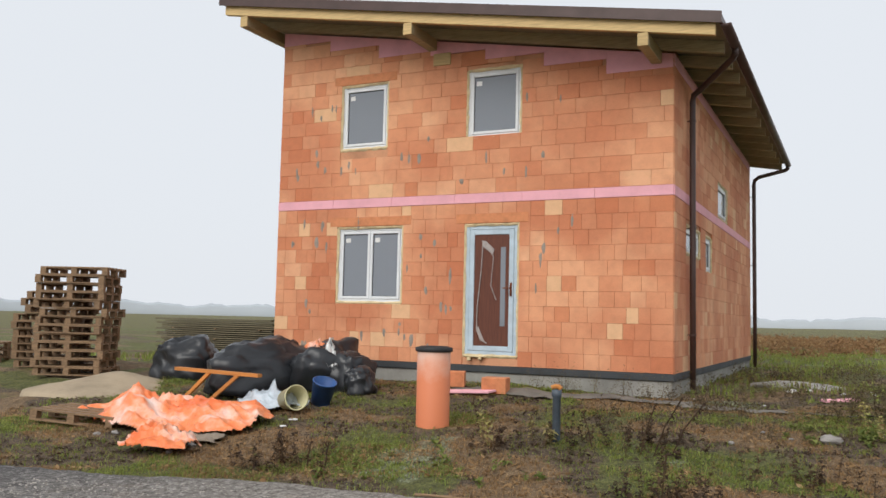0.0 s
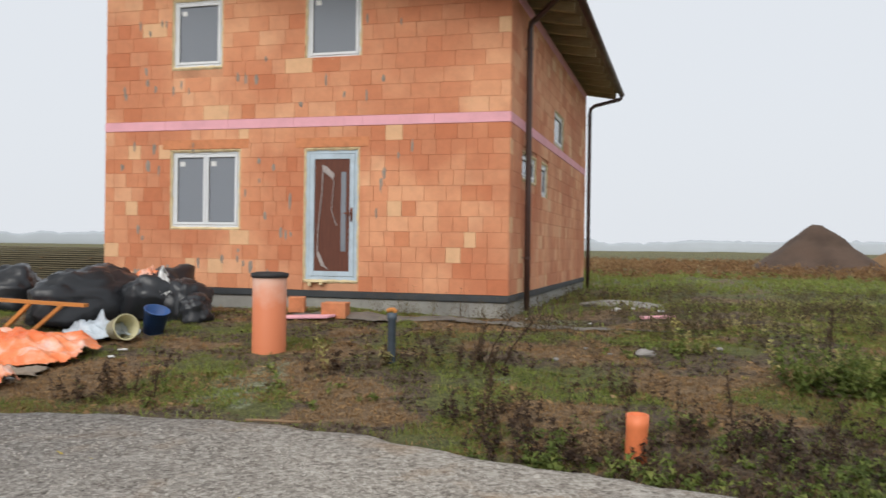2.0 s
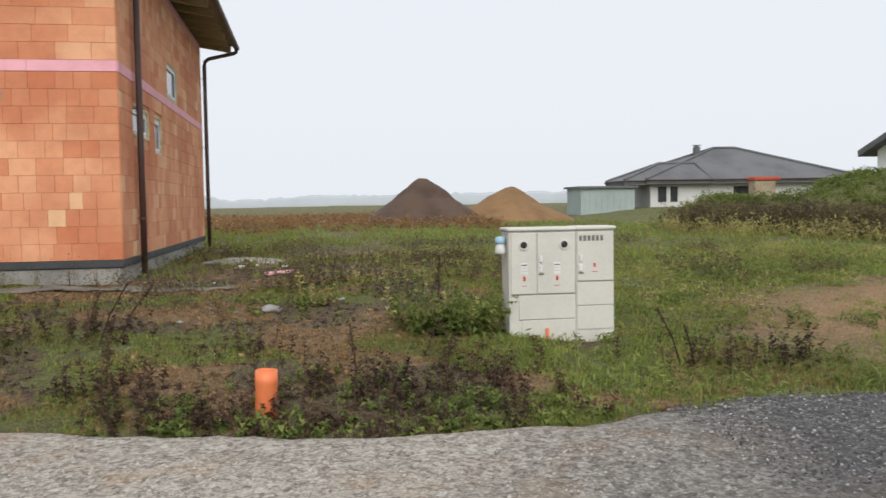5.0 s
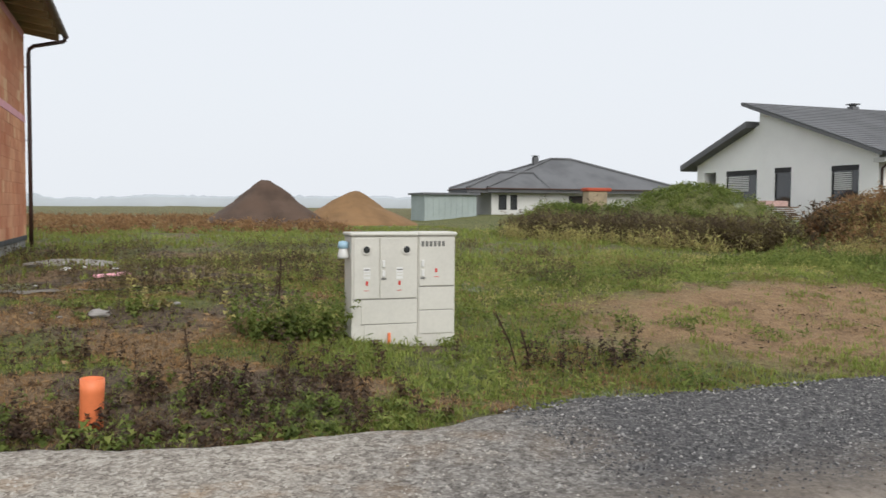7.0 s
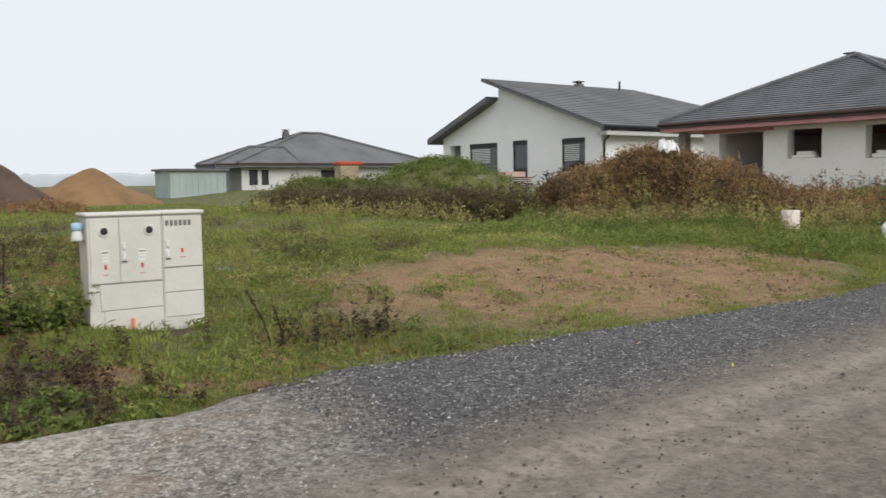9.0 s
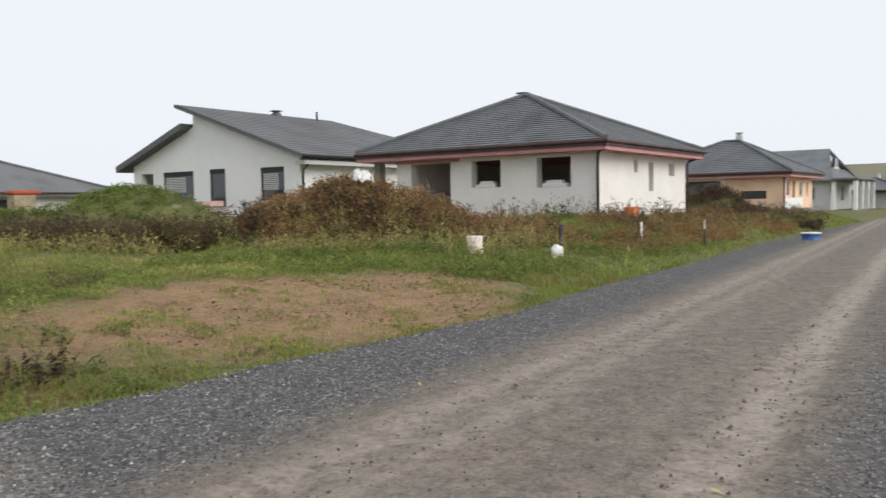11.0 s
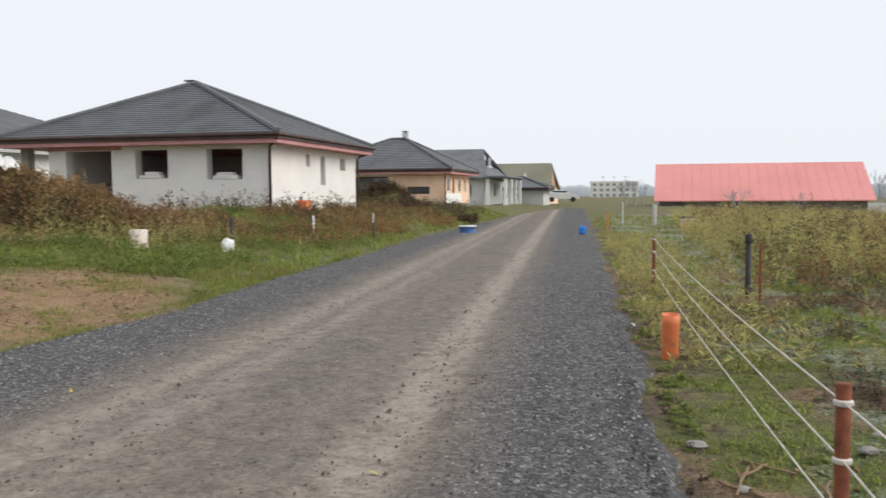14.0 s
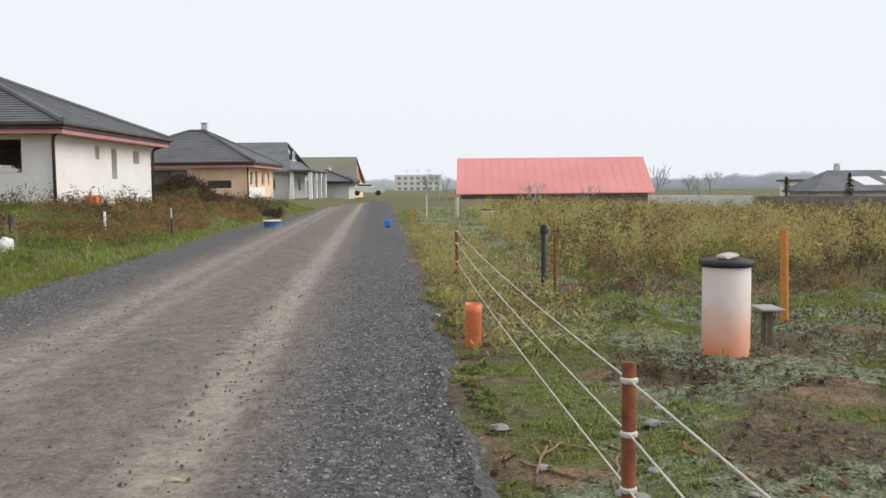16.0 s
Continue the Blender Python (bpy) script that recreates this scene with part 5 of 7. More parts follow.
def fence_and_roofs():
    f = thing("pale_panel_fence", (0, 0, 0), "low pale concrete panel fence far off", "fence")
    for k in range(6):
        y = -20.5 - 1.25 * k
        part("fence_panel", boxes(((90 - 1.6 * k, y - 1.72, -1.2), (90.12 - 1.6 * k, y, 0.42)), bevel=0.02), PLASTER, f)
    g = thing("brown_board_fence", (0, 0, 0), "long brown board fence far off", "fence")
    for k in range(22):
        y = -28.2 - 1.3 * k
        part("fence_panel", boxes(((80.5 - 0.9 * k, y - 1.72, -1.2), (80.62 - 0.9 * k, y, 0.36 + 0.02 * (k % 3))), bevel=0.02), FADED_FENCE, g)
    h = thing("brown_roofed_house", (0, 0, 0), "low house with brown roof and bright skylights", "house")
    part("wall", boxes(((92, -50, -1.2), (100, -39, 0.9))), PLASTER, h)
    bm = bmesh.new()
    roof_face(bm, [(91.5, -51, 0.7), (91.5, -38.3, 0.7), (96, -41.5, 2.9), (96, -47.5, 2.9)], 0.15)
    roof_face(bm, [(91.5, -38.3, 0.7), (100.5, -38.3, 0.7), (96, -41.5, 2.9)], 0.15)
    bmesh.ops.recalc_face_normals(bm, faces=bm.faces)
    part("roof", bm, ROOF_TAUPE, h, "brown-grey hipped roof")
    for y in (-44.0, -47.4):
        bm = bmesh.new()
        roof_face(bm, [(92.6, y - 2.2, 1.30), (92.6, y, 1.30), (94.4, y + 0.9, 2.2), (94.4, y - 1.3, 2.2)], 0.06)
        part("skylight", bm, WHITE_PLASTIC, h, "bright white roof panel")
    chimney(h, 96.5, -42.8, 2.6, 3.5, 0.25, PLASTER)
    h = thing("far_white_house", (0, 0, 0), "far white house behind the fence", "house")
    part("wall", boxes(((110, -48.6, -1.2), (118, -44.8, 1.75))), WHITE_PLASTER, h)
    part("roof", boxes(((109.5, -49.0, 1.76), (118.5, -44.4, 2.05)), bevel=0.08), ROOF_TAUPE, h)


white_house()
gable_house()
orange_house()
porch_house()
garage()
olive_barn()
red_barn()
grey_bungalow()
flats()
fence_and_roofs()


# ---- heaps of soil, far woods ----
def heap(name, x, y, z, r, h, material, label):
    bm = bmesh.new()
    n, m = 48, 16
    rings = []
    for j in range(m + 1):
        u = j / m
        ring = []
        for k in range(n):
            t = 2 * math.pi * k / n
            wob = 1 + 0.10 * noise.noise(Vector((math.cos(t) * 1.5, math.sin(t) * 1.5, x))) + 0.04 * noise.noise(Vector((math.cos(t) * 5, math.sin(t) * 5, j * 0.4)))
            rr = r * u * wob
            zz = h * (1.10 - math.sqrt(u * u * 1.15 + 0.012)) * (1 - 0.22 * math.sin(math.pi * u) * u)
            zz += 0.10 * h * (1 - u) * noise.noise(Vector((rr * math.cos(t) * 0.8, rr * math.sin(t) * 0.8, x))) + 0.03 * h * noise.noise(Vector((rr * math.cos(t) * 2.6, rr * math.sin(t) * 2.6, 3)))
            zz = max(zz, 0.0) - 0.3 * (j == m)
            ring.append(bm.verts.new((x + rr * math.cos(t), y + rr * math.sin(t), z + zz)))
        rings.append(ring)
    for a, b in zip(rings[1:], rings[2:]):
        for k in range(n):
            bm.faces.new((a[k], b[k], b[(k + 1) % n], a[(k + 1) % n]))
    bm.faces.new(rings[1])
    for v in rings[0]:
        bm.verts.remove(v)
    return tagged(part(name, bm, material, None, "", True), label, "heap", "heaps of soil")


heap("dark_earth_mound", 7.4, 50, 0.35, 3.7, 2.75, BROWN_SOIL, "conical heap of dark brown topsoil in the field")
heap("yellow_earth_mound", 12.7, 50.5, 0.35, 4.1, 2.05, YELLOW_SOIL, "broad heap of yellowish brown subsoil in the field")


def far_ridge(name, arc, r, h, seed, label):
    """A far belt of woods, mist put into its pale colour: a low rampart with an uneven crest."""
    bm = bmesh.new()
    n = 420
    rows = []
    for k in range(n + 1):
        t = radians(arc[0] + (arc[1] - arc[0]) * k / n)
        top = h * (0.62 + 0.30 * noise.noise(Vector((t * 9, 1, seed))) + 0.16 * noise.noise(Vector((t * 40, 5, seed))) + 0.10 * noise.noise(Vector((t * 160, 7, seed))))
        rows.append([bm.verts.new((r * q * math.sin(t), r * q * math.cos(t), z)) for q, z in ((1.0, -2.0), (1.0, max(0.5, top * 0.8)), (1.012, max(0.8, top)), (1.06, -2.0))])
    for p, q in zip(rows, rows[1:]):
        for j in range(3):
            bm.faces.new((p[j], q[j], q[j + 1], p[j + 1]))
    return tagged(part(name, bm, HAZE_PAINT, None, "", True), label, "woods", kind="structure")


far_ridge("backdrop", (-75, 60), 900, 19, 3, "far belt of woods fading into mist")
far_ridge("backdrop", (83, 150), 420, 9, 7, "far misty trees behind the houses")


def bare_tree(x, y, z, h, seed):
    """A leafless tree: a tapered trunk that forks into ever thinner limbs."""
    r = random.Random(seed)
    t = thing("bare_tree", (x, y, z), "leafless tree seen pale through the mist", "tree", "bare trees")
    trunk, crown = bmesh.new(), bmesh.new()

    def limb(bm, p, d, length, rad, level):
        q = p + d * length
        tube(bm, [p, p.lerp(q, 0.5) + Vector((r.uniform(-1, 1), r.uniform(-1, 1), 0)) * length * 0.06, q], rad, 5)
        if level < 4:
            for _ in range(3):
                e = (d + Vector((r.uniform(-0.8, 0.8), r.uniform(-0.8, 0.8), r.uniform(-0.1, 0.5)))).normalized()
                limb(crown, q if r.random() < 0.6 else p.lerp(q, 0.75), e, length * r.uniform(0.55, 0.8), rad * 0.6, level + 1)

    limb(trunk, Vector((0, 0, -0.3)), Vector((r.uniform(-0.05, 0.05), r.uniform(-0.05, 0.05), 1)).normalized(), h * 0.36, h * 0.022, 0)
    # bark far too pale for wood: mist is painted into its colour
    bark = bpy.data.materials.get("haze_painted_bark") or worn("haze_painted_bark", (0.38, 0.38, 0.385), 0.95, 0.2)
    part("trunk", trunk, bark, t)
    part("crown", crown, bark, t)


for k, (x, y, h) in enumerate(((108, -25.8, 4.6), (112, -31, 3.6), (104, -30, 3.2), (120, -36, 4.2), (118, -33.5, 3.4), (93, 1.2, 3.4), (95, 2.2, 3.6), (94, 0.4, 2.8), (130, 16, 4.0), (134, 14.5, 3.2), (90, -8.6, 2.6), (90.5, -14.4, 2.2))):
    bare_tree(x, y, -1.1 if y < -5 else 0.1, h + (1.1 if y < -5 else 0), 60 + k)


def spruce(x, y, z, h, seed):
    r = random.Random(seed)
    t = thing("spruce_tree", (x, y, z), "small dark spruce behind the fence", "tree", "spruces")
    part("trunk", lathe(bmesh.new(), [(0.09, -0.2), (0.05, h * 0.6), (0.01, h)], 8), DARK_WOOD, t)
    bm = bmesh.new()
    for k in range(260):
        u = r.random()
        a, w = r.uniform(0, 6.283), (1 - u) * h * 0.26 + 0.05
        c = Vector((math.cos(a) * w * r.uniform(0.3, 1), math.sin(a) * w * r.uniform(0.3, 1), h * (0.12 + 0.86 * u)))
        e, f = Vector((math.cos(a), math.sin(a), -0.4)) * 0.22, Vector((-math.sin(a), math.cos(a), 0)) * 0.09
        bm.faces.new([bm.verts.new(p) for p in (c - e, c + f, c + e, c - f)])
    part("crown", bm, DARK_WEED, t)


spruce(84, -32.4, -1.2, 3.4, 1)
spruce(80, -36.6, -1.2, 3.7, 2)


# ---- things on the ground ----
def on(x, y, dz=0.0):
    return (x, y, height(x, y) + dz)


def shaft(x, y, z, r, h, label, stone=False, cap=True, material=None):
    """An inspection shaft of plastic pipe with a rubber rim and a lid."""
    s = thing("inspection_shaft", (x, y, z), label, "inspection shaft", "shafts")
    part("tube", lathe(bmesh.new(), [(r, -0.15), (r, h - 0.03), (r - 0.012, h - 0.01), (r - 0.02, h - 0.03)], 36), material or FADED_PIPE, s, "bleached orange plastic tube", True)
    if cap:
        part("rim", lathe(bmesh.new(), [(r + 0.012, h - 0.055), (r + 0.024, h - 0.045), (r + 0.024, h - 0.004), (r - 0.02, h + 0.004)], 36), DARK, s, "black rubber rim", True)
        part("lid", lathe(bmesh.new(), [(0, h + 0.012), (r - 0.04, h + 0.012), (r - 0.018, h + 0.004)], 36), DARK, s, "black lid")
    if stone:
        st = rock("capstone", (x - 0.02, y, z + h + 0.035), (0.14, 0.09, 0.030), 3, worn("pale_flat_stone", (0.52, 0.47, 0.40), 0.9, 0.25, 20, 6, 0.01))
        tagged(st, "flat pale stone weighing down the shaft lid", "stone")
    return s


def rock(name, at, size, seed, material=None):
    bm = bmesh.new()
    bmesh.ops.create_icosphere(bm, subdivisions=2, radius=1.0)
    for v in bm.verts:
        n = 1 + 0.35 * noise.noise(v.co * 1.3 + Vector((seed * 3.1, 0, 0)))
        v.co = Vector((v.co.x * size[0] * n, v.co.y * size[1] * n, v.co.z * size[2] * n))
    ob = part(name, bm, material or STONE)
    ob.matrix_basis = pose(*at, 0, 0, seed * 47)
    return ob


def stub_pipe(x, y, z, r, h, lean, label):
    p = thing("drain_pipe_stub", (x, y, z), label, "pipe", "orange pipe stubs")
    p.matrix_basis = pose(x, y, z, lean[0], lean[1], 0)
    part("tube", lathe(bmesh.new(), [(r, -0.2), (r, h - 0.1), (r + 0.002, h - 0.09), (r + 0.002, h), (r - 0.006, h), (r - 0.006, 0.0)], 28), ORANGE_PIPE, p, "", True)
    part("print_mark", boxes(((-0.03, -r - 0.003, 0.14), (0.0, -r + 0.002, 0.148))), DARK, p)


shaft(-4.03, 9.45, height(-4.03, 9.45) - 0.02, 0.20, 0.96, "dull orange plastic shaft with a black lid before the house", material=ORANGE_SHAFT)
shaft(8.35, -2.36, height(8.35, -2.36) - 0.02, 0.205, 0.84, "pale pink plastic shaft with a stone on its lid", True)
shaft(18.2, 11.3, height(18.2, 11.3) - 0.06, 0.20, 0.50, "short faded pink plastic shaft among the weeds", cap=False, material=PINK_SHAFT)
shaft(38.1, -1.6, height(38.1, -1.6), 0.28, 0.55, "far pale plastic shaft beside the track")
stub_pipe(0.38, 6.66, height(0.38, 6.66) - 0.06, 0.08, 0.40, (2, 2), "short orange drain pipe standing at the track's rim")
stub_pipe(9.2, -0.16, height(9.2, -0.16) - 0.03, 0.08, 0.46, (0, -5), "leaning orange drain pipe beside the rope fence")

bp = thing("water_riser", on(-2.45, 9.33), "dark blue-grey riser pipe with a brass tap", "pipe")
part("pipe", lathe(bmesh.new(), [(0.045, -0.1), (0.045, 0.48), (0.055, 0.49), (0.055, 0.56), (0.0, 0.57)], 16), GREY_PIPE, bp, "", True)
part("tap", tube(bmesh.new(), [(-0.055, 0, 0.585), (-0.02, 0, 0.60), (0.02, 0, 0.60), (0.05, 0, 0.575)], 0.026, 8), LATH, bp, "orange-brown tap")


def cabinet():
    """The electricity cabinet: a wide unit with two meter doors beside a narrow one."""
    x, y = 2.72, 8.75
    z = height(x + 0.5, y) - 0.04
    c = thing("electricity_cabinet", (x, y, z), "pale grey plastic electricity cabinet in two joined units", "electrical cabinet")
    H, d = 1.19, 0.32

    def body(name, x0, x1, top, cut):
        bm = bmesh.new()
        pts = [(x0 + cut, 0.0), (x1, 0.0), (x1, top), (x0, top), (x0, 0.13 if cut else 0.0)]
        f = [bm.verts.new((a, 0, b)) for a, b in pts]
        g = [bm.verts.new((a, d, b)) for a, b in pts]
        bm.faces.new(f)
        bm.faces.new(g[::-1])
        for i in range(len(f)):
            bm.faces.new((f[i], g[i], g[(i + 1) % len(f)], f[(i + 1) % len(f)]))
        bmesh.ops.recalc_face_normals(bm, faces=bm.faces)
        bmesh.ops.bevel(bm, geom=bm.edges[:], offset=0.006, segments=2, affect="EDGES")
        return part(name, bm, CABINET, c)

    wide, slim = body("wide_unit", 0, 0.70, H - 0.03, 0.12), body("narrow_unit", 0.703, 1.11, H - 0.03, 0.0)
    part("top_cover", boxes(((-0.02, -0.025, H - 0.032), (0.70, d + 0.02, H + 0.006)), bevel=0.012), CABINET, wide, "overhanging top cover")
    part("top_cover", boxes(((0.70, -0.025, H - 0.03), (1.13, d + 0.02, H + 0.01)), bevel=0.012), CABINET, slim)
    for u, a, b, lo, hi in ((wide, 0.02, 0.285, 0.52, 1.14), (wide, 0.295, 0.69, 0.52, 1.14), (slim, 0.715, 1.095, 0.64, 1.14)):
        dr = part("door", boxes(((a, -0.014, lo), (b, -0.001, hi)), bevel=0.004), CABINET, u, "flush cabinet door")
        hx = a + 0.02 if a > 0.2 else b - 0.03
        for k in range(2 if a > 0.2 else 0):
            part("latch", boxes(((hx, -0.03, hi - 0.30 - 0.10 * k), (hx + 0.03, -0.0145, hi - 0.23 - 0.10 * k)), bevel=0.004), WHITE_PLASTIC, dr)
        if a > 0.2:
            part("keyhole", boxes(((hx - 0.01, -0.022, hi - 0.425), (hx + 0.045, -0.0145, hi - 0.412))), SEAM, dr)
    for a, b, lo, hi, u in ((0.10, 0.69, 0.26, 0.505, wide), (0.13, 0.69, 0.02, 0.25, wide), (0.715, 1.095, 0.39, 0.625, slim), (0.715, 1.095, 0.14, 0.38, slim)):
        part("panel", boxes(((a, -0.010, lo), (b, -0.001, hi)), bevel=0.003), CABINET, u, "plain lower panel")
    for a, b, zz, u in ((0.02, 0.69, 0.5125, wide), (0.10, 0.69, 0.255, wide), (0.715, 1.1, 0.6325, slim), (0.715, 1.1, 0.385, slim)):
        part("seam", boxes(((a, -0.0035, zz - 0.006), (b, -0.0012, zz + 0.006))), SEAM_LINE, u)
    for a in (0.15, 0.575):
        m = Matrix.Translation((a, -0.014, 1.02)) @ Matrix.Rotation(radians(90), 4, "X")
        w = part("meter_window", lathe(bmesh.new(), [(0.052, 0.0), (0.052, 0.012), (0.036, 0.014), (0.034, 0.004), (0.0, 0.004)], 28, m), CABINET, wide, "round meter window")
        part("glass", lathe(bmesh.new(), [(0.035, 0.008), (0.0, 0.009)], 28, m), DARK_PANE, w, "dark glass")
    red = worn("red_print", (0.60, 0.06, 0.05), 0.7, 0.2)
    for a in (0.155, 0.50):
        part("notice", boxes(((a - 0.035, -0.0165, 0.72), (a + 0.035, -0.0145, 0.84))), WHITE_PLASTIC, wide, "white notice")
        for k in range(3):
            part("print_bar", boxes(((a - 0.03, -0.018, 0.81 - 0.03 * k), (a + 0.03, -0.0167, 0.822 - 0.03 * k))), SEAM if k < 1 else CABINET, wide)
        part("warning_mark", boxes(((a - 0.012, -0.0165, 0.655), (a + 0.012, -0.0145, 0.70)), ((a - 0.025, -0.0165, 0.60), (a + 0.025, -0.0145, 0.606))), red, wide)
    part("warning_mark", boxes(((0.885, -0.0165, 0.78), (0.91, -0.0145, 0.82)), ((0.87, -0.0165, 0.73), (0.93, -0.0145, 0.736))), red, slim)
    for k in range(6):
        part("number_bar", boxes(((0.735 + 0.045 * k, -0.0165, 1.05), (0.765 + 0.045 * k, -0.0145, 1.105))), SEAM, slim, "dark painted mark" if k == 0 else "")
    part("ground_peg", boxes(((0.37, -0.05, -0.05), (0.40, -0.03, 0.17)), bevel=0.003), ORANGE_PIPE, c, "orange marker peg")
    b = thing("blue_white_bottle", (x - 0.06, y + 0.12, z), "blue and white plastic can hooked to the cabinet", "can")
    part("can", lathe(bmesh.new(), [(0.0, 0.93), (0.055, 0.93), (0.06, 0.95), (0.05, 1.0), (0.04, 1.03)], 16), WHITE_PLASTIC, b, "", True)
    part("cover", lathe(bmesh.new(), [(0.042, 1.03), (0.055, 1.04), (0.05, 1.10), (0.0, 1.11)], 16), worn("pale_blue_plastic", (0.36, 0.55, 0.68), 0.5, 0.15), b, "light blue cover", True)


cabinet()


# ---- the rope fence and the posts south of the track ----
def rod(name, x, y, r, h, material, label, category, lean=(0, 0), dz=0.0, flat=False):
    t = thing(name, on(x, y, dz), label, category)
    t.matrix_basis = pose(*on(x, y, dz), lean[0], lean[1], 20)
    if flat:
        part("board", boxes(((-r, -r * 0.35, -0.2), (r, r * 0.35, h)), bevel=0.004), material, t)
    else:
        part("bar", lathe(bmesh.new(), [(r, -0.2), (r, h - 0.004), (r * 0.8, h), (0, h)], 12), material, t, "", True)
    return t


POSTS = ((4.10, -0.62), (14.9, -0.05))
TIES = ((0.78, 0.57, 0.35), (0.80, 0.60, 0.30))        # heights of the three cords at either rod
for (x, y), top, ties in zip(POSTS, (0.85, 0.83), TIES):
    foot = height(x, y)
    p = rod("rusty_post", x, y, 0.027, top - foot, RUST, "rusty steel rod that carries three cords", "post")
    tagged(p, group="rope fence posts")
    for z in ties:
        h = z - foot
        part("cord_knot", lathe(bmesh.new(), [(0.027, h - 0.013), (0.034, h - 0.007), (0.035, h + 0.006), (0.027, h + 0.012)], 12), ROPE, p, "pale cord wound round the rod")
for z0, z1, z2 in zip(*TIES, (0.79, 0.46, 0.34)):
    a, b, d = Vector((*POSTS[0], z0)), Vector((*POSTS[1], z1)), Vector((-0.6, -0.88, z2))
    pts = [d.lerp(a, t) for t in (0, 0.25, 0.5, 0.75)] + [a.lerp(b, t) - Vector((0, 0, 0.05 * 4 * t * (1 - t))) for t in [i / 24 for i in range(25)]]
    tagged(part("fence_cord", tube(bmesh.new(), pts, 0.0045, 6), ROPE, None, "", True), "pale twisted cord stretched between rusty rods", "cord", "rope fence cords")

rod("orange_lath_post", 10.2, -3.6, 0.05, 1.02, LATH, "upright orange-stained wooden stake", "post", (0, 2), flat=True)
bt = thing("small_bench", on(8.95, -2.95), "small grey board on two dark legs", "stand")
part("board", boxes(((-0.16, -0.11, 0.335), (0.20, 0.11, 0.358)), bevel=0.006), CONCRETE, bt)
for a in (-0.06, 0.10):
    part("leg", boxes(((a - 0.015, -0.02, -0.1), (a + 0.015, 0.02, 0.334))), DARK_WOOD, bt)
br = rod("black_riser", 14.2, -1.4, 0.04, 0.85, DARK, "black riser pipe with a capped top", "pipe")
part("cap", lathe(bmesh.new(), [(0.055, 0.80), (0.06, 0.84), (0.045, 0.93), (0.0, 0.95)], 12), DARK, br)
rod("thin_rusty_rod", 13.6, -1.5, 0.02, 0.86, RUST, "thin rusty rod in the grass", "post")
rod("pale_marker_post", 42.4, -0.3, 0.14, 1.0, PLASTER, "broad pale marker post beside the track", "post", flat=True)
rod("white_marker", 43.6, 1.2, 0.06, 1.1, WHITE_PLASTIC, "thin white marker stake", "post", flat=True)
rod("wooden_stake", 37.0, 1.65, 0.07, 0.75, LATH, "short orange wooden stake at the track", "post", flat=True)
rod("black_stake", 19.6, 9.7, 0.045, 0.75, DARK, "black plastic stake behind a white bag", "post")
rod("white_stake", 25.0, 9.8, 0.035, 0.55, WHITE_PLASTIC, "thin white stake in the weeds", "post")
sp = rod("sign_stake", 26.8, 8.5, 0.03, 0.55, DARK, "thin dark stake with a white tip", "post")
part("tip", boxes(((-0.05, -0.02, 0.551), (0.05, 0.02, 0.85)), bevel=0.01), WHITE_PLASTIC, sp)
cr = thing("orange_crate", on(28.6, 11.6, 0.0), "orange plastic crate on bricks", "crate")
part("body", boxes(((-0.2, -0.2, 0.05), (0.25, 0.2, 0.45)), bevel=0.03), ORANGE_PIPE, cr)


def reel():
    """A blue cable drum lying by the track."""
    t = thing("blue_drum", (33.8, 6.9, height(33.8, 6.9)), "blue plastic tub with a pale lid beside the track", "tub")
    part("tub", lathe(bmesh.new(), [(0.42, 0.0), (0.38, 0.05), (0.30, 0.16), (0.33, 0.30)], 24), BLUE_PLASTIC, t, "", True)
    part("lid", lathe(bmesh.new(), [(0.34, 0.30), (0.36, 0.32), (0.34, 0.35), (0.0, 0.36)], 24), WHITE_PLASTIC, t, "pale flat lid", True)
    b = thing("blue_canister", (32.6, 2.35, 0.05), "bright blue plastic canister at the track's rim", "canister")
    part("body", boxes(((-0.10, -0.12, 0.0), (0.10, 0.12, 0.27)), bevel=0.035), BRIGHT_BLUE, b)
    part("grip", boxes(((-0.025, -0.07, 0.271), (0.025, 0.07, 0.31)), bevel=0.012), BRIGHT_BLUE, b)


reel()


def car():
    c = thing("parked_car", (104, 9.9, 0.55), "small white car parked by the far houses", "car", turn=8)
    bm = bmesh.new()
    prof = [(-2.0, 0.35), (-2.05, 0.75), (-1.6, 0.92), (-0.9, 1.0), (-0.3, 1.42), (0.9, 1.45), (1.6, 1.05), (2.0, 0.95), (2.05, 0.4)]
    f = [bm.verts.new((0.8 if z < 1.1 else 0.62, x, z)) for x, z in prof]
    g = [bm.verts.new((-0.8 if z < 1.1 else -0.62, x, z)) for x, z in prof]
    bm.faces.new(f)
    bm.faces.new(g[::-1])
    for i in range(len(f)):
        bm.faces.new((f[i], g[i], g[(i + 1) % len(f)], f[(i + 1) % len(f)]))
    bmesh.ops.recalc_face_normals(bm, faces=bm.faces)
    part("body", bm, WHITE_PLASTIC, c, "white car body")
    for s in (-1, 1):
        part("side_window", boxes(((s * 0.70 - 0.03, -0.5, 1.05), (s * 0.70 + 0.06 * s, 1.2, 1.33))), DARK_PANE, c)
        for y in (-1.25, 1.25):
            m = Matrix.Translation((s * 0.72, y, 0.3)) @ Matrix.Rotation(radians(90), 4, "Y")
            w = part("wheel", lathe(bmesh.new(), [(0.0, -0.1), (0.3, -0.1), (0.31, 0.0), (0.3, 0.1), (0.0, 0.1)], 18, m), DARK, c)


car()


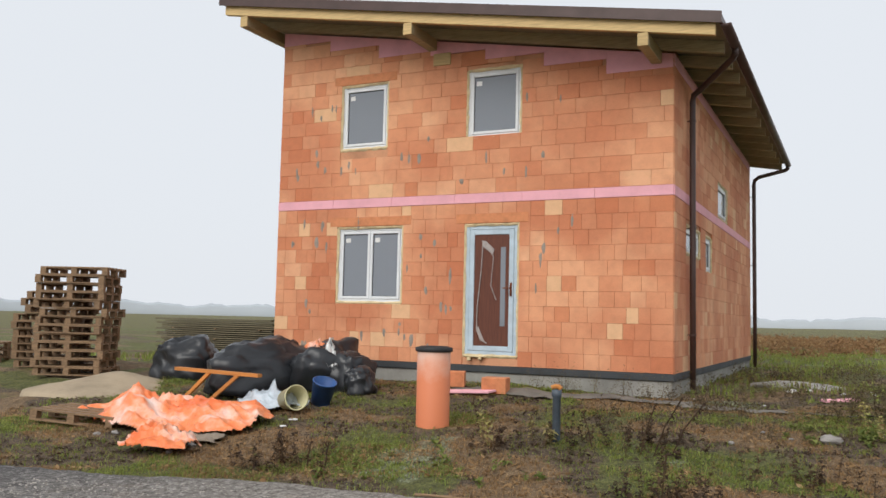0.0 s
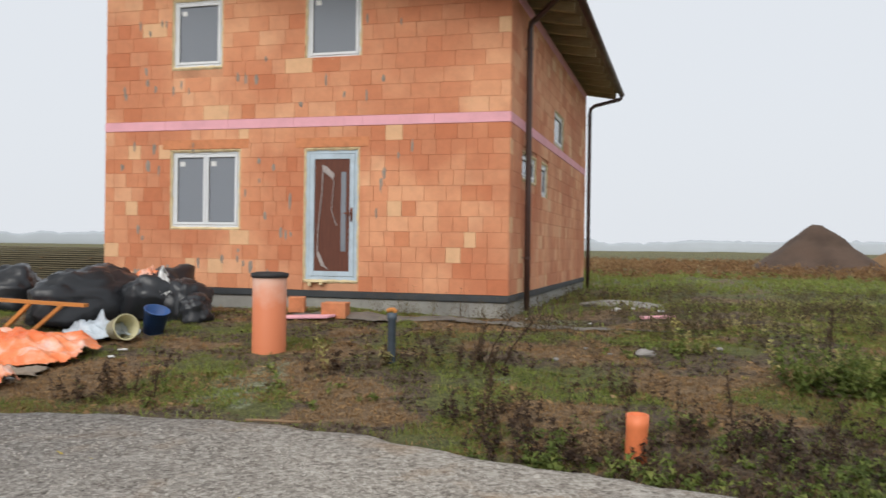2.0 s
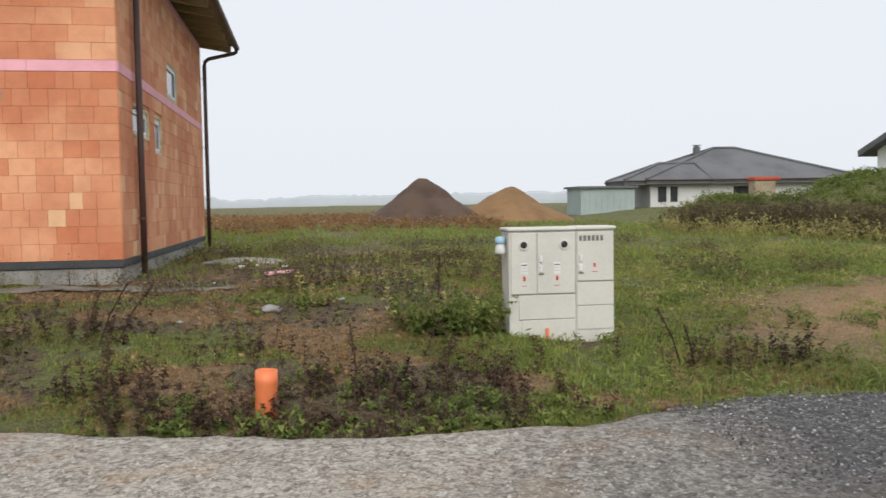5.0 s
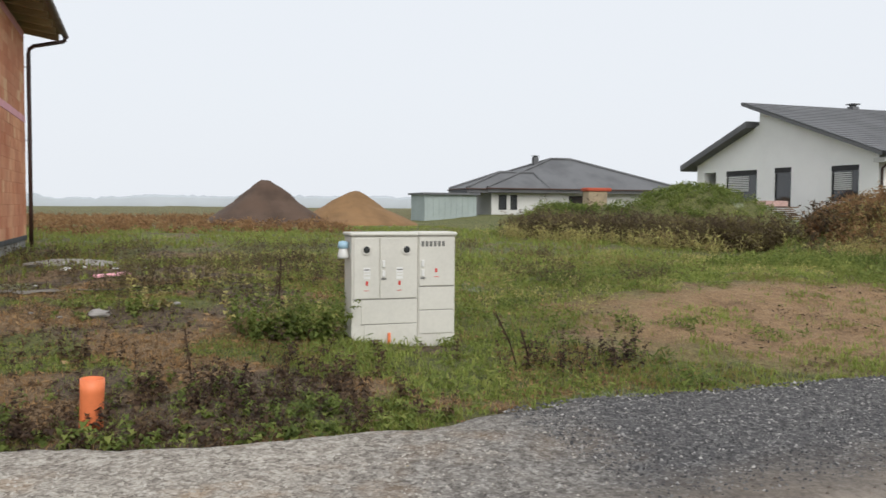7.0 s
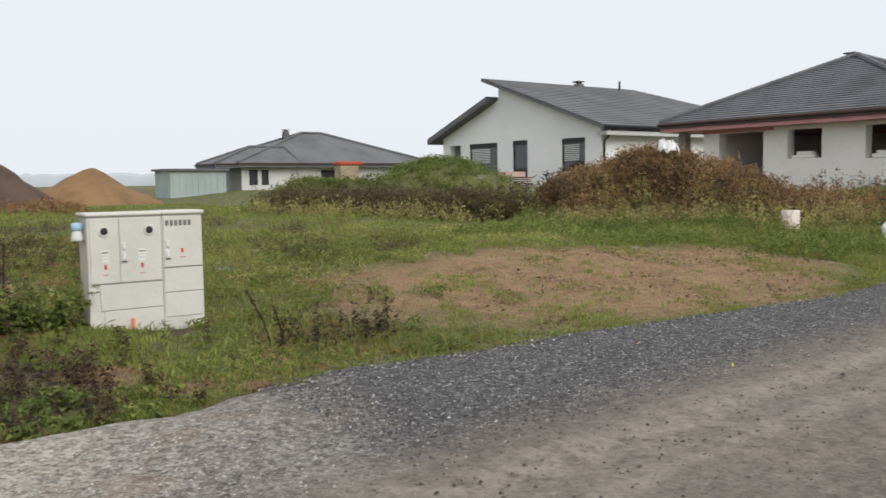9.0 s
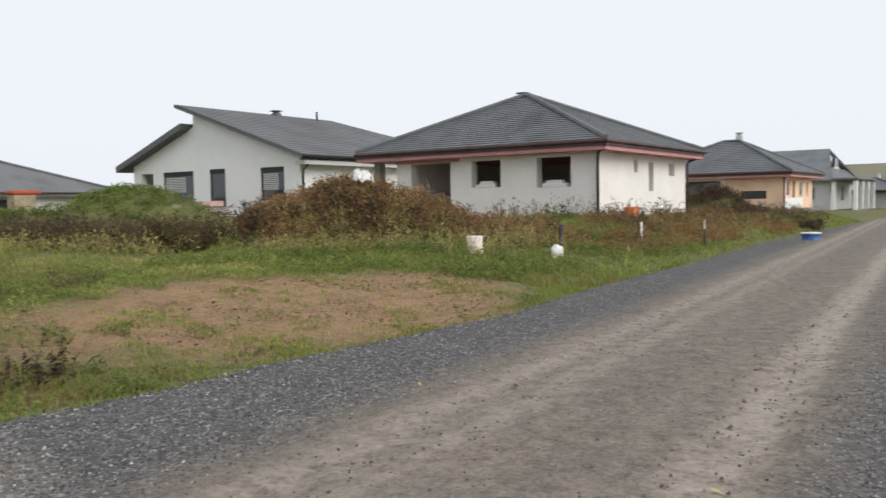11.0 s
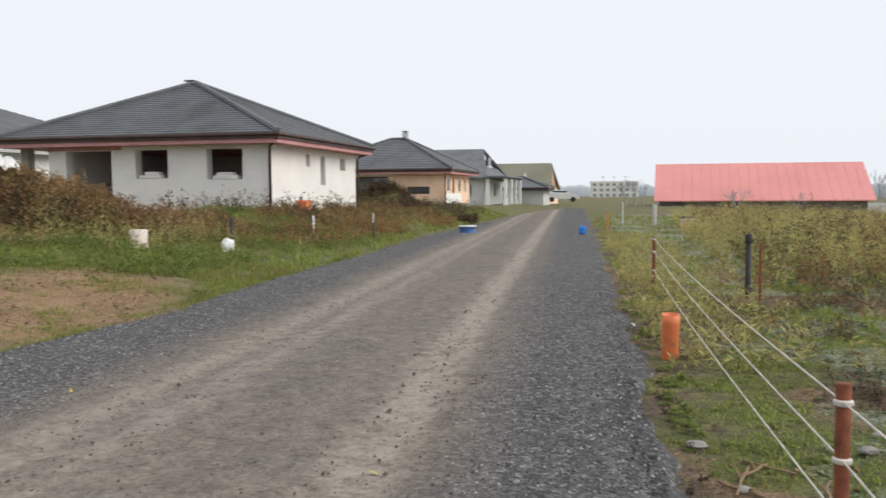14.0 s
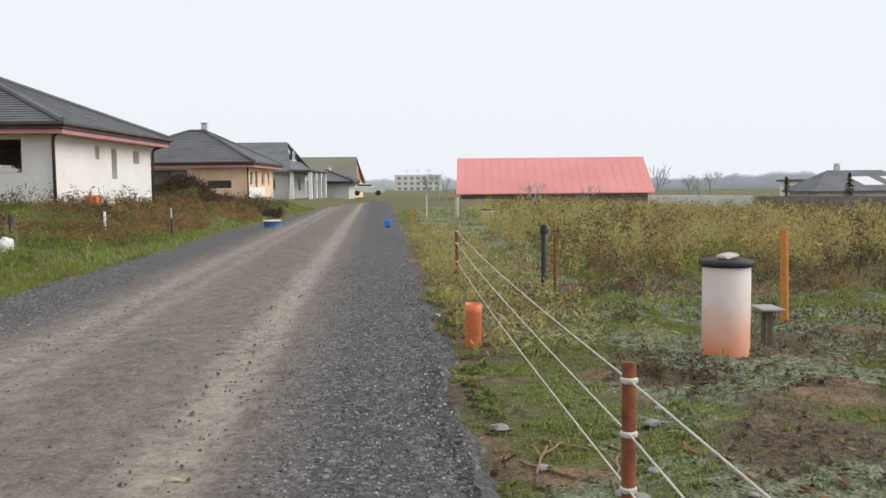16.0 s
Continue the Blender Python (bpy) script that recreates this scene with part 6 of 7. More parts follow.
# ---- the builders' heap west of the door ----
def pallet_model():
    p = thing("pallet", (0, 0, -50), "weathered wooden pallet in a tall stack", "pallet", "stacked pallets")
    b = mesh_of("board", boxes(((-0.6, -0.05, -0.011), (0.6, 0.05, 0.011))))
    s = mesh_of("stringer", boxes(((-0.05, -0.4, -0.011), (0.05, 0.4, 0.011))))
    k = mesh_of("block", boxes(((-0.05, -0.05, -0.039), (0.05, 0.05, 0.039))))
    for me in (b, s, k):
        me.materials.append(OLD_WOOD)
    for y in (-0.35, -0.175, 0, 0.175, 0.35):
        part("top_board", b, None, p).matrix_local = pose(0, y, 0.133)
    for y in (-0.35, 0, 0.35):
        part("bottom_board", b, None, p).matrix_local = pose(0, y, 0.011)
    for x in (-0.55, 0, 0.55):
        part("cross_board", s, None, p).matrix_local = pose(x, 0, 0.1108)
        for y in (-0.35, 0, 0.35):
            part("block", k, None, p).matrix_local = pose(x, y, 0.0608)
    return p


pallet = pallet_model()
rnd = random.Random(12)
zs = height(-12.0, 11.2)
for k in range(13):
    copy_thing(pallet, pose(-12.0 + rnd.uniform(-0.05, 0.05), 11.2 + rnd.uniform(-0.05, 0.05), zs + 0.146 * k, 0, rnd.uniform(-0.5, 0.5), 24 + rnd.uniform(-3, 3)))
for k in range(10):
    copy_thing(pallet, pose(-13.6 + rnd.uniform(-0.12, 0.12) + 0.02 * k, 12.0 + rnd.uniform(-0.1, 0.1), height(-13.6, 12.0) + 0.146 * k, 0, rnd.uniform(-1.5, 1.5), 30 + rnd.uniform(-9, 9)))
for k in range(3):
    copy_thing(pallet, pose(-15.9, 12.2, height(-15.2, 11.6) + 0.146 * k, 0, 0, 20 + rnd.uniform(-4, 4)))
pallet.matrix_basis = pose(-8.45, 8.35, height(-8.45, 8.35) + 0.01, 0, 3, 12)
tagged(pallet, "single weathered pallet under the orange sheet")


def board_stack():
    s = thing("board_stack", (-15.3, 19.3, height(-15.3, 19.3)), "long stack of old grey-brown boards", "timber stack")
    r = random.Random(3)
    me = mesh_of("board", boxes(((-2.0, -0.12, 0), (2.0, 0.12, 0.035))))
    me.materials.append(DARK_WOOD)
    for j in range(15):
        for i in range(4):
            part("board", me, None, s).matrix_local = pose(r.uniform(-0.25, 0.25), -0.5 + 0.28 * i + r.uniform(-0.02, 0.02), 0.15 + 0.056 * j, 0, 0, r.uniform(-1, 1))
        if j % 5 == 0:
            for x in (-1.5, 0, 1.5):
                part("spacer", boxes(((x - 0.04, -0.65, 0.127 + 0.056 * j), (x + 0.04, 0.5, 0.149 + 0.056 * j))), OLD_WOOD, s)
    for x in (-1.5, 0, 1.5):
        part("bearer", boxes(((x - 0.06, -0.7, -0.1), (x + 0.06, 0.6, 0.126))), OLD_WOOD, s)


board_stack()


def bag(x, y, z, size, seed, label, turn=0.0, flat=0.0):
    """A stuffed sack: a rounded body with folds running to its gathered neck."""
    bm = bmesh.new()
    bmesh.ops.create_icosphere(bm, subdivisions=4, radius=1.0)
    for v in bm.verts:
        c = v.co.copy()
        n = 1 + 0.22 * noise.noise(c * 1.2 + Vector((seed * 5.3, 0, 0))) + 0.09 * noise.noise(c * 3.1 + Vector((0, seed * 3.7, 0)))
        ang = math.atan2(c.y, c.x)
        n += 0.03 * math.sin(ang * 9 + seed) * max(0, c.z)
        for f, w in ((1.9, 0.16), (4.2, 0.075), (8.5, 0.03)):
            n -= w * (1 - abs(noise.noise(c * f + Vector((seed * 1.7, 2, seed)))) * 1.6) ** 3
        e = lambda q: math.copysign(abs(q) ** 0.8, q)
        v.co = Vector((e(c.x) * size[0] * n, e(c.y) * size[1] * n, max(-0.55 + flat, e(c.z)) * size[2] * n))
    ob = part("rubbish_bag", bm, BLACK_BAG, None, "", True)
    ob.matrix_basis = pose(x, y, z, 0, 0, turn)
    return tagged(ob, label, "rubbish bag", "black rubbish bags")


gz = lambda x, y: height(x, y)
for x, y, sx, sy, sz, sd, lab in ((-9.9, 11.7, 0.6, 0.55, 0.66, 1, "large stuffed black plastic bag at the heap's end"), (-7.75, 10.95, 0.95, 0.52, 0.74, 2, "very large bulging black plastic bag"), (-7.0, 11.45, 0.48, 0.5, 0.62, 4, "stuffed black plastic bag with sagging top"),
                                  (-6.55, 11.6, 0.42, 0.40, 0.56, 5, "slumped black plastic bag near the plinth"), (-8.5, 12.2, 0.65, 0.5, 0.70, 6, "black plastic bag behind the heap"), (-7.3, 12.35, 0.6, 0.5, 0.72, 8, "black plastic bag leaning on the heap"), (-6.15, 11.25, 0.26, 0.25, 0.38, 9, "small black plastic bag with rubbish on top")):
    bag(x, y, gz(x, y) + sz * 0.36, (sx, sy, sz * 0.74), sd, lab, sd * 33)


def crumple(name, cx, cy, rx, ry, h, seed, material, label, n=96, fold=0.20, turn=0.0):
    """A crumpled sheet thrown over the ground: sharp folds, a ragged outline."""
    verts, faces, keep = [], [], {}
    ca, sa = math.cos(radians(turn)), math.sin(radians(turn))
    for j in range(n + 1):
        for i in range(n + 1):
            u, v = 2 * i / n - 1, 2 * j / n - 1
            p = Vector((u * 2.2 + seed, v * 2.2, seed * 1.7))
            r = math.hypot(u, v) + 0.26 * noise.noise(p * 0.9) + 0.05 * noise.noise(p * 2.5)
            if r < 0.92:
                x, y = cx + rx * (u * ca - v * sa), cy + ry * (u * sa + v * ca)
                rid = (1 - abs(noise.noise(p * 1.1))) ** 3 * 1.3 + 0.6 * (1 - abs(noise.noise(p * 2.9))) ** 3 + 0.10 * (1 - abs(noise.noise(p * 6.0))) ** 3
                z = height(x, y) + 0.025 + h * max(0.0, 1 - r * r) * (0.40 + 0.6 * noise.noise(p * 1.1 + Vector((4, 4, 4)))) + fold * rid * (0.25 + 0.75 * max(0, 1 - r))
                keep[i, j] = len(verts)
                verts.append((x + 0.05 * noise.noise(p * 2), y + 0.05 * noise.noise(p * 2 + Vector((9, 9, 9))), z))
    for i in range(n):
        for j in range(n):
            q = [keep.get(k) for k in ((i, j), (i + 1, j), (i + 1, j + 1), (i, j + 1))]
            if None not in q:
                faces.append(q)
    me = bpy.data.meshes.new(name)
    me.from_pydata(verts, [], faces)
    me.polygons.foreach_set("use_smooth", [True] * len(faces))
    me.materials.append(material)
    ob = tagged(new(name, me), label, "plastic sheet")
    m = ob.modifiers.new("thickness", "SOLIDIFY")
    m.thickness = 0.004
    return ob


crumple("orange_sheet", -7.4, 8.7, 1.5, 0.85, 0.42, 2.0, ORANGE_SHEET, "crumpled orange plastic sheeting lying on rubble", fold=0.18, turn=10)
crumple("orange_sheet_end", -6.45, 7.5, 0.55, 0.36, 0.12, 5.0, ORANGE_SHEET, "torn end of orange plastic sheeting", 40, 0.12, 25)
bpy.data.objects["orange_sheet_end"].location.z += 0.04
crumple("orange_wrapper", -7.35, 11.95, 0.30, 0.2, 0.15, 8.0, ORANGE_SHEET, "orange plastic wrapper on the bags", 24, 0.10)
bpy.data.objects["orange_wrapper"].location.z += 0.50
crumple("clear_sheet", -6.75, 9.95, 0.62, 0.3, 0.24, 11.0, worn("bluish_clear_film", (0.55, 0.62, 0.68), 0.25, 0.25, 12, 6, 0.02), "crumpled clear bluish plastic film", 44, 0.14, -8)
crumple("white_scrap", -6.75, 11.35, 0.22, 0.2, 0.25, 13.0, WHITE_PLASTIC, "crumpled white plastic scrap on a bag", 24, 0.2)
bpy.data.objects["white_scrap"].location.z += 0.30
crumple("grey_sheet", -6.7, 8.1, 0.75, 0.3, 0.06, 15.0, worn("dirty_cardboard", (0.27, 0.22, 0.17), 0.9, 0.3), "dirty cardboard pressed on to the ground", 40, 0.05, 15)
ws = bag(19.0, 9.5, gz(19.0, 9.5) + 0.10, (0.19, 0.15, 0.22), 12, "crumpled white plastic sack in the grass", 20)
ws.data.materials[0] = WHITE_PLASTIC
ws.name = "white_sack"
tagged(ws, "", "sack", "white sacks")
crumple("white_rag", 18.0, 14.6, 0.35, 0.25, 0.2, 19.0, WHITE_PLASTIC, "white plastic rag caught in the weeds", 24, 0.25)
bpy.data.objects["white_rag"].location.z += 0.5


def bucket(x, y, z, tilt, turn, material, label):
    b = thing("bucket", (x, y, z), label, "bucket", "buckets")
    b.matrix_basis = pose(x, y, z, tilt, 0, turn)
    part("pail", lathe(bmesh.new(), [(0.0, 0.0), (0.13, 0.0), (0.165, 0.32), (0.172, 0.32), (0.172, 0.335), (0.155, 0.335), (0.122, 0.012), (0.0, 0.012)], 24), material, b, "", True)
    part("bail", tube(bmesh.new(), [(0.17 * math.cos(t), -0.02 - 0.12 * math.sin(t), 0.33 - 0.05 * math.sin(t)) for t in [math.pi * i / 10 for i in range(11)]], 0.005, 6), DARK, b, "thin wire handle")
    return b


bucket(-6.2, 10.3, gz(-6.2, 10.3) + 0.03, 22, 60, BLUE_PLASTIC, "tilted dark blue plastic bucket beside the bags")
bucket(-6.45, 9.85, gz(-6.45, 9.85) + 0.17, 80, 60, worn("dirty_cream_plastic", (0.56, 0.52, 0.30), 0.5, 0.3), "dirty cream bucket lying on its side")

tr = thing("timber_trestle", on(-7.7, 9.75), "broken trestle of orange-stained laths", "trestle")
part("rail", beam(bmesh.new(), (-0.62, 0.0, 0.50), (0.83, 0.05, 0.46), 0.10, 0.045), LATH, tr)
part("strut", beam(bmesh.new(), (-0.50, -0.10, -0.02), (-0.02, 0.03, 0.48), 0.08, 0.045), LATH, tr)
part("strut", beam(bmesh.new(), (-0.05, -0.15, -0.05), (0.48, 0.03, 0.46), 0.08, 0.045), LATH, tr)

for k, (x, y, t, w) in enumerate(((-5.15, 12.55, 20, 0.25), (-4.35, 12.2, 8, 0.37))):
    b = thing("loose_block", on(x, y, 0.0), "loose orange hollow clay block by the door", "clay block", "loose clay blocks", turn=t)
    part("block", boxes(((-w / 2, -0.15, 0.0), (w / 2, 0.15, 0.238)), bevel=0.008), CLAY_NEW, b)
    for i in range(7):
        part("rib", boxes(((-w / 2 + 0.015 + i * (w - 0.03) / 7, -0.158, 0.01), (-w / 2 + 0.03 + i * (w - 0.03) / 7, -0.151, 0.228))), CLAY_NEW, b)
for x, y, a, sx, sy in ((-4.95, 12.1, 8, 0.36, 0.14), (-4.7, 11.95, -6, 0.42, 0.13), (0.3, 14.1, 22, 0.27, 0.09)):
    p = part("foam_offcut", boxes(((-sx, -sy, 0.0), (sx, sy, 0.035)), bevel=0.006), PINK_FOAM)
    p.matrix_basis = pose(*on(x, y, 0.03), 2, -3, a)
    tagged(p, "pink foam offcut lying on the ground", "foam board", "foam offcuts")
p = rock("concrete_slab", (0, 0, 0), (0.75, 0.5, 0.10), 5, CONCRETE)
p.matrix_basis = pose(*on(-0.4, 16.6, 0.02), 0, 2, 8)
tagged(p, "flat grey concrete slab in the grass", "slab")

crumple("rubble_strip", -2.4, 12.35, 3.2, 0.36, 0.02, 23.0, worn("dirty_rubble", (0.185, 0.165, 0.14), 0.95, 0.4, 30, 3, 0.02), "trodden strip of grey rubble before the plinth", 70, 0.012, 0)
tagged(bpy.data.objects["rubble_strip"], "", "rubble")


def lumber_pile():
    """Boards and a sheet of pink foam thrown together on the soil before the gabled house."""
    x, y = 26.4, 31.6
    z = height(x, y)
    t = thing("lumber_pile", (x, y, z), "low pile of boards and trusses before the white house", "timber pile")
    g = random.Random(9)
    me = mesh_of("board", boxes(((-0.06, -1.9, 0), (0.06, 1.9, 0.05))))
    me.materials.append(OLD_WOOD)
    for j in range(7):
        for i in range(4):
            part("board", me, None, t).matrix_local = pose(-0.45 + 0.3 * i + g.uniform(-0.05, 0.05), g.uniform(-0.3, 0.3), 0.10 + 0.085 * j, 0, 0, g.uniform(-3, 3))
    for k in (-1.2, 0.0, 1.2):
        part("bearer", boxes(((-0.7, k - 0.06, -0.3), (0.7, k + 0.06, 0.099))), OLD_WOOD, t)
    for k in range(3):
        p = part("foam_board", boxes(((-0.5, -0.6, 0), (0.5, 0.6, 0.08)), bevel=0.01), worn("dirty_pale_foam", (0.60, 0.42, 0.38), 0.9, 0.3, 30, 3))
        p.matrix_basis = pose(x - 0.1 + 0.1 * k, y - 0.9 + 0.12 * k, z + 0.67 + 0.082 * k, 0, 0, 10 * k)
        tagged(p, "pale pink foam board on the pile", "foam board", "boards on the pile")


lumber_pile()

# a spread of sand and a little rubble
heap("sand_spread", -10.4, 10.6, height(-10.4, 10.6) - 0.06, 1.5, 0.32, SAND, "low spread heap of pale sand")
rr = random.Random(21)
for k in range(26):
    x, y = rr.choice(((-10.5, 11.0), (-2.6, 12.6), (-1.2, 13.3), (0.2, 10.4), (5.6, -0.9), (5.0, -1.6), (-7.0, 7.6)))
    x, y = x + rr.uniform(-0.9, 0.9), y + rr.uniform(-0.5, 0.5)
    s = rr.uniform(0.02, 0.06)
    tagged(rock("field_stone", on(x, y, s * 0.3), (s, s * 0.8, s * 0.45), k), "grey field stone lying on the soil", "stone", "field stones")
for k, (x, y, s) in enumerate(((6.3, -0.25, 0.07), (4.6, -0.55, 0.09), (4.35, -0.52, 0.10), (0.27, 10.4, 0.15), (11.2, 0.25, 0.07))):
    tagged(rock("field_stone", on(x, y, s * 0.2), (s, s * 0.7, s * 0.35), k + 40, WHITE_PLASTIC if k == 4 else STONE), "flat field stone at the track's rim" if k != 4 else "pale stone at the track's rim", "stone", "field stones")
for k in range(18):
    x, y = rr.choice(((-2.4, 12.9), (-6.5, 9.2), (-10.9, 12.9), (0.3, 15.2), (-1.3, 13.2)))
    x, y = x + rr.uniform(-0.8, 0.8), y + rr.uniform(-0.35, 0.35)
    s = rr.uniform(0.015, 0.045)
    ob = rock("litter_scrap", on(x, y, 0.03), (s * 1.6, s, s * 0.5), k + 70, WHITE_PLASTIC)
    tagged(ob, "small scrap of white plastic litter", "litter", "litter scraps")


# ---- grass and weeds ----
def strewn(n, area, seed, keep=lambda x, y, r: True):
    r = random.Random(seed)
    out = []
    tries = 0
    while len(out) < n and tries < n * 8:
        tries += 1
        x, y = r.uniform(area[0], area[1]), r.uniform(area[2], area[3])
        if keep(x, y, r):
            out.append((x, y))
    return out


def off_road(x, y, gap=0.0):
    return y > road_n(x) + gap or y < road_s(x) - gap


def in_house(x, y):
    return (HX0 - 0.05 < x < HX1 + 0.05 and HY0 - 0.05 < y < HY1) or (27.4 < x < 36.6 and 12.2 < y < 22.2) or (28.3 < x < 44.2 and 26.8 < y < 39)


def clump(x, y, scale):
    """How thickly things grow here, 0 to 1, in patches."""
    return 0.5 + 0.9 * noise.noise(Vector((x * scale, y * scale, 17)))


def bare(x, y):
    return ((x - 9.9) / 4.7) ** 2 + ((y - 8.8) / 2.4) ** 2 < 1 + 0.7 * noise.noise(Vector((x, y, 2)))


def blades(name, spots, h, w, per, seed, material, label):
    """Tufts of grass: each blade a bent, tapering strip."""
    g = np.random.RandomState(seed)
    spots = np.array([(x, y, height(x, y)) for x, y in spots])
    n = len(spots) * per
    base = np.repeat(spots, per, 0) + np.c_[g.normal(0, 0.045, (n, 2)), np.full(n, -0.01)]
    a = g.uniform(0, 2 * np.pi, n)
    hh = g.uniform(0.45, 1.15, n) * h * np.repeat(g.uniform(0.6, 1.3, len(spots)), per)
    lean = g.uniform(0.1, 0.9, n) * hh
    out = np.c_[np.cos(a), np.sin(a), np.zeros(n)]
    side = np.c_[-np.sin(a), np.cos(a), np.zeros(n)] * (w * g.uniform(0.6, 1.4, n))[:, None]
    mid = base + out * (lean * 0.35)[:, None] + np.c_[np.zeros((n, 2)), hh * 0.6]
    tip = base + out * lean[:, None] + np.c_[np.zeros((n, 2)), hh * g.uniform(0.75, 1.0, n)]
    v = np.stack([base - side, base + side, mid + side * 0.8, mid - side * 0.8, tip], 1).reshape(-1, 3)
    k = np.arange(n) * 5
    faces = [q for i in k.tolist() for q in ((i, i + 1, i + 2, i + 3), (i + 3, i + 2, i + 4))]
    me = bpy.data.meshes.new(name)
    me.from_pydata(v.tolist(), [], faces)
    me.materials.append(material)
    return tagged(new(name, me), label, "grass", kind="stuff")


def weeds(name, spots, h, spread, leaf, per, seed, material, label, stalks=3):
    """Bushy weeds: a few leaning stalks set with small folded leaves and seed heads."""
    g = np.random.RandomState(seed)
    base = np.array([(x, y, height(x, y) - 0.02) for x, y in spots])
    n = len(base) * stalks
    tall = np.repeat(h * g.uniform(0.55, 1.2, len(base)), stalks) * g.uniform(0.6, 1.1, n)
    a, s = g.uniform(0, 2 * np.pi, n), spread * g.uniform(0.2, 1.1, n)
    foot = np.repeat(base, stalks, 0)
    top = foot + np.c_[s * np.cos(a), s * np.sin(a), tall]
    foot = foot + np.c_[g.normal(0, 0.04, (n, 2)), np.zeros(n)]
    d = np.c_[-np.sin(a), np.cos(a), np.zeros(n)] * (0.003 + 0.003 * h)
    stems = np.stack([foot - d, foot + d, top], 1).reshape(-1, 3)
    m = per // stalks
    k = n * m
    u = g.uniform(0.15, 1.0, k)[:, None]
    f, t = np.repeat(foot, m, 0), np.repeat(top, m, 0)
    c = f + (t - f) * u + g.normal(0, 0.05 + 0.05 * spread, (k, 3)) * (1, 1, 0.6)
    e1, e2 = g.normal(0, 1, (k, 3)), g.normal(0, 1, (k, 3))
    e1 *= (leaf * g.uniform(0.6, 1.6, k) / np.linalg.norm(e1, axis=1))[:, None]
    e2 *= (leaf * 0.30 / np.linalg.norm(e2, axis=1))[:, None]
    leaves = np.stack([c - e1, c + e2, c + e1, c - e2], 1).reshape(-1, 3)
    faces = np.arange(3 * n).reshape(-1, 3).tolist() + (3 * n + np.arange(4 * k)).reshape(-1, 4).tolist()
    me = bpy.data.meshes.new(name)
    me.from_pydata(np.concatenate([stems, leaves]).tolist(), [], faces)
    me.materials.append(material)
    return tagged(new(name, me), label, "weeds", kind="stuff")


def herbs(name, spots, h, leaf, per, seed, material, label, width=0.40, lift=0.5):
    """Leafy herbs: on each short stem a whorl of broad, folded leaves that arch outwards."""
    g = np.random.RandomState(seed)
    foot = np.array([(x, y, height(x, y) - 0.01) for x, y in spots])
    n = len(foot)
    tall = h * g.uniform(0.45, 1.25, n)
    bend = g.normal(0, 0.22, (n, 2)) * tall[:, None]
    top = foot + np.c_[bend, tall]
    sa = g.uniform(0, 2 * np.pi, n)
    d = np.c_[np.cos(sa), np.sin(sa), np.zeros(n)] * 0.004
    stems = np.stack([foot - d, foot + d, top], 1).reshape(-1, 3)
    k = n * per
    u = g.uniform(0.05, 1.0, k)
    p = np.repeat(foot, per, 0) + np.repeat(top - foot, per, 0) * u[:, None]
    a = g.uniform(0, 2 * np.pi, k)
    size = leaf * g.uniform(0.5, 1.35, k) * np.repeat(g.uniform(0.7, 1.25, n), per) * (1.15 - 0.5 * u)
    rise = g.uniform(-0.15, 0.9, k) * lift + 0.5 * lift * u
    out = np.c_[np.cos(a), np.sin(a), np.zeros(k)]
    side = np.c_[-np.sin(a), np.cos(a), np.zeros(k)] * (size * width)[:, None]
    up = np.array([0, 0, 1.0])
    mid = p + out * (size * 0.55)[:, None] + up * (size * rise)[:, None]
    tip = p + out * (size * 1.15)[:, None] + up * (size * (rise * 0.9 - g.uniform(0.0, 0.45, k)))[:, None]
    fold = up * (size * width * g.uniform(0.1, 0.6, k))[:, None]
    leaves = np.stack([p, mid + side + fold, tip, mid, mid - side + fold], 1).reshape(-1, 3)
    q = 3 * n + np.arange(k) * 5
    faces = np.arange(3 * n).reshape(-1, 3).tolist() + [f for i in q.tolist() for f in ((i, i + 1, i + 2, i + 3), (i, i + 3, i + 2, i + 4))]
    me = bpy.data.meshes.new(name)
    me.from_pydata(np.concatenate([stems, leaves]).tolist(), [], faces)
    me.materials.append(material)
    return tagged(new(name, me), label, "weeds", kind="stuff")


def round_spots(places):
    """Scattered spots round each place (x, y, spread, number), off the track."""
    out = [(x + rr.gauss(0, s), y + rr.gauss(0, s * 0.75)) for x, y, s, n in places for _ in range(n)]
    return [p for p in out if off_road(*p, 0.04) and not in_house(*p)]


def clusters(n, area, per, sigma, seed, keep):
    r = random.Random(seed)
    out = [(x + r.gauss(0, sigma), y + r.gauss(0, sigma)) for x, y in strewn(n, area, seed, keep) for _ in range(per)]
    return [p for p in out if off_road(*p, 0.08) and not in_house(*p)]


free = lambda gap=0.1: (lambda x, y, r: off_road(x, y, gap) and not in_house(x, y))
patchy = lambda lo, scale=0.5, gap=0.1: (lambda x, y, r: off_road(x, y, gap) and not in_house(x, y) and not (bare(x, y) and r.random() < 0.9) and clump(x, y, scale) > lo + r.uniform(-0.2, 0.2))
lush = lambda lo: (lambda x, y, r: off_road(x, y, 0.03) and not in_house(x, y) and not (bare(x, y) and r.random() < 0.93) and cover(x, y)[1] * (0.4 + 0.9 * clump(x, y, 1.7)) > lo + r.uniform(-0.15, 0.15))
on_rust = lambda x, y, r: off_road(x, y, 0.02) and not in_house(x, y) and not bare(x, y) and cover(x, y)[0] > 0.55 + r.uniform(-0.2, 0.2)
on_soil = lambda x, y, r: off_road(x, y, 0.02) and not in_house(x, y) and not bare(x, y) and max(cover(x, y)[:2]) < 0.5 + r.uniform(-0.2, 0.2)
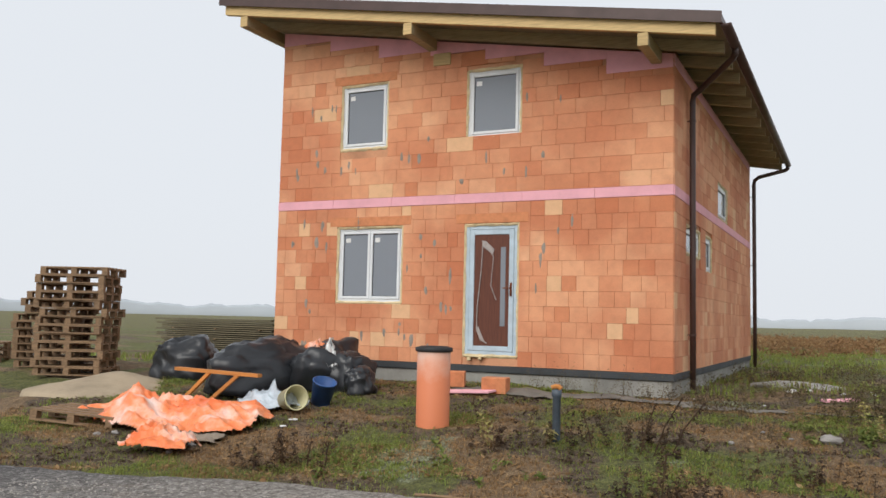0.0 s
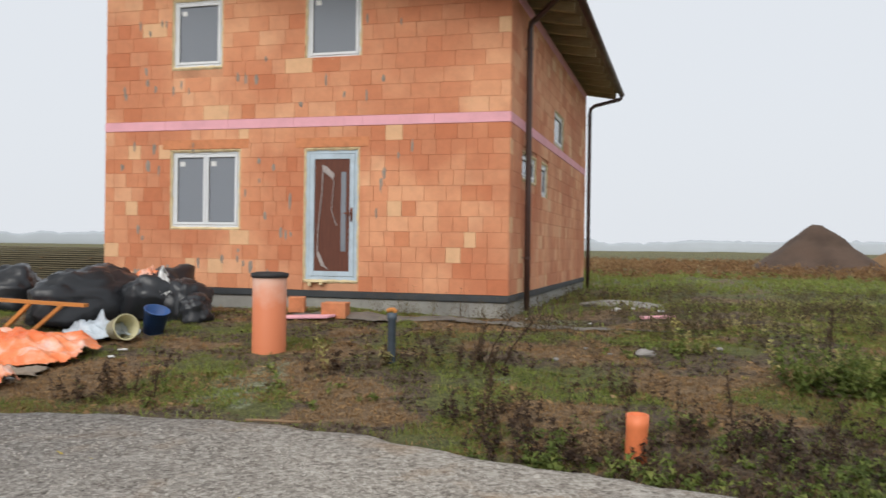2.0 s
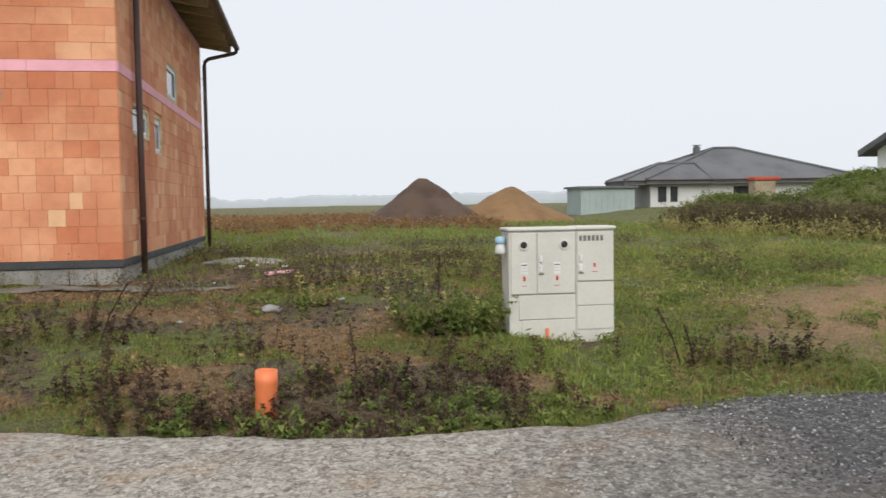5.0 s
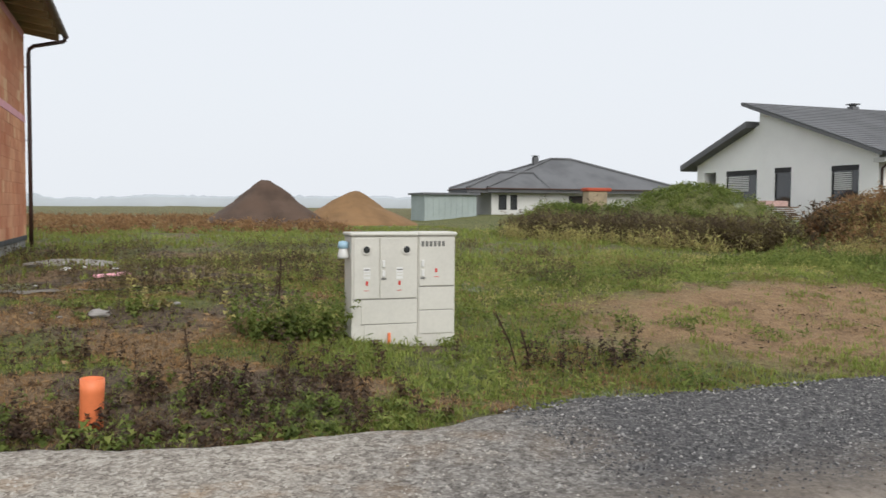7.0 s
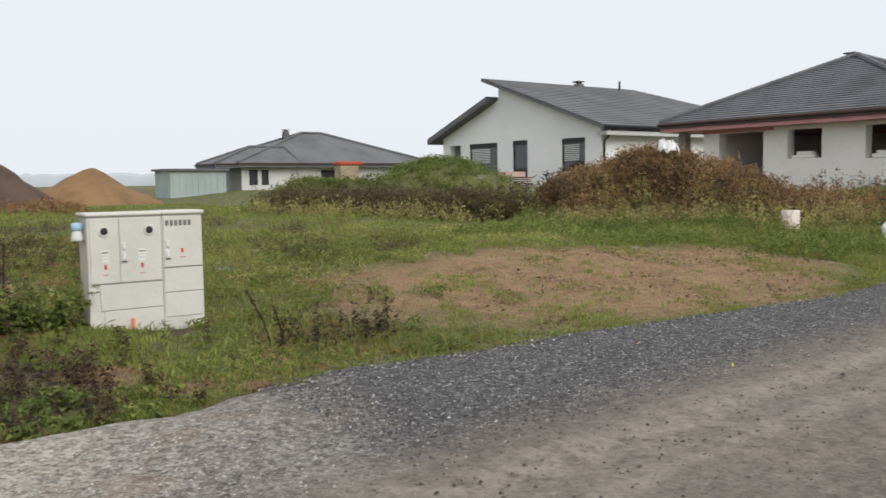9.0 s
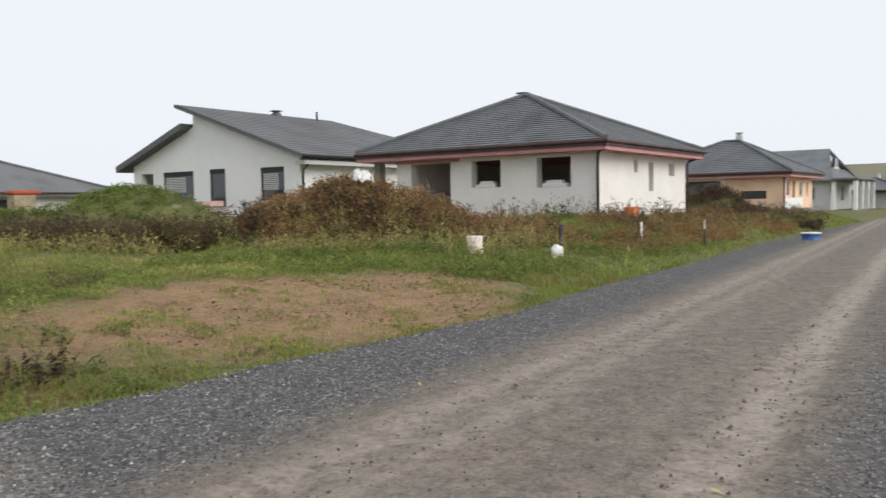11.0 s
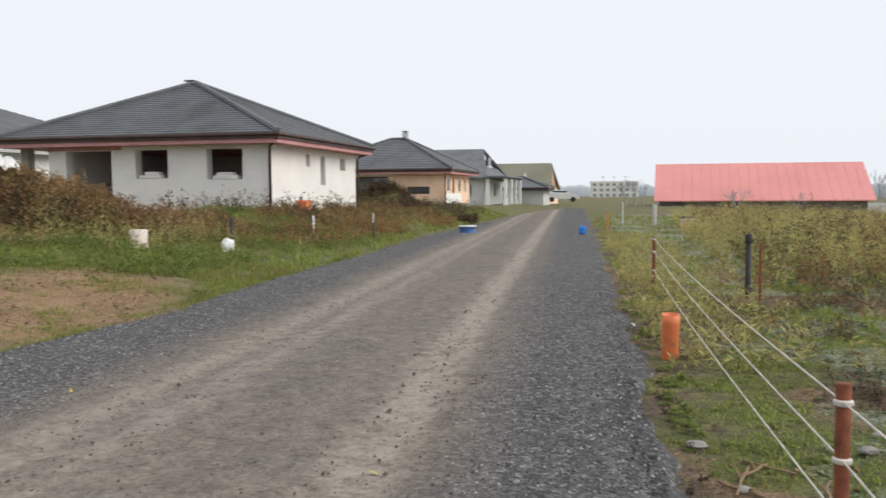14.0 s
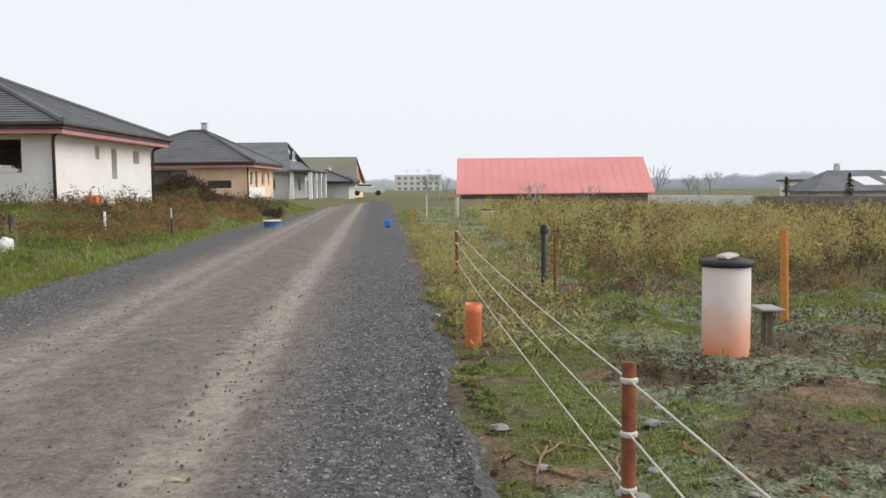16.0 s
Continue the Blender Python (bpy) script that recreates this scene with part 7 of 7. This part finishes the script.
on_lichen = lambda x, y, r: off_road(x, y, 0.1) and cover(x, y)[2] > 0.5 + r.uniform(-0.2, 0.2)
blades("grass", strewn(7000, (-10, 3, 5.8, 14), 1, lush(0.55)), 0.055, 0.0045, 6, 1, GRASS, "thin autumn grass before the houses")
blades("grass", strewn(17000, (2.0, 18, 5.9, 17), 2, lush(0.30)), 0.085, 0.005, 6, 2, GRASS, "ragged green grass beside the cabinet")
blades("grass", strewn(7000, (3.6, 18, -8, 1.0), 3, lush(0.6)), 0.045, 0.0045, 6, 3, GRASS, "short mossy grass south of the track")
blades("grass", strewn(9000, (-16, 16, 14, 44), 4, patchy(0.3, 0.3)), 0.17, 0.012, 5, 4, GRASS, "rough meadow grass behind the house")
blades("grass", strewn(6000, (14, 60, 6.8, 15), 5, patchy(0.2, 0.4)), 0.18, 0.012, 5, 5, GRASS, "grass verge along the track")
blades("grass", strewn(3000, (10, 60, -10, 3), 6, patchy(0.3, 0.4)), 0.18, 0.012, 5, 6, GRASS, "grass verge south of the track")
weeds("green_weeds", clusters(80, (2.5, 14, 6.4, 14), 6, 0.2, 12, patchy(0.4, 0.5)), 0.15, 0.13, 0.036, 24, 12, FRESH, "low green leafy weeds in the grass")
weeds("green_weeds", [(21.4 + rr.gauss(0, 1.7), 29.2 + rr.gauss(0, 1.5)) for _ in range(320)] + [(17.0 + rr.gauss(0, 1.2), 31.4 + rr.gauss(0, 1.1)) for _ in range(200)], 0.30, 0.25, 0.07, 30, 15, FRESH, "green weeds over an old soil mound")
weeds("green_weeds", strewn(1500, (11, 27, 8.2, 14.5), 16, patchy(0.4, 0.5, 0.6)), 0.28, 0.2, 0.045, 24, 16, FRESH, "tall green verge weeds")
weeds("dark_weeds", clusters(70, (-3, 9, 9.5, 22), 7, 0.3, 23, patchy(0.5, 0.35)), 0.34, 0.24, 0.028, 40, 23, DARK_WEED, "withered weeds over the waste ground")
weeds("dark_weeds", [(-2.6 + rr.uniform(-1.6, 1.4), 13.1 + rr.gauss(0, 0.12)) for _ in range(34)], 0.42, 0.2, 0.018, 40, 24, DARK_WEED, "bare weeds along the plinth")
strip = []
for _ in range(2000):
    u = rr.uniform(0.22, 1.0)
    strip.append((14.9 - 1.2 * u + abs(rr.gauss(0, 1.3)), 14.2 + 16.0 * u + rr.gauss(0, 0.5)))
weeds("dark_weeds", strip, 0.85, 0.32, 0.07, 36, 25, DARK_WEED, "dense belt of dark withered weeds")
weeds("autumn_weeds", [(x - 0.9, y - 0.2) for x, y in strip[::7]], 0.6, 0.3, 0.055, 30, 26, AUTUMN, "yellowing weeds among the withered belt")
bank = [(16.2 + 5.2 * (u := rr.random()) + rr.gauss(0, 1.0), 16.8 - 4.2 * u + rr.gauss(0, 0.9)) for _ in range(1700)]
bank = [p for p in bank if p[1] - 0.11 < 1.11 * (p[0] - 0.82) and off_road(*p, 2.2) and not in_house(*p) and not (p[0] < 18.9 and p[1] < 12.2)]
weeds("dry_weeds", bank, 0.62, 0.26, 0.055, 36, 27, DRY, "thick rust-brown dry weeds over a bank")
weeds("autumn_weeds", [(x - 0.9 + rr.gauss(0, 0.4), y - 1.5 + rr.gauss(0, 0.4)) for x, y in bank[::3] if off_road(x - 0.9, y - 1.5, 1.8)], 0.55, 0.24, 0.045, 32, 28, AUTUMN, "yellow-green autumn weeds before the bank")
weeds("dark_weeds", bank[::2], 0.55, 0.30, 0.070, 45, 46, DARK_WEED, "dense purple-brown weeds filling the bank")
weeds("rusty_weeds", bank[1::7], 0.66, 0.22, 0.060, 36, 47, RUSTY, "rust-red dry weeds over the bank")
weeds("dry_weeds", strewn(900, (20, 42, 8.6, 12.0), 29, patchy(0.4, 0.4, 0.5)), 0.38, 0.24, 0.045, 32, 29, DRY, "dry rust-brown verge weeds")
weeds("dark_weeds", strewn(420, (24, 56, 9.6, 17), 30, patchy(0.55, 0.4, 0.8)), 0.7, 0.3, 0.06, 36, 30, DARK_WEED, "dark weeds along the verge")
weeds("dark_weeds", [(45.3 + rr.gauss(0, 1.0), 13.9 + rr.gauss(0, 0.8)) for _ in range(150)] + [(43.8 + rr.gauss(0, 0.8), 11.9 + rr.gauss(0, 0.35)) for _ in range(60)] + [(44 + rr.gauss(0, 0.6), 9.0 + rr.gauss(0, 0.25)) for _ in range(30)], 0.5, 0.35, 0.085, 36, 48, PURPLE, "dark brushwood over a heap of soil")
weeds("dry_weeds", strewn(1500, (-30, 10, 34, 75), 31, free()), 0.5, 0.5, 0.12, 26, 31, DRY, "brown dry grass far behind the house")
weeds("autumn_weeds", strewn(5200, (14, 52, -30, -1.2), 32, lambda x, y, r: y < road_s(x) - 1.0 - 2.2 * r.random() and x > 15 + 0.12 * abs(y) + r.uniform(-1, 1) and clump(x, y, 0.3) > r.uniform(0, 0.5)), 0.82, 0.28, 0.056, 36, 32, AUTUMN, "wide field of yellowing autumn weeds")
weeds("dry_weeds", strewn(2600, (15, 60, -34, -2.5), 33, lambda x, y, r: clump(x + 9, y + 9, 0.25) > r.uniform(0.3, 0.6) and x > 15.5 + 0.12 * abs(y) + r.uniform(-1, 1)), 0.85, 0.28, 0.056, 33, 33, DRY, "brown dry weeds in the field")
weeds("dark_weeds", strewn(320, (12, 22, -12, -1.8), 34, patchy(0.5, 0.4)), 0.45, 0.25, 0.035, 40, 34, DARK_WEED, "dark withered weeds at the field's rim")
weeds("autumn_weeds", strewn(500, (15, 50, -24, -2), 38, lambda x, y, r: clump(x, y, 0.35) > 0.72), 1.15, 0.34, 0.06, 42, 38, AUTUMN, "taller yellowing weeds in the field")
weeds("dark_weeds", strewn(900, (15, 46, -26, -2), 39, lambda x, y, r: clump(x + 40, y, 0.35) > 0.62 and y < road_s(x) - 1.5), 0.95, 0.3, 0.06, 36, 39, DARK_WEED, "dark withered clumps in the field")
weeds("green_weeds", strewn(700, (14, 34, -20, -2), 40, lambda x, y, r: clump(x, y + 30, 0.4) > 0.6 and y < road_s(x) - 1.2), 0.55, 0.3, 0.06, 30, 40, FRESH, "green weeds in the autumn field")
weeds("autumn_weeds", clusters(60, (1, 12, 8, 20), 7, 0.3, 42, patchy(0.4, 0.4)), 0.16, 0.15, 0.028, 24, 42, AUTUMN, "yellowing low weeds round the cabinet")
weeds("autumn_weeds", strewn(420, (8.5, 32, -4, 2.5), 43, lambda x, y, r: road_s(x) - 0.4 - 1.8 * r.random() < y < road_s(x) - 0.25), 0.26, 0.2, 0.042, 27, 43, AUTUMN, "yellow-green weeds along the track's rim")
weeds("dark_weeds", clusters(26, (7, 16, -7, -0.8), 7, 0.22, 44, free(0.3)), 0.22, 0.16, 0.03, 36, 44, DARK_WEED, "low dark withered clumps beyond the rope")
weeds("dry_weeds", strewn(240, (12, 20, -12, -1), 45, lambda x, y, r: y < road_s(x) - 0.9), 0.32, 0.2, 0.04, 27, 45, DRY, "rust-brown weeds at the field's rim")
weeds("tall_stalks", [(rr.uniform(-17, -10.5), rr.uniform(24, 30)) for _ in range(130)], 1.5, 0.25, 0.035, 30, 35, DARK_WEED, "tall bare stalks behind the board stack")


# fallen leaves, straw and dead stems pressed on to the soil
def litter(name, spots, size, seed, material, label):
    g = np.random.RandomState(seed)
    c = np.array([(x, y, height(x, y) + 0.012) for x, y in spots])
    n = len(c)
    a, s = g.uniform(0, 2 * np.pi, n), size * g.uniform(0.4, 1.7, n)
    e1 = np.c_[np.cos(a) * s, np.sin(a) * s, g.uniform(-0.3, 0.6, n) * s]
    e2 = np.c_[-np.sin(a) * s, np.cos(a) * s, g.uniform(-0.3, 0.6, n) * s] * g.uniform(0.12, 0.6, n)[:, None]
    v = np.stack([c - e1, c + e2, c + e1, c - e2], 1).reshape(-1, 3)
    me = bpy.data.meshes.new(name)
    me.from_pydata(v.tolist(), [], np.arange(4 * n).reshape(-1, 4).tolist())
    me.materials.append(material)
    return tagged(new(name, me), label, "leaf litter", kind="stuff")


litter("straw_litter", strewn(2200, (3.2, 14, -7, 0.6), 64, patchy(0.5, 0.8, 0.0)), 0.03, 64, DRY, "dead straw beside the rope")


# ---- the plants nearest the track ----
rim = [(x, road_n(x) + abs(rr.gauss(0.05, 0.5))) for x in [rr.uniform(-0.9, 2.9) for _ in range(190)]]
herbs("leafy_weeds", rim[::2], 0.11, 0.058, 11, 81, FRESH, "broad-leaved green weeds at the track's rim")
herbs("withered_weeds", [(x, y + 0.08) for x, y in rim[1::2]], 0.22, 0.055, 16, 82, PURPLE, "withered purple-brown weeds at the track's rim")
herbs("leafy_weeds", round_spots([(0.8, 7.5, 0.14, 9), (-0.2, 7.0, 0.15, 9), (-0.2, 6.3, 0.1, 6), (1.6, 6.0, 0.15, 10), (1.2, 7.2, 0.3, 12), (2.0, 6.5, 0.3, 14), (1.4, 6.4, 0.3, 14), (-4.3, 8.0, 0.5, 10), (-2.9, 8.1, 0.5, 8), (0.2, 10.6, 0.2, 10), (0.7, 10.5, 0.15, 8)]), 0.13, 0.065, 12, 83, FRESH, "tufts of broad green weeds in the dark soil")
herbs("withered_weeds", round_spots([(-0.9, 7.5, 0.28, 26), (0.95, 7.3, 0.3, 22), (0.05, 6.6, 0.3, 22), (1.9, 6.9, 0.4, 22), (-4.6, 7.45, 0.3, 22), (-1.6, 9.2, 0.45, 26), (-2.9, 8.9, 0.3, 10), (4.3, 7.35, 0.22, 16), (5.0, 7.5, 0.2, 14), (0.2, 8.6, 0.4, 16), (2.3, 7.9, 0.4, 14)]), 0.34, 0.050, 22, 84, PURPLE, "bushy withered weeds, dark and leafy")
herbs("withered_weeds", round_spots([(0.6, 11.6, 0.35, 26), (1.2, 12.6, 0.4, 26), (0.3, 12.8, 0.4, 20), (1.9, 11.2, 0.4, 18), (2.6, 12.6, 0.5, 20)]), 0.55, 0.045, 26, 85, DARK_WEED, "standing brown withered weeds on the waste ground")
herbs("leafy_weeds", round_spots([(2.15, 9.05, 0.22, 26), (1.8, 9.3, 0.25, 14), (2.5, 8.85, 0.1, 8)]), 0.42, 0.075, 26, 86, FRESH, "bushy yellow-green weeds beside the cabinet")
herbs("yellow_weeds", round_spots([(2.2, 9.0, 0.3, 12), (0.9, 10.4, 0.2, 6), (-2.3, 9.3, 0.3, 6)]), 0.38, 0.070, 18, 87, AUTUMN, "yellowing weeds beside the cabinet")
fringe = [(x, y) for x, y in strewn(1500, (4.8, 15, 6.3, 12.2), 94, lambda x, y, r: off_road(x, y, 0.05) and clump(x, y, 0.9) > 0.62 + r.uniform(-0.1, 0.15))]
blades("grass", fringe, 0.07, 0.005, 7, 94, GRASS, "tufts of grass on the sandy pull-in")
litter("straw_litter", strewn(3000, (5, 15, 6.4, 11.6), 95, lambda x, y, r: off_road(x, y, 0.02) and clump(x + 5, y, 0.7) > 0.5), 0.022, 95, PURPLE, "dark dead stems on the sandy pull-in")
tube_stalks = bmesh.new()
for x, y, h, lx in ((-1.35, 9.1, 0.62, 0.30), (-1.5, 9.2, 0.5, 0.15), (-1.2, 9.3, 0.55, 0.35), (-2.0, 9.2, 0.4, -0.12), (4.0, 7.5, 0.5, -0.22), (4.1, 7.45, 0.35, -0.1), (-4.75, 7.5, 0.3, -0.08), (-4.4, 7.4, 0.28, 0.05), (-4.25, 7.5, 0.26, 0.04), (2.05, 9.2, 0.75, 0.03), (1.1, 7.6, 0.45, -0.05), (-0.95, 7.6, 0.4, 0.04)):
    z = height(x, y)
    tube(tube_stalks, [(x, y, z - 0.03), (x + lx * 0.4, y, z + h * 0.5), (x + lx, y, z + h)], 0.008, 5)
    for k in range(26):
        u = rr.uniform(0.25, 1.05)
        c = Vector((x + lx * u + rr.gauss(0, 0.018), y + rr.gauss(0, 0.018), z + h * u))
        e, f = Vector((rr.gauss(0, 1), rr.gauss(0, 1), rr.gauss(0.4, 0.8))).normalized() * 0.028, Vector((rr.gauss(0, 1), rr.gauss(0, 1), rr.gauss(0, 1))).normalized() * 0.011
        tube_stalks.faces.new([tube_stalks.verts.new(q) for q in (c - e, c + f, c + e, c - f)])
tagged(part("dead_stalks", tube_stalks, PURPLE), "dark dead seed stalks leaning over the soil", "weeds", kind="stuff")
blades("dry_grass", strewn(9000, (-10, 5, 5.8, 13.4), 91, on_rust), 0.05, 0.004, 6, 91, RUSTY, "short rust-brown dead grass before the house")
blades("dry_grass", strewn(3600, (-10, 3, 5.8, 13.4), 92, on_soil), 0.055, 0.004, 5, 92, GRASS, "sparse thin grass on the dark soil")
blades("dry_grass", strewn(3000, (3.4, 15, -8, 0.6), 93, on_soil), 0.04, 0.004, 5, 93, GRASS, "sparse thin grass beyond the rope")
litter("leaf_litter", strewn(7000, (-10, 6, 5.8, 13.4), 61, on_rust), 0.032, 61, RUSTY, "rust-brown mats of dead grass on the soil")
litter("leaf_litter", strewn(4500, (-10, 5, 5.8, 13.4), 62, on_soil), 0.026, 62, PURPLE, "dark rotting leaves on the soil")
herbs("small_rosettes", strewn(1500, (-10, 6, 5.9, 13.4), 66, lush(0.6)), 0.025, 0.045, 6, 66, FRESH, "small green rosettes in the soil", 0.34, 0.35)
herbs("small_rosettes", strewn(1300, (-10, 3.5, 5.9, 13.4), 68, on_soil), 0.04, 0.035, 7, 68, PURPLE, "low withered rosettes in the soil", 0.34, 0.5)
# south of the track: a low carpet of frosted leaves, moss and dark withered stems
herbs("frosted_carpet", strewn(6500, (4, 15.5, -8.5, 0.6), 88, on_lichen), 0.018, 0.034, 6, 88, LICHEN, "frosted grey-green leaves carpeting the ground", 0.36, 0.4)
herbs("small_rosettes", strewn(2600, (3.5, 15, -7, 0.6), 67, lush(0.55)), 0.025, 0.036, 6, 67, FRESH, "small green rosettes beside the rope", 0.34, 0.4)
litter("leaf_litter", strewn(7000, (3.2, 15, -8, 0.6), 63, on_soil), 0.018, 63, PURPLE, "dark rotting stems beside the rope")
herbs("withered_weeds", strewn(1100, (5, 16, -9, 0.2), 89, on_soil), 0.07, 0.030, 9, 89, PURPLE, "low dark withered plants beyond the rope")
herbs("leafy_weeds", [(x, road_s(x) - abs(rr.gauss(0.02, 0.22))) for x in [rr.choice((6.7, 8.3, 7.6, 10.5, 12.5)) + rr.gauss(0, 0.4) for _ in range(70)]], 0.06, 0.048, 12, 90, FRESH, "bright green tufts at the track's rim")


def stick(a, b, r, seed):
    """A dead twig lying on the ground, with a side shoot."""
    g = random.Random(seed)
    a, b = Vector((*a, 0)), Vector((*b, 0))
    pts = [a.lerp(b, t) + Vector((g.gauss(0, 0.012), g.gauss(0, 0.012), 0)) for t in (0, 0.25, 0.5, 0.75, 1)]
    base = max(height(p.x, p.y) for p in pts) if not any(road_s(p.x) < p.y < road_n(p.x) for p in pts) else 0.04
    pts = [Vector((p.x, p.y, base + 0.015)) for p in pts]
    bm = tube(bmesh.new(), pts, r, 6)
    tube(bm, [pts[2], pts[2].lerp(pts[4], 0.5) + Vector((0.04, 0.05, 0.02))], r * 0.6, 5)
    tagged(part("dead_twig", bm, OLD_WOOD, None, "", True), "dry pale twig lying on the ground", "twig", "dead twigs")


for k, (a, b, r) in enumerate((((-2.8, 6.66), (-2.3, 6.72), 0.012), ((2.2, 6.25), (2.5, 6.18), 0.008), ((6.4, -1.5), (5.85, -1.45), 0.006), ((5.7, -0.45), (5.95, -0.62), 0.009), ((5.4, -0.4), (5.9, -0.5), 0.008), ((5.2, -0.75), (5.7, -0.9), 0.007), ((5.6, -0.3), (5.35, -0.62), 0.010), ((6.0, -0.5), (5.8, -0.75), 0.007))):
    stick(a, b, r, k)



# ---- stones of the track ----
def gravel_stones(name, n, area, seed, size, keep, label, material):
    g = random.Random(seed)
    verts, faces = [], []
    for x, y in strewn(n, area, seed, keep):
        s = size * g.uniform(0.5, 1.5)
        z = 0.032 + 0.018 * noise.noise(Vector((x * 0.9, y * 2.2, 2))) + 0.008 * noise.noise(Vector((x * 6, y * 6, 5)))
        i = len(verts)
        for dx, dy, dz in ((-1, -0.8, -0.3), (1, -0.6, -0.3), (0.7, 1, -0.3), (-0.8, 0.7, -0.3), (g.uniform(-0.4, 0.4), g.uniform(-0.4, 0.4), 0.7)):
            verts.append((x + s * dx * g.uniform(0.7, 1.2), y + s * dy * g.uniform(0.7, 1.2), z + s * dz))
        faces += [(i, i + 1, i + 4), (i + 1, i + 2, i + 4), (i + 2, i + 3, i + 4), (i + 3, i, i + 4)]
    me = bpy.data.meshes.new(name)
    me.from_pydata(verts, [], faces)
    me.materials.append(material)
    return tagged(new(name, me), label, "gravel", kind="stuff")


def stones(name, stops):
    n = Nodes(name)
    return n.done(n.ramp(n.node("NewGeometry").outputs["Random Per Island"], stops), 0.85, n.noise(90), 0.002)


YELLOW_LEAF = worn("yellow_leaf", (0.55, 0.42, 0.06), 0.7, 0.3, 30, 9)
DARK_STONES = stones("dark_crushed_stone", [(0.0, (0.025, 0.025, 0.027)), (0.5, (0.095, 0.092, 0.092)), (0.84, (0.16, 0.155, 0.15)), (0.93, (0.27, 0.26, 0.25)), (1.0, (0.42, 0.40, 0.38))])
PALE_STONES = stones("pale_crushed_stone", [(0.0, (0.16, 0.14, 0.12)), (0.5, (0.36, 0.33, 0.29)), (1.0, (0.42, 0.39, 0.35))])
mid = lambda x: 2.15 + TRACK_SLANT * x
inside = lambda x, y: road_s(x) + 0.1 < y < road_n(x) - 0.1
gravel_stones("dark_gravel", 24000, (3.2, 19, -0.6, 7), 51, 0.011, lambda x, y, r: inside(x, y) and x < 7 + 12 * r.random() ** 2 and abs(y - mid(x)) > 1.35 + 0.7 * r.random() and x - 0.6 * y > -0.6, "loose dark crushed stone along the track", DARK_STONES)
gravel_stones("pale_gravel", 9000, (-6, 4.5, 2.0, 7), 52, 0.010, lambda x, y, r: road_s(x) + 0.3 < y < road_n(x) - 0.55 and x - 0.6 * y < 0.1 + r.gauss(0, 0.35), "loose pale crushed stone on the track", PALE_STONES)
CLODS = stones("damp_clods", [(0.0, (0.050, 0.039, 0.031)), (0.6, (0.115, 0.091, 0.072)), (1.0, (0.23, 0.19, 0.155))])
gravel_stones("clods", 2600, (1.0, 24, -0.2, 7), 53, 0.010, lambda x, y, r: inside(x, y) and x < 3 + 21 * r.random() ** 1.6 and abs(y - mid(x)) < 1.7, "damp clods and crumbs on the trodden track", CLODS)
gravel_stones("clods", 120, (1.0, 22, -0.2, 7), 54, 0.017, lambda x, y, r: inside(x, y) and abs(y - mid(x)) < 1.6, "larger damp clods on the trodden track", CLODS)
litter("fallen_leaves", [(rr.uniform(-4, 9), rr.uniform(1.0, 6.0)) for _ in range(26)], 0.035, 71, YELLOW_LEAF, "single yellow fallen leaves on the track")
for ob in scene.objects:
    if ob.name.startswith("fallen_leaves"):
        ob.location.z = 0.07
